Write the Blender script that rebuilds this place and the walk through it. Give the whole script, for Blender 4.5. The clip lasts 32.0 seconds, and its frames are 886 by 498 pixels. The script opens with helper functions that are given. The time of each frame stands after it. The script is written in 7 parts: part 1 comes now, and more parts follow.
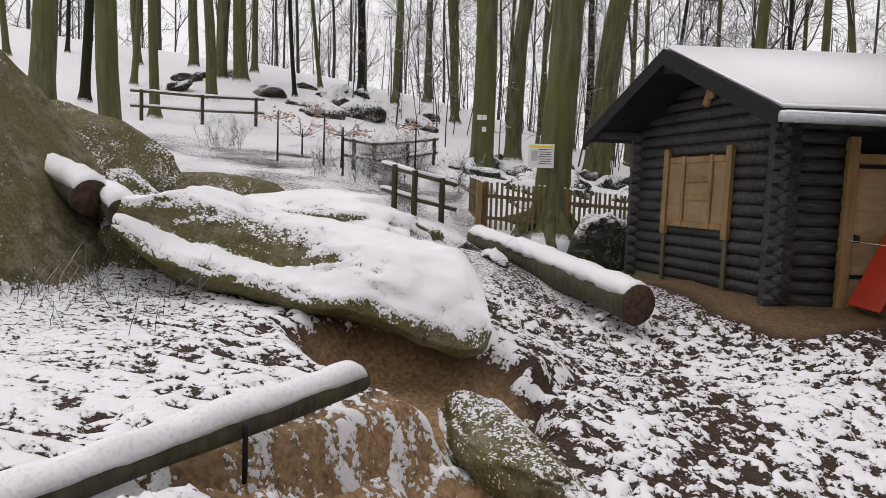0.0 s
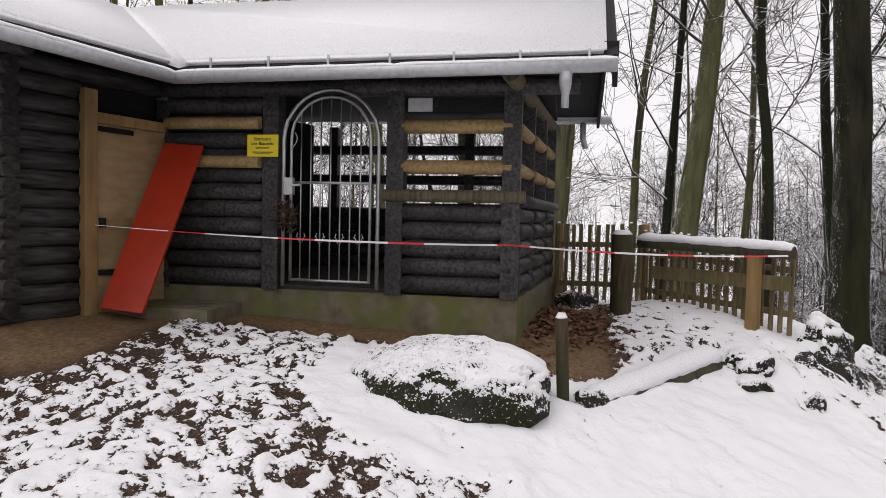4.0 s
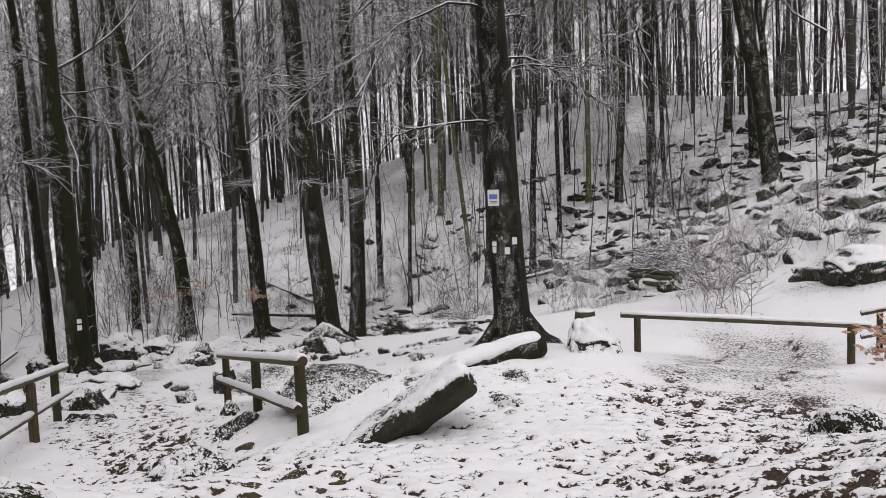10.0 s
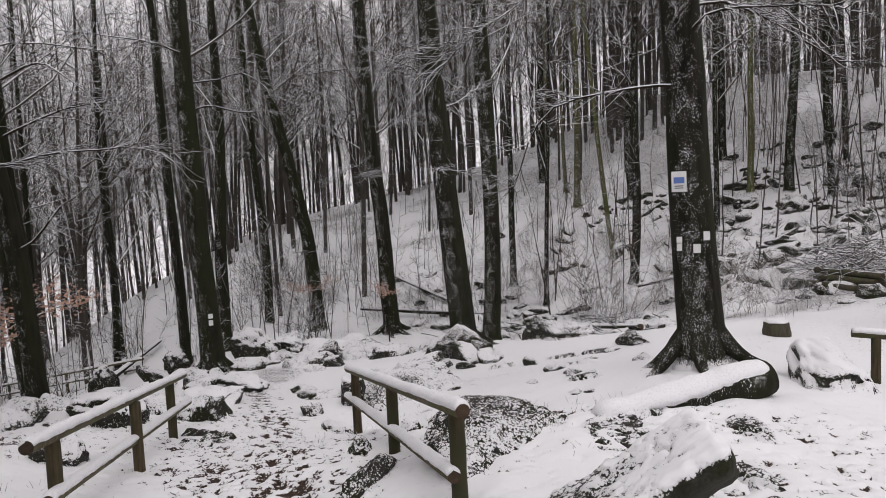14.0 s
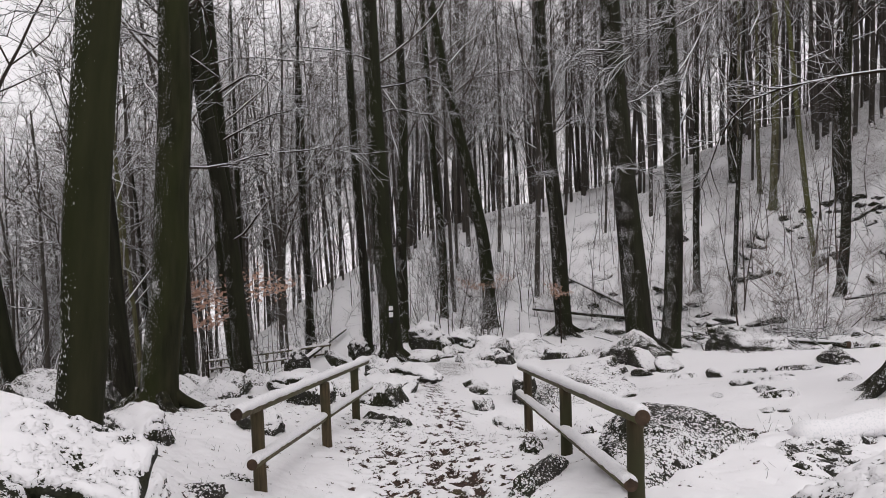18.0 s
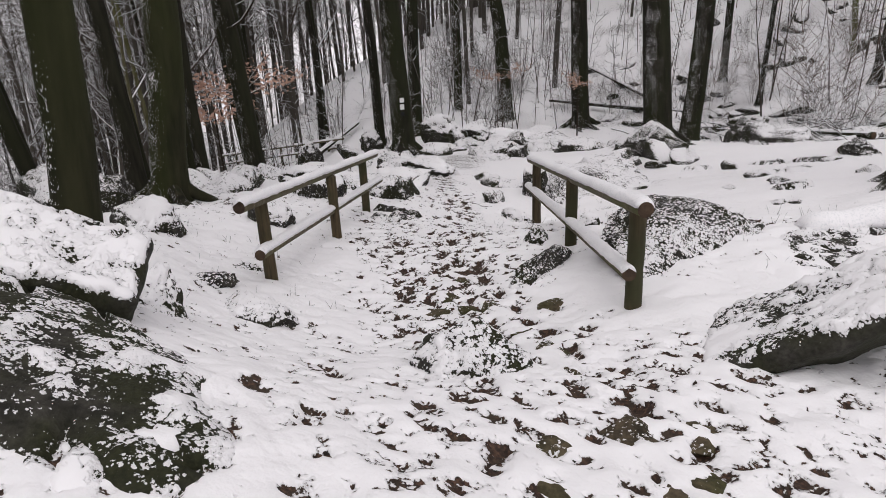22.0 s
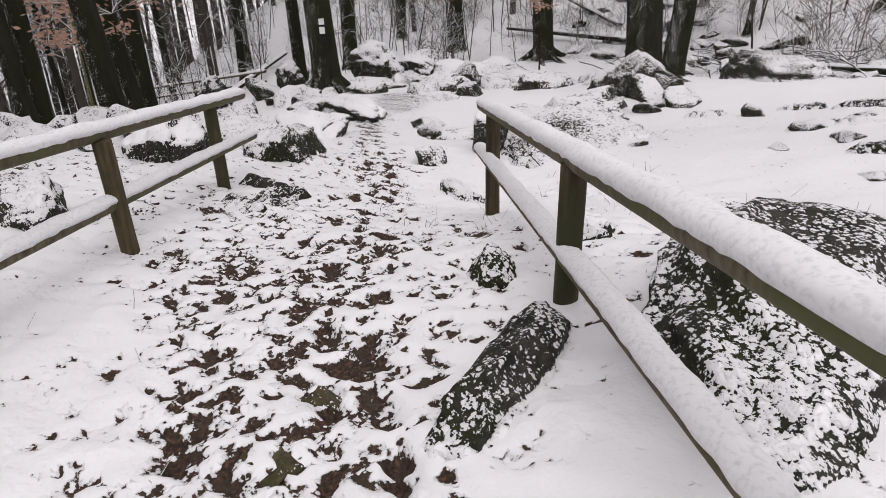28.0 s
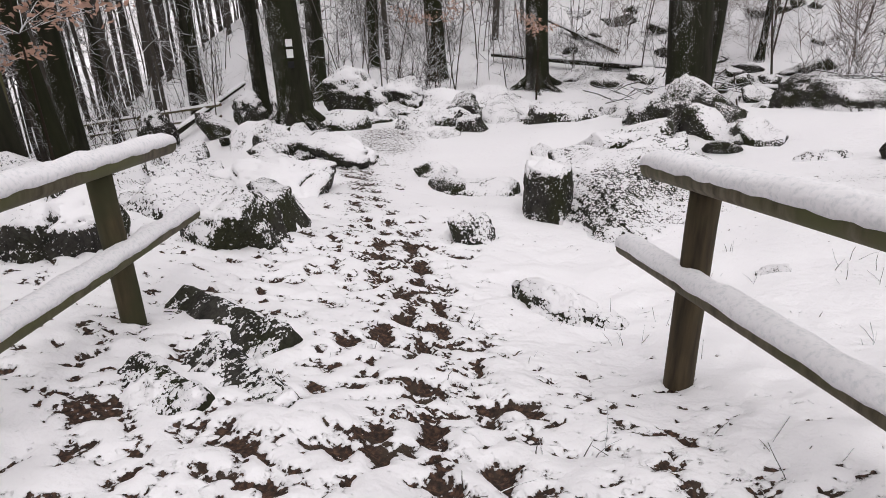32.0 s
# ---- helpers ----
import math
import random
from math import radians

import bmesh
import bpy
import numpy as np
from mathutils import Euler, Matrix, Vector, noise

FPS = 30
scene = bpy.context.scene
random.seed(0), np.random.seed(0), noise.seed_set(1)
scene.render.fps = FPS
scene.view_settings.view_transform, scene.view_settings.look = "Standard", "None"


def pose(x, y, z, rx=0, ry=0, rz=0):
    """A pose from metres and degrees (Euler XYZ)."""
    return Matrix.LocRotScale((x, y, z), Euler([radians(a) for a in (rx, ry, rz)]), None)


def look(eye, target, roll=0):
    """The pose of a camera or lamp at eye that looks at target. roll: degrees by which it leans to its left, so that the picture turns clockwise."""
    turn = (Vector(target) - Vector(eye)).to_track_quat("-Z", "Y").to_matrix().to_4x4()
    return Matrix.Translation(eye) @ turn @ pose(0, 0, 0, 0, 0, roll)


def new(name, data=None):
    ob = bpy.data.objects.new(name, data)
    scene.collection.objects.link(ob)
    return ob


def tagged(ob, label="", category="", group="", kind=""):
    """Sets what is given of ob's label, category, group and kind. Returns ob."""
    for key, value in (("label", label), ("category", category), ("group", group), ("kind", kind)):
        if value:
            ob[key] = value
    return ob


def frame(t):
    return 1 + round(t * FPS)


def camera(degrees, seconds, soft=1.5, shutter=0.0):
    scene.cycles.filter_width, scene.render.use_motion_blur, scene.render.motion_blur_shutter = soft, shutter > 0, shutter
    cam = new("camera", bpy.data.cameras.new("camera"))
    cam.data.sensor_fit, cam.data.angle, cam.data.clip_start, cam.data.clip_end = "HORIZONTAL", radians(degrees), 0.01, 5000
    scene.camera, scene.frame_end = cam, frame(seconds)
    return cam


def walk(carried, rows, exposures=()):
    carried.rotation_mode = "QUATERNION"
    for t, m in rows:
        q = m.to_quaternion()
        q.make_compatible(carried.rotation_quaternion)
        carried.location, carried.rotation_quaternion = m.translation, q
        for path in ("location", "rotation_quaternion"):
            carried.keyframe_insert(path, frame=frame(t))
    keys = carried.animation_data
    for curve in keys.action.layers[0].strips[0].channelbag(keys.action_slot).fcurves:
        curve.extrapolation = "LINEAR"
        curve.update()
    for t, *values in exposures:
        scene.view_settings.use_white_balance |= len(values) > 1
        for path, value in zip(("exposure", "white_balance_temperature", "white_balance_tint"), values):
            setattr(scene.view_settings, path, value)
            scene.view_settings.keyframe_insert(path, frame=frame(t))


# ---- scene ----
cam = camera(67.66, 32.0, 0.8)
ROWS = [
    (0.0, 0.220, 0.221, 1.619, 4.64, -5.07, -2.18),
    (0.5, 0.182, 0.567, 1.609, 0.29, -4.70, -2.14),
    (1.0, 0.180, 0.878, 1.593, -5.72, -4.24, -2.37),
    (1.5, 0.227, 1.138, 1.604, -17.42, -3.89, -2.41),
    (2.0, 0.343, 1.484, 1.557, -29.14, -3.32, -2.16),
    (2.5, 0.427, 1.841, 1.522, -37.34, -2.90, -2.23),
    (3.0, 0.587, 2.135, 1.496, -44.61, -2.74, -1.94),
    (3.5, 0.827, 2.403, 1.468, -50.78, -2.78, -1.49),
    (4.0, 1.026, 2.623, 1.325, -58.02, -2.55, -1.34),
    (4.5, 1.206, 2.826, 1.290, -64.24, -2.51, -0.91),
    (6.5, 1.933, 3.403, 1.023, -81.86, -2.29, -0.21),
    (7.0, 2.215, 3.539, 0.965, -87.63, -2.29, 0.11),
    (7.5, 2.539, 3.677, 0.887, -92.08, -2.53, 0.41),
    (8.0, 2.920, 3.717, 0.826, -100.86, -2.82, 0.68),
    (8.5, 3.241, 3.635, 0.791, -109.50, -3.17, 1.03),
    (9.0, 3.499, 3.498, 0.777, -121.51, -3.42, 1.36),
    (9.5, 3.790, 3.196, 0.690, -135.77, -3.91, 1.68),
    (10.0, 4.082, 2.919, 0.663, -145.73, -3.99, 2.26),
    (10.5, 4.384, 2.688, 0.682, -153.64, -4.56, 2.46),
    (11.0, 4.685, 2.439, 0.657, -155.69, -4.73, 2.41),
    (11.5, 4.988, 2.201, 0.641, -154.47, -5.02, 2.23),
    (12.0, 5.212, 2.036, 0.629, -151.46, -5.00, 2.74),
    (12.5, 5.449, 1.812, 0.615, -145.74, -4.94, 2.63),
    (13.0, 5.699, 1.677, 0.591, -141.93, -4.52, 2.42),
    (13.5, 5.800, 1.629, 0.589, -138.74, -4.30, 2.42),
    (14.0, 5.804, 1.616, 0.590, -135.12, -4.13, 2.61),
    (14.5, 5.797, 1.606, 0.590, -132.40, -4.19, 2.44),
    (15.0, 5.795, 1.607, 0.589, -130.55, -4.32, 2.27),
    (15.5, 5.792, 1.620, 0.587, -125.94, -4.48, 2.23),
    (17.5, 5.808, 1.642, 0.563, -120.52, -4.86, 1.98),
    (18.0, 5.838, 1.646, 0.560, -120.15, -3.48, 2.02),
    (18.5, 5.854, 1.639, 0.575, -120.03, 2.29, 1.83),
    (19.0, 5.860, 1.638, 0.559, -119.86, 5.77, 1.70),
    (19.5, 5.860, 1.645, 0.557, -119.46, 4.96, 1.76),
    (20.0, 5.872, 1.634, 0.554, -119.15, -0.48, 1.87),
    (20.5, 5.856, 1.637, 0.561, -118.98, -7.91, 2.03),
    (21.0, 5.852, 1.636, 0.553, -118.94, -15.82, 2.30),
    (21.5, 5.883, 1.612, 0.555, -119.64, -19.79, 2.34),
    (22.0, 5.949, 1.453, 0.503, -118.83, -21.19, 2.59),
    (22.5, 6.092, 1.180, 0.430, -117.91, -22.10, 2.55),
    (23.0, 6.297, 0.962, 0.377, -120.15, -22.74, 2.44),
    (23.5, 6.493, 0.691, 0.335, -119.87, -22.72, 2.39),
    (24.0, 6.762, 0.483, 0.267, -118.82, -22.97, 2.12),
    (24.5, 6.988, 0.315, 0.209, -117.22, -23.01, 1.97),
    (26.5, 8.008, -0.232, 0.031, -113.80, -25.07, 1.73),
    (27.0, 8.168, -0.322, -0.053, -118.08, -26.14, 1.66),
    (27.5, 8.430, -0.515, -0.174, -119.73, -26.76, 1.60),
    (28.0, 8.819, -0.652, -0.276, -122.55, -26.72, 1.44),
    (28.5, 9.242, -0.780, -0.327, -122.80, -26.10, 1.48),
    (29.0, 9.635, -0.862, -0.368, -119.37, -25.37, 1.66),
    (29.5, 9.987, -0.970, -0.410, -117.69, -24.96, 1.82),
    (30.0, 10.344, -1.078, -0.456, -116.41, -24.76, 1.67),
    (30.5, 10.613, -1.156, -0.515, -118.23, -24.68, 1.73),
    (31.0, 10.856, -1.305, -0.662, -120.49, -24.66, 1.65),
    (31.5, 11.222, -1.457, -0.750, -122.77, -24.46, 1.37),
    (32.0, 11.674, -1.604, -0.867, -126.11, -24.23, 1.23),
]
walk(cam, [(t, pose(x, y, z, 90 + pitch, roll, yaw)) for t, x, y, z, yaw, pitch, roll in ROWS],
     [(0, 0.02), (3, 0.08), (6.5, 0.14), (9, 0.06), (12, -0.06), (19, 0.06), (22, 0.08), (26, 0.18), (32, 0.36)])

# ---- world, sun, exposure ----
world = bpy.data.worlds.new("overcast_sky")
scene.world = world
world.use_nodes = True
wn, wl = world.node_tree.nodes, world.node_tree.links
wn.clear()
sky = wn.new("ShaderNodeTexSky")
sky.sky_type, sky.sun_disc, sky.sun_elevation, sky.sun_rotation = "NISHITA", False, radians(32), radians(200)
hsv = wn.new("ShaderNodeHueSaturation")
hsv.inputs["Saturation"].default_value = 0.2
wl.new(sky.outputs[0], hsv.inputs["Color"])
cloud = wn.new("ShaderNodeMix")
cloud.data_type = "RGBA"
cloud.inputs["Factor"].default_value = 0.85
cloud.inputs["B"].default_value = (9.75, 9.3, 9.6, 1)
wl.new(hsv.outputs[0], cloud.inputs["A"])
bg = wn.new("ShaderNodeBackground")
bg.inputs["Strength"].default_value = 0.1
wl.new(cloud.outputs["Result"], bg.inputs["Color"])
wo = wn.new("ShaderNodeOutputWorld")
wl.new(bg.outputs[0], wo.inputs[0])

sun = new("sun", bpy.data.lights.new("sun", "SUN"))
sun.data.energy, sun.data.angle, sun.data.color = 0.8, radians(40), (1.0, 0.985, 0.97)
sun.matrix_world = look((0, 0, 40), (13, -9, 0))

# ---- noise on arrays ----
def lattice(ix, iy, iz, seed):
    h = (ix * 374761393 + iy * 668265263 + iz * 2147483647 + seed * 974634533) & 0xFFFFFFFF
    h = ((h ^ (h >> 13)) * 1274126177) & 0xFFFFFFFF
    h = ((h ^ (h >> 16)) * 2246822519) & 0xFFFFFFFF
    return ((h ^ (h >> 15)) & 0xFFFFFF) / float(0xFFFFFF)


def value_noise(x, y, z, seed=0):
    x, y, z = np.asarray(x, float), np.asarray(y, float), np.asarray(z, float) + np.zeros_like(x)
    fx, fy, fz = np.floor(x), np.floor(y), np.floor(z)
    ix, iy, iz = fx.astype(np.int64), fy.astype(np.int64), fz.astype(np.int64)
    tx, ty, tz = x - fx, y - fy, z - fz
    tx, ty, tz = tx * tx * (3 - 2 * tx), ty * ty * (3 - 2 * ty), tz * tz * (3 - 2 * tz)
    out = 0.0
    for dx in (0, 1):
        for dy in (0, 1):
            for dz in (0, 1):
                w = (tx if dx else 1 - tx) * (ty if dy else 1 - ty) * (tz if dz else 1 - tz)
                out = out + w * lattice(ix + dx, iy + dy, iz + dz, seed)
    return out


def fbm(x, y, z=0.0, seed=0, octaves=3):
    total, amp, norm = 0.0, 1.0, 0.0
    for o in range(octaves):
        total = total + amp * value_noise(x * 2 ** o, y * 2 ** o, np.asarray(z) * 2 ** o, seed + o * 17)
        norm += amp
        amp *= 0.5
    return total / norm


def lumps(x, y, z=0.0, seed=0):
    """Clods of snow about a hand wide, with smaller ones between them."""
    wx = 0.03 * (value_noise(np.asarray(x) / 0.09, np.asarray(y) / 0.09, np.asarray(z) / 0.09, seed + 50) - 0.5)
    return 0.55 * value_noise((x + wx) / 0.064, (y - wx) / 0.064, np.asarray(z) / 0.064, seed) + 0.45 * value_noise((x - wx) / 0.035, (y + wx) / 0.035, np.asarray(z) / 0.035, seed + 7)


def ramp(a, b, v):
    s = np.clip((v - a) / (b - a), 0, 1)
    return s * s * (3 - 2 * s)


# ---- lie of the land ----
LANDFORMS = [  # centre x, y, radius, height of each hill or hollow
    (10, 5, 5, 1.13),
    (25.5, -8.5, 4.5, 0.60),
    (20, 0.5, 4, 0.75),
    (34, 14, 13, -6.66),
    (-4, -12, 22, -5.33),
    (-2, 0, 3, 0.67),
    (10, -6, 3, 1.21),
    (32, -60, 22, 4.89),
    (-16, -48, 22, 2.09),
    (16, 10, 3, -3.13),
    (10.5, 0, 2, -0.50),
    (-6, 14, 13, -1.88),
    (10.5, 3, 2, 0.73),
    (3, -1.5, 2, 0.54),
    (56, 12, 22, -7.81),
    (18, -18, 13, -2.39),
    (4, 2, 3, -0.44),
    (32, -48, 22, 7.19),
    (1.5, 12, 2, -0.78),
    (-4, -2, 3, 0.76),
    (-14, -10, 13, -1.79),
    (-22, 22, 13, -2.92),
    (1.5, 7.5, 2, -0.48),
    (1.5, 0, 2, 0.46),
    (13, -13, 5, 0.95),
    (10.5, 1.5, 2, -0.38),
    (6, -12, 3, -0.43),
    (-4, 48, 22, 3.67),
    (13.5, -4.5, 2, -0.36),
    (0, 10, 8, 0.52),
    (26, -26, 13, -1.85),
    (10.5, -6, 2, -0.90),
    (50, -12, 11, 0.8),
    (19.0, -12.6, 3.2, 0.55),
    (60, -36, 17, 7.0),
    (52, -19, 15, 3.6),
    (10.8, -2.5, 0.7, -0.05),
    (12.9, -0.6, 1.2, -0.13),
]


def land(x, y):
    x, y = np.asarray(x, float), np.asarray(y, float)
    h = 3.946 + -0.2533 * x + -0.0290 * y
    for cx, cy, s, a in LANDFORMS:
        h = h + a * np.exp(-((x - cx) ** 2 + (y - cy) ** 2) / s ** 2)
    r = np.hypot(x - 8, y)
    far = -9 + 14 * np.exp(-((x + 70) ** 2 + (y - 60) ** 2) / 70 ** 2) + 16 * np.exp(-((x - 15) ** 2 + (y + 110) ** 2) / 60 ** 2) \
        + ramp(250, 900, r) * (14 + 10 * np.sin(x / 190 + 1) * np.cos(y / 230)) - 10 * ramp(40, 160, x) * (1 - ramp(250, 800, r))
    return h + (far - h) * ramp(48, 85, r)


# ---- materials ----
def material(name):
    m = bpy.data.materials.new(name)
    m.use_nodes = True
    n, l = m.node_tree.nodes, m.node_tree.links
    return m, n, l, n["Principled BSDF"]


def tex(n, l, kind, scale, detail=3.0, coord="Object", rough=0.55):
    c = n.new("ShaderNodeTexCoord")
    t = n.new("ShaderNodeTexNoise" if kind == "noise" else "ShaderNodeTexVoronoi")
    if isinstance(scale, tuple):
        mp = n.new("ShaderNodeMapping")
        mp.inputs["Scale"].default_value = scale
        l.new(c.outputs[coord], mp.inputs["Vector"])
        l.new(mp.outputs[0], t.inputs["Vector"])
        t.inputs["Scale"].default_value = 1.0
    else:
        l.new(c.outputs[coord], t.inputs["Vector"])
        t.inputs["Scale"].default_value = scale
    if kind == "noise":
        t.inputs["Detail"].default_value = detail
        t.inputs["Roughness"].default_value = rough
    return t.outputs[0]


def colors(n, l, fac, stops):
    r = n.new("ShaderNodeValToRGB")
    while len(r.color_ramp.elements) < len(stops):
        r.color_ramp.elements.new(0.5)
    for e, (p, c) in zip(r.color_ramp.elements, stops):
        e.position, e.color = p, (*c, 1)
    l.new(fac, r.inputs[0])
    return r.outputs[0]


def mixed(n, l, fac, a, b, mode="MIX"):
    m = n.new("ShaderNodeMix")
    m.data_type, m.blend_type = "RGBA", mode
    for sock, v in ((m.inputs["Factor"], fac), (m.inputs["A"], a), (m.inputs["B"], b)):
        if isinstance(v, tuple):
            sock.default_value = (*v, 1)
        elif isinstance(v, float):
            sock.default_value = v
        else:
            l.new(v, sock)
    return m.outputs["Result"]


def calc(n, l, op, a, b=0.0, clamp=False):
    m = n.new("ShaderNodeMath")
    m.operation, m.use_clamp = op, clamp
    for sock, v in zip(m.inputs, (a, b)):
        if isinstance(v, (int, float)):
            sock.default_value = v
        else:
            l.new(v, sock)
    return m.outputs[0]


def bump(n, l, b, height, strength, distance=0.01, normal=None):
    k = n.new("ShaderNodeBump")
    k.inputs["Strength"].default_value, k.inputs["Distance"].default_value = strength, distance
    l.new(height, k.inputs["Height"])
    if normal:
        l.new(normal, k.inputs["Normal"])
    l.new(k.outputs[0], b.inputs["Normal"])
    return k.outputs[0]


def step(n, l, v, lo, hi):
    m = n.new("ShaderNodeMapRange")
    m.interpolation_type = "SMOOTHSTEP"
    m.inputs["From Min"].default_value, m.inputs["From Max"].default_value = lo, hi
    l.new(v, m.inputs["Value"])
    return m.outputs[0]


def attribute(n, name):
    a = n.new("ShaderNodeAttribute")
    a.attribute_name = name
    return a.outputs["Fac"]


def random_value(n):
    return n.new("ShaderNodeObjectInfo").outputs["Random"]


SNOW = (0.9, 0.888, 0.905)


def snow_mask(n, l, amount, coarse=17.0, small=46.0, lo=0.484, hi=0.504, fine_share=0.42, detail=2.0):
    """Lumpy snow: amount 0 is bare, 0.5 half hidden, 1 closed."""
    # lumps about a voronoi cell wide, roughened by finer noise
    w = n.new("ShaderNodeTexCoord")
    j = n.new("ShaderNodeTexNoise")
    j.inputs["Scale"].default_value, j.inputs["Detail"].default_value = coarse * 0.8, 1.0
    l.new(w.outputs["Object"], j.inputs["Vector"])
    shift = n.new("ShaderNodeVectorMath")
    shift.operation = "MULTIPLY_ADD"
    shift.inputs[1].default_value = (1.3 / coarse,) * 3
    l.new(j.outputs["Color"], shift.inputs[0])
    l.new(w.outputs["Object"], shift.inputs[2])
    cell = n.new("ShaderNodeTexVoronoi")
    cell.inputs["Scale"].default_value = coarse * 1.25
    l.new(shift.outputs[0], cell.inputs["Vector"])
    a = calc(n, l, "SUBTRACT", 0.76, calc(n, l, "MULTIPLY", cell.outputs["Distance"], 0.5))
    c = tex(n, l, "noise", small, detail, "Object", 0.65)
    v = calc(n, l, "ADD", calc(n, l, "MULTIPLY", a, 1 - fine_share), calc(n, l, "MULTIPLY", c, fine_share))
    v = calc(n, l, "ADD", v, calc(n, l, "MULTIPLY", calc(n, l, "SUBTRACT", amount, 0.5), 0.6))
    return step(n, l, v, lo, hi), v


def make_ground():
    m, n, l, b = material("snowy_ground")
    amount, soil = attribute(n, "snow"), attribute(n, "soil")
    mask, v = snow_mask(n, l, amount, 20.0, 44.0, 0.476, 0.512, 0.45, 2.5)
    fine, mid = tex(n, l, "noise", 70.0, 4.0), tex(n, l, "noise", 9.0, 3.0)
    litter = colors(n, l, tex(n, l, "noise", 55.0, 5.0), [(0.32, (0.012, 0.009, 0.007)), (0.52, (0.045, 0.026, 0.018)), (0.7, (0.13, 0.07, 0.045))])
    litter = mixed(n, l, step(n, l, mid, 0.5, 0.7), litter, (0.05, 0.036, 0.025))
    earth = colors(n, l, tex(n, l, "noise", 26.0, 6.0), [(0.3, (0.16, 0.1, 0.05)), (0.55, (0.34, 0.22, 0.115)), (0.75, (0.46, 0.32, 0.19))])
    bare = mixed(n, l, soil, litter, earth)
    thin = mixed(n, l, step(n, l, v, 0.485, 0.53), (0.85, 0.842, 0.853), SNOW)
    dent = tex(n, l, "noise", 11.0, 2.0)
    l.new(mixed(n, l, mask, bare, thin), b.inputs["Base Color"])
    b.inputs["Roughness"].default_value = 0.7
    b.inputs["Specular IOR Level"].default_value = 0.25
    dents = calc(n, l, "ADD", 0.0, calc(n, l, "MULTIPLY", calc(n, l, "SUBTRACT", dent, 0.55), calc(n, l, "MULTIPLY", step(n, l, tex(n, l, "noise", 1.7, 2.0), 0.3, 0.65), 0.34)))
    h = calc(n, l, "ADD", calc(n, l, "MULTIPLY", step(n, l, v, 0.45, 0.57), 0.9), calc(n, l, "MULTIPLY", fine, 0.18))
    h = calc(n, l, "ADD", h, calc(n, l, "MULTIPLY", dents, 3.2))
    bump(n, l, b, h, 0.6, 0.035)
    return m


def make_rock(name, dark, light, moss, moss_amount):
    m, n, l, b = material(name)
    s = attribute(n, "snow")
    fine, mid, big = tex(n, l, "noise", 45.0, 5.0), tex(n, l, "noise", 9.0, 4.0), tex(n, l, "noise", 2.2, 3.0)
    stone = colors(n, l, mid, [(0.3, dark), (0.62, light)])
    stone = mixed(n, l, step(n, l, big, 0.5 - moss_amount * 0.3, 0.75 - moss_amount * 0.3), stone, moss)
    stone = mixed(n, l, 0.6, stone, colors(n, l, fine, [(0.35, (0.2, 0.2, 0.2)), (0.7, (1, 1, 1))]), "MULTIPLY")
    mask, v = snow_mask(n, l, s, 30.0, 90.0, 0.485, 0.512)
    l.new(mixed(n, l, mask, stone, SNOW), b.inputs["Base Color"])
    b.inputs["Roughness"].default_value = 0.8
    b.inputs["Specular IOR Level"].default_value = 0.2
    rough_h = calc(n, l, "ADD", calc(n, l, "MULTIPLY", mid, 1.6), calc(n, l, "MULTIPLY", fine, 0.7))
    hgt = calc(n, l, "ADD", step(n, l, v, 0.44, 0.64), calc(n, l, "MULTIPLY", rough_h, calc(n, l, "SUBTRACT", 1.15, mask)))
    bump(n, l, b, hgt, 0.6, 0.018)
    return m


def up_snow(n, l, lo, hi, scale=30.0, amount=0.6):
    g = n.new("ShaderNodeNewGeometry")
    sep = n.new("ShaderNodeSeparateXYZ")
    l.new(g.outputs["Normal"], sep.inputs[0])
    v = calc(n, l, "ADD", sep.outputs[2], calc(n, l, "MULTIPLY", calc(n, l, "SUBTRACT", tex(n, l, "noise", scale, 3.0), 0.5), amount))
    return step(n, l, v, lo, hi)


def make_bark(name, dark, light, moss):
    m, n, l, b = material(name)
    streak = tex(n, l, "noise", (9.0, 9.0, 1.4), 5.0)
    big = tex(n, l, "noise", (1.6, 1.6, 0.35), 2.0)
    col = colors(n, l, streak, [(0.3, dark), (0.65, light)])
    r = random_value(n)
    col = mixed(n, l, step(n, l, calc(n, l, "ADD", big, calc(n, l, "MULTIPLY", r, 0.25)), 0.3, 0.95), col, moss)
    fleck = calc(n, l, "ADD", calc(n, l, "MULTIPLY", tex(n, l, "noise", (80.0, 80.0, 46.0), 2.0), 0.72), calc(n, l, "MULTIPLY", tex(n, l, "noise", (5.0, 5.0, 3.0), 2.0), 0.3))
    g = n.new("ShaderNodeNewGeometry")
    dot = n.new("ShaderNodeVectorMath")
    dot.operation = "DOT_PRODUCT"
    dot.inputs[1].default_value = (-0.25, 0.85, 0.45)
    l.new(g.outputs["Normal"], dot.inputs[0])
    side = calc(n, l, "ADD", calc(n, l, "MULTIPLY", dot.outputs["Value"], 0.185), fleck)
    mask = step(n, l, side, 0.765, 0.785)
    foot = attribute(n, "snow")
    mask = calc(n, l, "MAXIMUM", mask, step(n, l, calc(n, l, "ADD", foot, calc(n, l, "MULTIPLY", fleck, 0.8)), 0.85, 0.95))
    l.new(mixed(n, l, mask, col, SNOW), b.inputs["Base Color"])
    b.inputs["Roughness"].default_value = 0.85
    b.inputs["Specular IOR Level"].default_value = 0.15
    bump(n, l, b, streak, 0.5, 0.02)
    return m


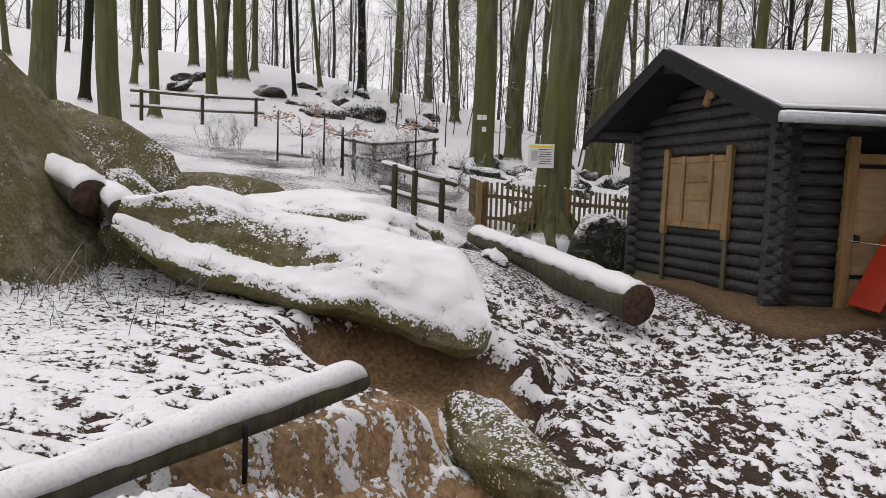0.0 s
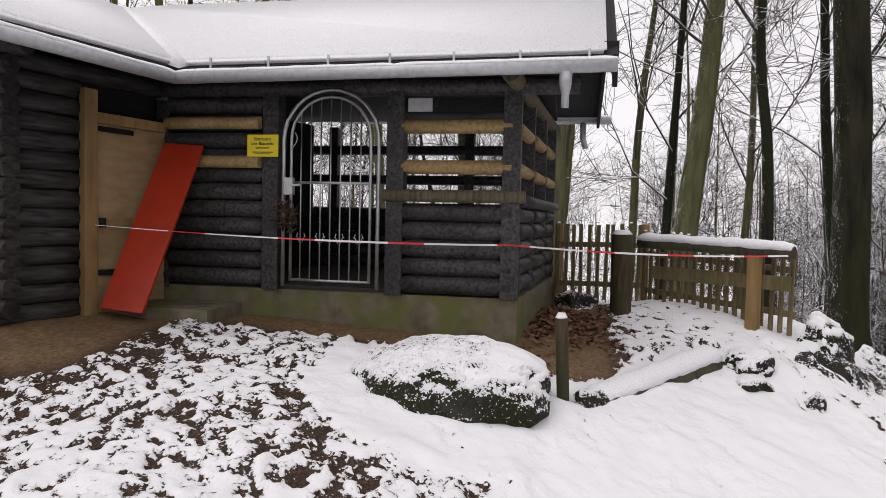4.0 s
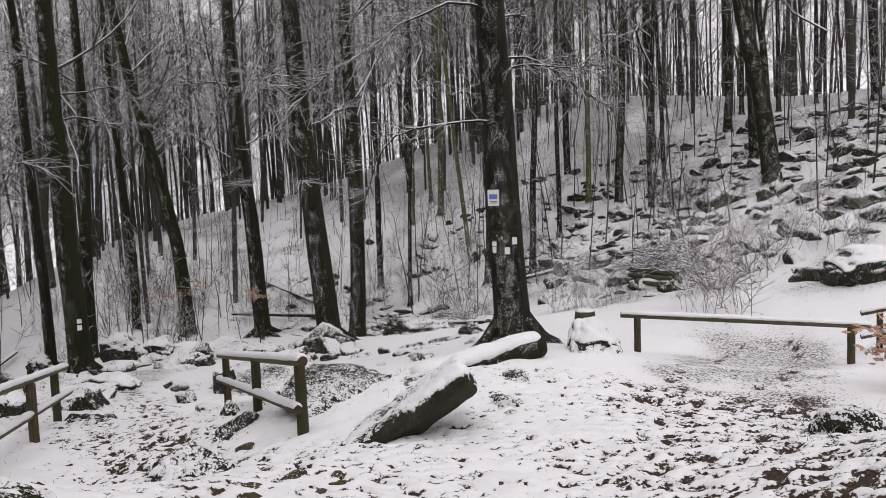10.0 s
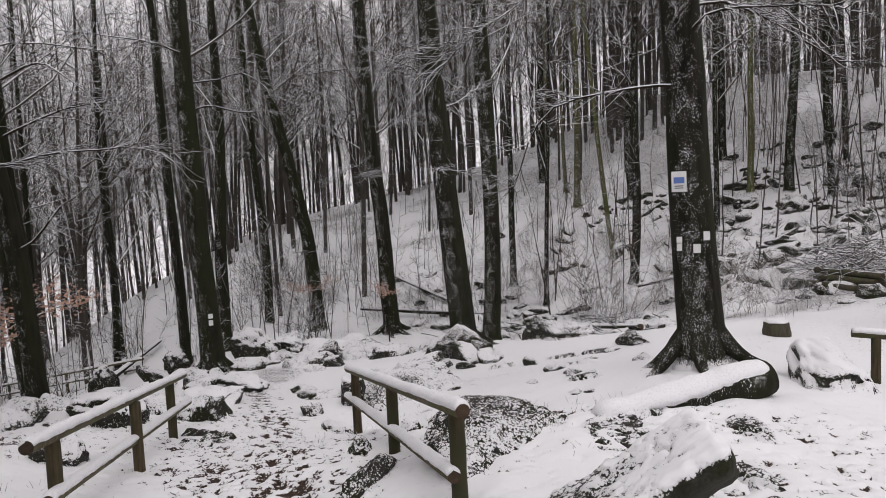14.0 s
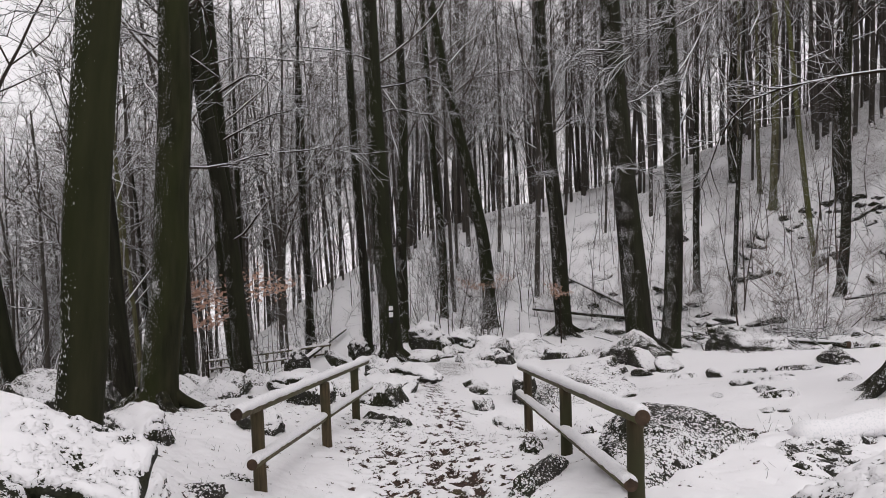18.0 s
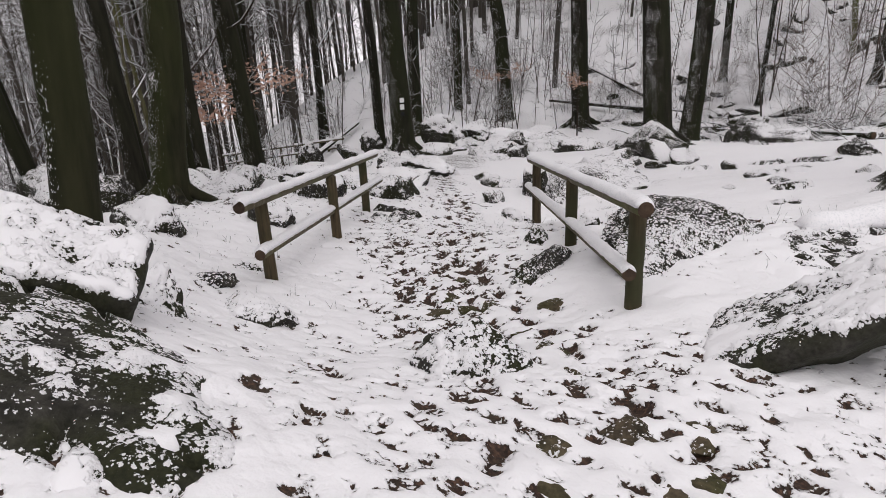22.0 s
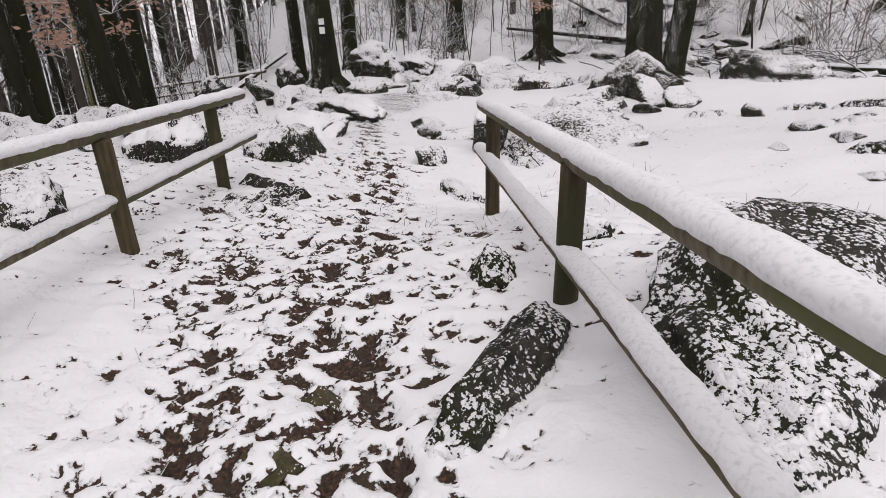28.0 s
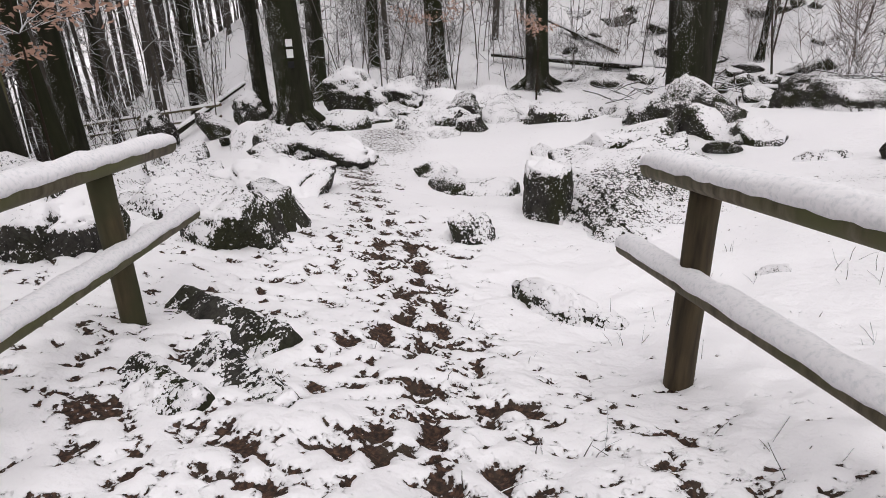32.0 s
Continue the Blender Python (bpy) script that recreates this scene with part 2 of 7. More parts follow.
def make_twig(name, col, lo, hi):
    m, n, l, b = material(name)
    l.new(mixed(n, l, up_snow(n, l, lo, hi, 2.5, 0.5), col, (0.82, 0.83, 0.85)), b.inputs["Base Color"])
    b.inputs["Roughness"].default_value = 0.9
    b.inputs["Specular IOR Level"].default_value = 0.1
    return m


def make_wood(name, dark, light, scale=(3.0, 30.0, 30.0), rough=0.7, green=None, snow=False, bumps=0.3):
    m, n, l, b = material(name)
    grain = tex(n, l, "noise", scale, 5.0)
    blot = tex(n, l, "noise", 2.3, 3.0)
    col = colors(n, l, grain, [(0.3, dark), (0.7, light)])
    r = random_value(n)
    col = mixed(n, l, calc(n, l, "MULTIPLY", r, 0.35), col, tuple(c * 0.55 for c in dark))
    if green:
        col = mixed(n, l, step(n, l, blot, 0.42, 0.68), col, green)
    else:
        col = mixed(n, l, calc(n, l, "MULTIPLY", step(n, l, blot, 0.4, 0.75), 0.4), col, tuple(c * 0.5 for c in dark))
    if snow:
        col = mixed(n, l, up_snow(n, l, 0.75, 0.95, 40.0, 0.5), col, SNOW)
    l.new(col, b.inputs["Base Color"])
    b.inputs["Roughness"].default_value = rough
    b.inputs["Specular IOR Level"].default_value = 0.3
    bump(n, l, b, grain, bumps, 0.006)
    return m


def make_plain(name, col, rough=0.5, metal=0.0, vary=0.25, scale=14.0):
    m, n, l, b = material(name)
    t = tex(n, l, "noise", scale, 4.0)
    l.new(mixed(n, l, calc(n, l, "MULTIPLY", step(n, l, t, 0.4, 0.75), vary * 2), col, tuple(c * 0.5 for c in col)), b.inputs["Base Color"])
    b.inputs["Roughness"].default_value, b.inputs["Metallic"].default_value = rough, metal
    bump(n, l, b, t, 0.08, 0.004)
    return m


def make_snow():
    m, n, l, b = material("fresh_snow")
    fine, big = tex(n, l, "noise", 55.0, 4.0), tex(n, l, "noise", 7.0, 2.0)
    l.new(mixed(n, l, step(n, l, fine, 0.25, 0.55), (0.74, 0.75, 0.77), SNOW), b.inputs["Base Color"])
    b.inputs["Roughness"].default_value = 0.7
    b.inputs["Specular IOR Level"].default_value = 0.2
    bump(n, l, b, calc(n, l, "ADD", fine, big), 0.45, 0.012)
    return m


M_GROUND = make_ground()
M_ROCK = make_rock("mossy_granite", (0.014, 0.013, 0.012), (0.07, 0.065, 0.056), (0.032, 0.034, 0.016), 0.38)
M_SLAB = make_rock("green_slab_stone", (0.09, 0.077, 0.048), (0.3, 0.26, 0.17), (0.16, 0.145, 0.06), 0.55)
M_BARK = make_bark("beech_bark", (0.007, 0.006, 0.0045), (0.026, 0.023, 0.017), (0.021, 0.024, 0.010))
M_BARK_GREEN = make_bark("mossy_beech_bark", (0.04, 0.036, 0.022), (0.15, 0.135, 0.085), (0.1, 0.11, 0.036))
M_BARK_MID = make_bark("ivy_green_beech_bark", (0.007, 0.0065, 0.0045), (0.033, 0.03, 0.018), (0.028, 0.033, 0.010))
# far trunks: paler than near bark, distance haze put into the colour
M_BARK_HAZED = make_plain("far_hazed_bark", (0.06, 0.052, 0.042), 0.9, 0.0, 0.3, 1.5)
# twig brown lightened a little, also to paint in the haze
M_TWIG = make_twig("snowy_twigs", (0.068, 0.056, 0.047), 0.14, 0.52)
M_TWIG_NEAR = make_twig("snow_lined_twigs", (0.028, 0.021, 0.015), 0.1, 0.45)
M_LEAF = make_plain("withered_beech_leaf", (0.5, 0.31, 0.23), 0.8, 0.0, 0.3, 6.0)
M_LITTER = make_plain("wet_fallen_leaf", (0.2, 0.095, 0.05), 0.7, 0.0, 0.5, 30.0)
M_LOG = make_wood("black_stained_log", (0.013, 0.0125, 0.0125), (0.1, 0.096, 0.094), rough=0.5, bumps=0.6)
M_POST = make_wood("weathered_green_post", (0.03, 0.022, 0.012), (0.11, 0.08, 0.042), (30.0, 30.0, 3.0), 0.8, (0.04, 0.04, 0.017), bumps=0.5)
M_RAIL = make_wood("round_rail_wood", (0.06, 0.05, 0.03), (0.19, 0.16, 0.11), (30.0, 30.0, 3.0), 0.8, (0.09, 0.09, 0.04))
M_PALE = make_wood("pale_peeled_wood", (0.26, 0.17, 0.07), (0.5, 0.36, 0.18), rough=0.6)
M_BOARD = make_wood("tan_plywood", (0.3, 0.2, 0.1), (0.43, 0.3, 0.165), (4.0, 4.0, 12.0), 0.6, bumps=0.1)
M_FRAME = make_wood("ochre_frame_wood", (0.24, 0.145, 0.055), (0.4, 0.26, 0.12), (12.0, 12.0, 2.0), 0.6)
M_PICKET = make_wood("weathered_picket", (0.1, 0.075, 0.035), (0.26, 0.2, 0.11), (25.0, 25.0, 2.0), 0.8, (0.1, 0.105, 0.04))
M_TRUNKLOG = make_wood("felled_log_bark", (0.035, 0.03, 0.02), (0.12, 0.105, 0.075), (20.0, 20.0, 4.0), 0.85, (0.075, 0.08, 0.035))
M_CUT = make_wood("sawn_log_face", (0.035, 0.022, 0.015), (0.12, 0.075, 0.045), (18.0, 18.0, 18.0), 0.8)
M_CONC = make_wood("mossy_plinth", (0.12, 0.1, 0.07), (0.28, 0.24, 0.17), (6.0, 6.0, 6.0), 0.9, (0.13, 0.14, 0.045))
M_RED = make_plain("red_painted_board", (0.42, 0.035, 0.012), 0.35, 0.0, 0.15, 5.0)
M_YELLOW = make_plain("yellow_sign", (0.85, 0.68, 0.01), 0.45, 0.0, 0.05)
M_WHITE = make_plain("white_sign", (0.78, 0.78, 0.77), 0.5, 0.0, 0.06)
M_BLACK = make_plain("black_print", (0.02, 0.02, 0.02), 0.6, 0.0, 0.0)
M_BLUE = make_plain("blue_print", (0.12, 0.2, 0.5), 0.6, 0.0, 0.1)
M_ZINC = make_plain("galvanised_steel", (0.55, 0.56, 0.57), 0.42, 0.85, 0.2, 20.0)
M_GUTTER = make_plain("zinc_gutter", (0.5, 0.51, 0.53), 0.5, 0.4, 0.2, 20.0)
M_SNOW = make_snow()
M_TAPE_R = make_plain("red_tape", (0.6, 0.02, 0.04), 0.4, 0.0, 0.05)
M_TAPE_W = make_plain("white_tape", (0.8, 0.76, 0.76), 0.4, 0.0, 0.05)
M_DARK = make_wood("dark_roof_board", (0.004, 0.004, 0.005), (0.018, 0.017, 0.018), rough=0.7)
M_FLOOR = make_plain("hut_floor", (0.05, 0.045, 0.04), 0.9)

# ---- mesh helpers ----
def mesh_from(name, verts, faces, mat, smooth=True, mats=None, index=None):
    me = bpy.data.meshes.new(name)
    verts = np.asarray(verts, np.float32)
    me.vertices.add(len(verts))
    me.vertices.foreach_set("co", verts.ravel())
    faces = np.asarray(faces, np.int32)
    k = faces.shape[1]
    me.loops.add(faces.size)
    me.loops.foreach_set("vertex_index", faces.ravel())
    me.polygons.add(len(faces))
    me.polygons.foreach_set("loop_start", np.arange(0, faces.size, k, dtype=np.int32))
    me.update(calc_edges=True)
    me.polygons.foreach_set("use_smooth", np.full(len(faces), smooth))
    for m in (mats or [mat]):
        me.materials.append(m)
    if index is not None:
        me.polygons.foreach_set("material_index", np.asarray(index, np.int32))
    me.validate()
    return me


def set_attr(me, name, values):
    a = me.attributes.new(name, "FLOAT", "POINT")
    a.data.foreach_set("value", np.asarray(values, np.float32))


def thing(name, place, label, category, group="", kind=""):
    ob = new(name)
    ob.matrix_world = place if isinstance(place, Matrix) else Matrix.Translation(place)
    return tagged(ob, label, category, group, kind)


def adopt(ob, parent):
    ob.parent = parent
    ob.matrix_parent_inverse = parent.matrix_world.inverted() if parent.parent is None else (parent.parent.matrix_world @ parent.matrix_parent_inverse @ parent.matrix_basis).inverted()
    return ob


def part(name, me, parent, label="", mat=None):
    """A mesh (or bmesh) in world coordinates, linked as a part of a thing."""
    if isinstance(me, bmesh.types.BMesh):
        bm, me = me, bpy.data.meshes.new(name)
        bm.to_mesh(me)
        bm.free()
        me.materials.append(mat)
    ob = adopt(new(name, me), parent)
    if label:
        ob["label"] = label
    return ob


def tube(path, radii, sides=10, cap=True, jitter=0.0, seed=0, squash=1.0):
    """Vertices and quads of a tube along a path; ends closed by shrunken rings."""
    path, radii = np.asarray(path, float), np.asarray(radii, float)
    if cap:
        d0, d1 = path[0] - path[1], path[-1] - path[-2]
        path = np.vstack([path[0], path, path[-1]])
        radii = np.concatenate([[radii[0] * 0.02], radii, [radii[-1] * 0.02]])
    tan = np.gradient(path, axis=0)
    if cap:
        tan[0], tan[1], tan[-1], tan[-2] = tan[2] if len(tan) > 4 else -d0, -d0 if len(tan) <= 4 else tan[2], d1, d1
    tan /= np.linalg.norm(tan, axis=1)[:, None] + 1e-9
    ref = np.where(np.abs(tan[:, 2:3]) > 0.9, np.array([[1.0, 0, 0]]), np.array([[0, 0, 1.0]]))
    a = np.cross(tan, ref)
    a /= np.linalg.norm(a, axis=1)[:, None] + 1e-9
    b = np.cross(a, tan)
    ang = np.linspace(0, 2 * np.pi, sides, endpoint=False)
    v = path[:, None] + radii[:, None, None] * (np.cos(ang)[None, :, None] * a[:, None] + squash * np.sin(ang)[None, :, None] * b[:, None])
    if jitter:
        v = v + jitter * radii[:, None, None] * (fbm(v[..., 0] * 7, v[..., 1] * 7, v[..., 2] * 7, seed, 2)[..., None] - 0.5) * 2
    n = len(path)
    i, j = np.meshgrid(np.arange(n - 1), np.arange(sides), indexing="ij")
    q = np.stack([i * sides + j, i * sides + (j + 1) % sides, (i + 1) * sides + (j + 1) % sides, (i + 1) * sides + j], -1).reshape(-1, 4)
    return v.reshape(-1, 3), q[:, ::-1]


def line(a, b, n):
    return np.linspace(np.asarray(a, float), np.asarray(b, float), n)


def merge(pieces):
    vs, fs, k = [], [], 0
    for v, f in pieces:
        vs.append(v)
        fs.append(f + k)
        k += len(v)
    return np.concatenate(vs), np.concatenate(fs)


def pole_mesh(name, a, b, r0, r1, mat, sides=12, n=6, jitter=0.05, seed=0, end_mat=None):
    v, f = tube(line(a, b, n), np.linspace(r0, r1, n), sides, True, jitter, seed)
    if end_mat:
        idx = np.zeros(len(f), int)
        idx[:sides], idx[-sides:] = 1, 1
        me = mesh_from(name, v, f, mat, mats=[mat, end_mat], index=idx)
    else:
        me = mesh_from(name, v, f, mat)
    flat = np.ones(len(f), bool)
    flat[:sides], flat[-sides:] = False, False
    me.polygons.foreach_set("use_smooth", flat)
    return me


def cap_mesh(name, a, b, r, thick, seed=0, over=0.9, step_len=0.05):
    """A lumpy ridge of snow that lies on a round rail."""
    a, b = np.asarray(a, float), np.asarray(b, float)
    n = max(6, int(np.linalg.norm(b - a) / step_len))
    d = (b - a) / np.linalg.norm(b - a)
    side = np.cross(d, (0, 0, 1.0))
    side /= np.linalg.norm(side)
    up = np.cross(side, d)
    ang = np.linspace(-1, 1, 9)
    base = line(a, b, n)
    taper = np.minimum(1, np.minimum(np.arange(n), np.arange(n)[::-1]) / 2.0 + 0.25)
    rows = []
    for k, t in enumerate(ang):
        th = t * radians(82) * over
        bulge = np.sqrt(max(0.0, 1 - t * t))
        nz = fbm(base[:, 0] * 6 + k * 0.4, base[:, 1] * 6, base[:, 2] * 6, seed, 3) - 0.5
        rr = r * 1.005 + 0.002 + (thick * (bulge * (0.85 + 1.1 * nz)) * taper if k not in (0, 8) else 0.0)
        wob = th * (1 + 0.25 * (fbm(base[:, 0] * 14, base[:, 1] * 14, base[:, 2] * 14 + k, seed + 5, 2) - 0.5))
        rows.append(base + (np.sin(wob) * rr)[:, None] * side + (np.cos(wob) * rr)[:, None] * up)
    v = np.stack(rows, 1)
    m = len(ang)
    i, j = np.meshgrid(np.arange(n - 1), np.arange(m - 1), indexing="ij")
    q = np.stack([i * m + j, i * m + j + 1, (i + 1) * m + j + 1, (i + 1) * m + j], -1).reshape(-1, 4)
    # underside along the rail's own crown closes the ridge
    low = base + up * r * 0.9
    v2 = np.concatenate([v.reshape(-1, 3), low])
    o = n * m
    e = np.arange(n - 1)
    q2 = np.stack([e * m, (e + 1) * m, o + e + 1, o + e], 1)
    q3 = np.stack([e * m + m - 1, o + e, o + e + 1, (e + 1) * m + m - 1], 1)
    tri = [(j, j + 1, o) for j in range(m - 1)] + [((n - 1) * m + j + 1, (n - 1) * m + j, o + n - 1) for j in range(m - 1)]
    bm = bmesh.new()
    vv = [bm.verts.new(p) for p in v2]
    for f in np.concatenate([q, q2, q3]).tolist() + [list(t) for t in tri]:
        try:
            bm.faces.new([vv[x] for x in f])
        except ValueError:
            pass
    bmesh.ops.recalc_face_normals(bm, faces=bm.faces)
    for f in bm.faces:
        f.smooth = True
    me = bpy.data.meshes.new(name)
    bm.to_mesh(me)
    bm.free()
    me.materials.append(M_SNOW)
    return me


def block(bm, centre, size, rot=None, bevel=0.006):
    r = bmesh.ops.create_cube(bm, size=1.0)
    m = Matrix.Translation(centre) @ (rot or Matrix()) @ Matrix.Diagonal((*size, 1))
    bmesh.ops.transform(bm, matrix=m, verts=r["verts"])
    if bevel:
        es = list({e for v in r["verts"] for e in v.link_edges})
        bmesh.ops.bevel(bm, geom=es, offset=bevel, segments=2, affect="EDGES", profile=0.6)
    return bm


def slab_bm(bottom, top):
    """A closed prism between two rings of points."""
    bm = bmesh.new()
    a = [bm.verts.new(p) for p in bottom]
    b = [bm.verts.new(p) for p in top]
    n = len(a)
    bm.faces.new(a[::-1])
    bm.faces.new(b)
    for i in range(n):
        bm.faces.new((a[i], a[(i + 1) % n], b[(i + 1) % n], b[i]))
    bmesh.ops.recalc_face_normals(bm, faces=bm.faces)
    return bm


# ---- hut frame: u along the porch front, v into the hut ----
HO, HU, HV = Vector((6.74, 5.36, 0)), Vector((-0.3653, 0.9309, 0)), Vector((0.9309, 0.3653, 0))


def hp(u, v, z):
    return HO + HU * u + HV * v + Vector((0, 0, z))


HROT = Matrix((HU, HV, (0, 0, 1))).transposed().to_4x4()


def hut_local(x, y):
    dx, dy = x - HO.x, y - HO.y
    return dx * HU.x + dy * HU.y, dx * HV.x + dy * HV.y


# ---- ground ----
TRAIL = [(0.2, 0.2), (0.5, 2.0), (1.4, 3.0), (2.6, 3.7), (3.8, 3.2), (5.8, 1.4), (7.4, 0.1), (8.9, -0.75), (10.2, -1.15), (11.95, -1.92), (13.6, -2.85), (15.8, -3.92), (19.1, -5.6), (22, -7.8)]
TRAIL_YARD = [(0.5, 2.5), (1.5, 5.5), (0.2, 8.5), (-1.2, 14), (-3, 20)]
TRAIL_WEST = [(4.0, 2.6), (5.0, -2), (6.0, -7), (6.3, -12), (8, -18)]


TRODDEN = [(6.2, 0.45), (6.9, -0.1), (7.5, -0.35), (8.16, -0.47), (8.83, -0.73), (9.85, -1.11), (11.0, -1.5), (12.02, -1.99), (12.54, -2.36), (13.24, -2.78), (14.05, -3.26), (14.9, -3.62), (15.8, -4.08), (17.3, -4.71), (18.9, -5.47), (21.5, -6.7)]


def near_line(x, y, pts):
    best = np.full(np.shape(x), 1e9)
    for (ax, ay), (bx, by) in zip(pts, pts[1:]):
        t = np.clip(((x - ax) * (bx - ax) + (y - ay) * (by - ay)) / ((bx - ax) ** 2 + (by - ay) ** 2), 0, 1)
        best = np.minimum(best, np.hypot(x - ax - t * (bx - ax), y - ay - t * (by - ay)))
    return best


def prints(x, y, pts, pace, gap, size, seed):
    """Footprints pressed along a line: pairs of long spots."""
    r = random.Random(seed)
    out = np.zeros_like(x)
    left = 1
    for (ax, ay), (bx, by) in zip(pts, pts[1:]):
        d = math.hypot(bx - ax, by - ay)
        for k in range(int(d / pace)):
            t = (k + r.uniform(0.2, 0.8)) / max(1, int(d / pace))
            left = -left
            px = ax + (bx - ax) * t - (by - ay) / d * left * gap * r.uniform(0.5, 1.6)
            py = ay + (by - ay) * t + (bx - ax) / d * left * gap * r.uniform(0.5, 1.6)
            ca, sa = (bx - ax) / d, (by - ay) / d
            i0, i1 = np.searchsorted(GX, (px - 0.4, px + 0.4))
            j0, j1 = np.searchsorted(GY, (py - 0.4, py + 0.4))
            dx, dy = x[i0:i1, j0:j1] - px, y[i0:i1, j0:j1] - py
            e = np.hypot((dx * ca + dy * sa) / size, (-dx * sa + dy * ca) / (size * 0.45))
            out[i0:i1, j0:j1] = np.maximum(out[i0:i1, j0:j1], ramp(1.3, 0.7, e) * r.uniform(0.5, 1.0))
    return out


def cover_at(x, y):
    """How much of the ground snow hides (0 to 1), and how sandy the bare earth is."""
    big = fbm(x / 1.3, y / 1.3, 0.3, 11, 3)
    c = 0.78 + 0.42 * (big - 0.5) + 0.4 * ramp(11, 20, np.hypot(x - 8, y)) * (fbm(x / 0.8, y / 0.8, 0.9, 15, 3) - 0.5)
    yard = ramp(5.9, 4.2, np.hypot((x - 2.6) * 0.72, y - 6.3)) * ramp(6.4, 4.6, x + 0.25 * (y - 5))
    c = c + (0.6 + 0.12 * (fbm(x / 0.7, y / 0.7, 0, 13, 2) - 0.5) - c) * yard
    wheel = near_line(x, y, TRAIL_YARD) + 0.3 * (fbm(x * 1.2, y * 1.2, 0, 33, 2) - 0.5)
    c = c - 0.05 * ramp(1.3, 0.5, wheel) - 0.1 * ramp(0.4, 0.15, np.abs(wheel - 0.55))
    trail = near_line(x, y, TRAIL) + 0.35 * (fbm(x * 1.7, y * 1.7, 0, 31, 2) - 0.5)
    inpath = ramp(4.5, 7.0, x) * ramp(24, 18, x)
    c = c - 0.06 * ramp(1.2, 0.5, trail) * inpath - 0.16 * ramp(0.9, 0.3, trail) * (1 - inpath)
    left = ramp(1.1, 0.55, np.hypot((x - 11.8) * 0.36 - (y + 1.1) * 0.2, (y + 1.05) * 1.0 + (x - 11.6) * 0.4))
    c = c + (0.62 - c) * left
    west = near_line(x, y, TRAIL_WEST) + 0.5 * (fbm(x * 1.3, y * 1.3, 0, 35, 2) - 0.5)
    c = c - 0.3 * ramp(1.7, 0.7, west) * ramp(-16, -11, y)
    pure = fbm(x / 2.4, y / 2.4, 0.7, 23, 2)
    c = c + 0.12 * ramp(0.48, 0.66, pure) * (1 - yard) * ramp(0.5, 1.3, trail)
    shelf = ramp(2.5, 1.7, np.hypot((x - 5.9) * 0.8, (y - 3.2) * 1.35))
    ringsnow = ramp(1.35, 1.05, np.hypot((x - 5.5) * 0.9, y - 5.2))
    c = np.maximum(c, 1.12 * np.maximum(shelf, ringsnow))
    beside = ramp(1.2, 0.7, np.hypot((x - 13.6) * 0.55, (y + 4.6) * 1.0)) + ramp(1.5, 0.8, np.hypot((x - 9.0) * 0.9, (y + 2.4) * 1.4)) + ramp(1.2, 0.6, np.hypot((x - 12.4) * 0.5, (y + 0.05) * 1.2))
    c = c + (1.0 - c) * 0.9 * np.clip(beside, 0, 1)
    u, v = hut_local(x, y)
    du = np.maximum(np.maximum(-0.45 - u, u - 3.6), 0)
    dv = np.maximum(-0.1 - v, 0)
    porch = np.where(v < 3.2, np.hypot(du, dv), 9)
    du2 = np.maximum(np.maximum(3.6 - u, u - 7.7), 0)
    dv2 = np.maximum(-1.8 - v, 0)
    wing = np.where(v < 3.2, np.hypot(du2, dv2), 9)
    eave = np.minimum(porch, wing) + 0.3 * (fbm(x * 1.3, y * 1.3, 0, 41, 3) - 0.5)
    dry = ramp(0.65, 0.25, eave)
    c = c - 1.2 * dry - 0.16 * ramp(1.5, 0.5, eave)
    hollow = ramp(1.25, 0.6, np.hypot((x + 0.25) * 0.75, (y - 3.3) * 0.9) + 0.4 * (fbm(x * 2, y * 2, 0, 51, 2) - 0.5))
    hollow = hollow * ramp(-0.28, -0.08, (x + 0.42) * 0.871 - (y - 3.44) * 0.493)
    c = c - (0.14 + 1.3 * (fbm(x * 2.2, y * 2.2, 0, 53, 2) - 0.46)) * hollow
    under = ramp(1.0, 0.6, np.hypot((x + 0.25) / 0.95, (y - 4.75) / 0.8) + 0.3 * (fbm(x * 2, y * 2, 0, 55, 2) - 0.5))
    c = c - 0.9 * under
    hollow = np.maximum(hollow, under)
    slope = ramp(5.5, 2.5, np.hypot(x + 4.5, (y - 16.5) * 0.7))
    c = c - (0.2 + 0.5 * (fbm(x / 0.9, y / 0.9, 0.2, 57, 3) - 0.45)) * slope
    hill = ramp(-13, -20, y) * ramp(-60, -45, y)
    c = c - 0.16 * ramp(-31, -36, y) * ramp(-75, -60, y)
    c = c - hill * (0.12 + 0.5 * (fbm(x / 1.8, y / 1.8, 0.1, 61, 3) - 0.45))
    gully = ramp(12, 4, np.hypot(x - 28, y + 12))
    c = c - 0.05 * gully
    c = c - 0.12 * ramp(42, 66, np.hypot(x - 8, y))
    marks = prints(x, y, TRODDEN, 0.2, 0.1, 0.115, 3)
    marks = np.maximum(marks, 0.55 * prints(x, y, TRODDEN, 0.3, 0.32, 0.1, 4))
    marks = np.maximum(marks, 0.45 * prints(x, y, [(px, py + 0.55) for px, py in TRODDEN[1:12]], 0.34, 0.22, 0.11, 8))
    marks = np.maximum(marks, 0.7 * prints(x, y, TRAIL_WEST, 0.3, 0.5, 0.15, 5))
    marks = np.maximum(marks, 0.7 * prints(x, y, [(5.0, 2.2), (6.8, 1.6), (8.0, 0.6), (9.5, 0.1)], 0.3, 0.3, 0.12, 6))
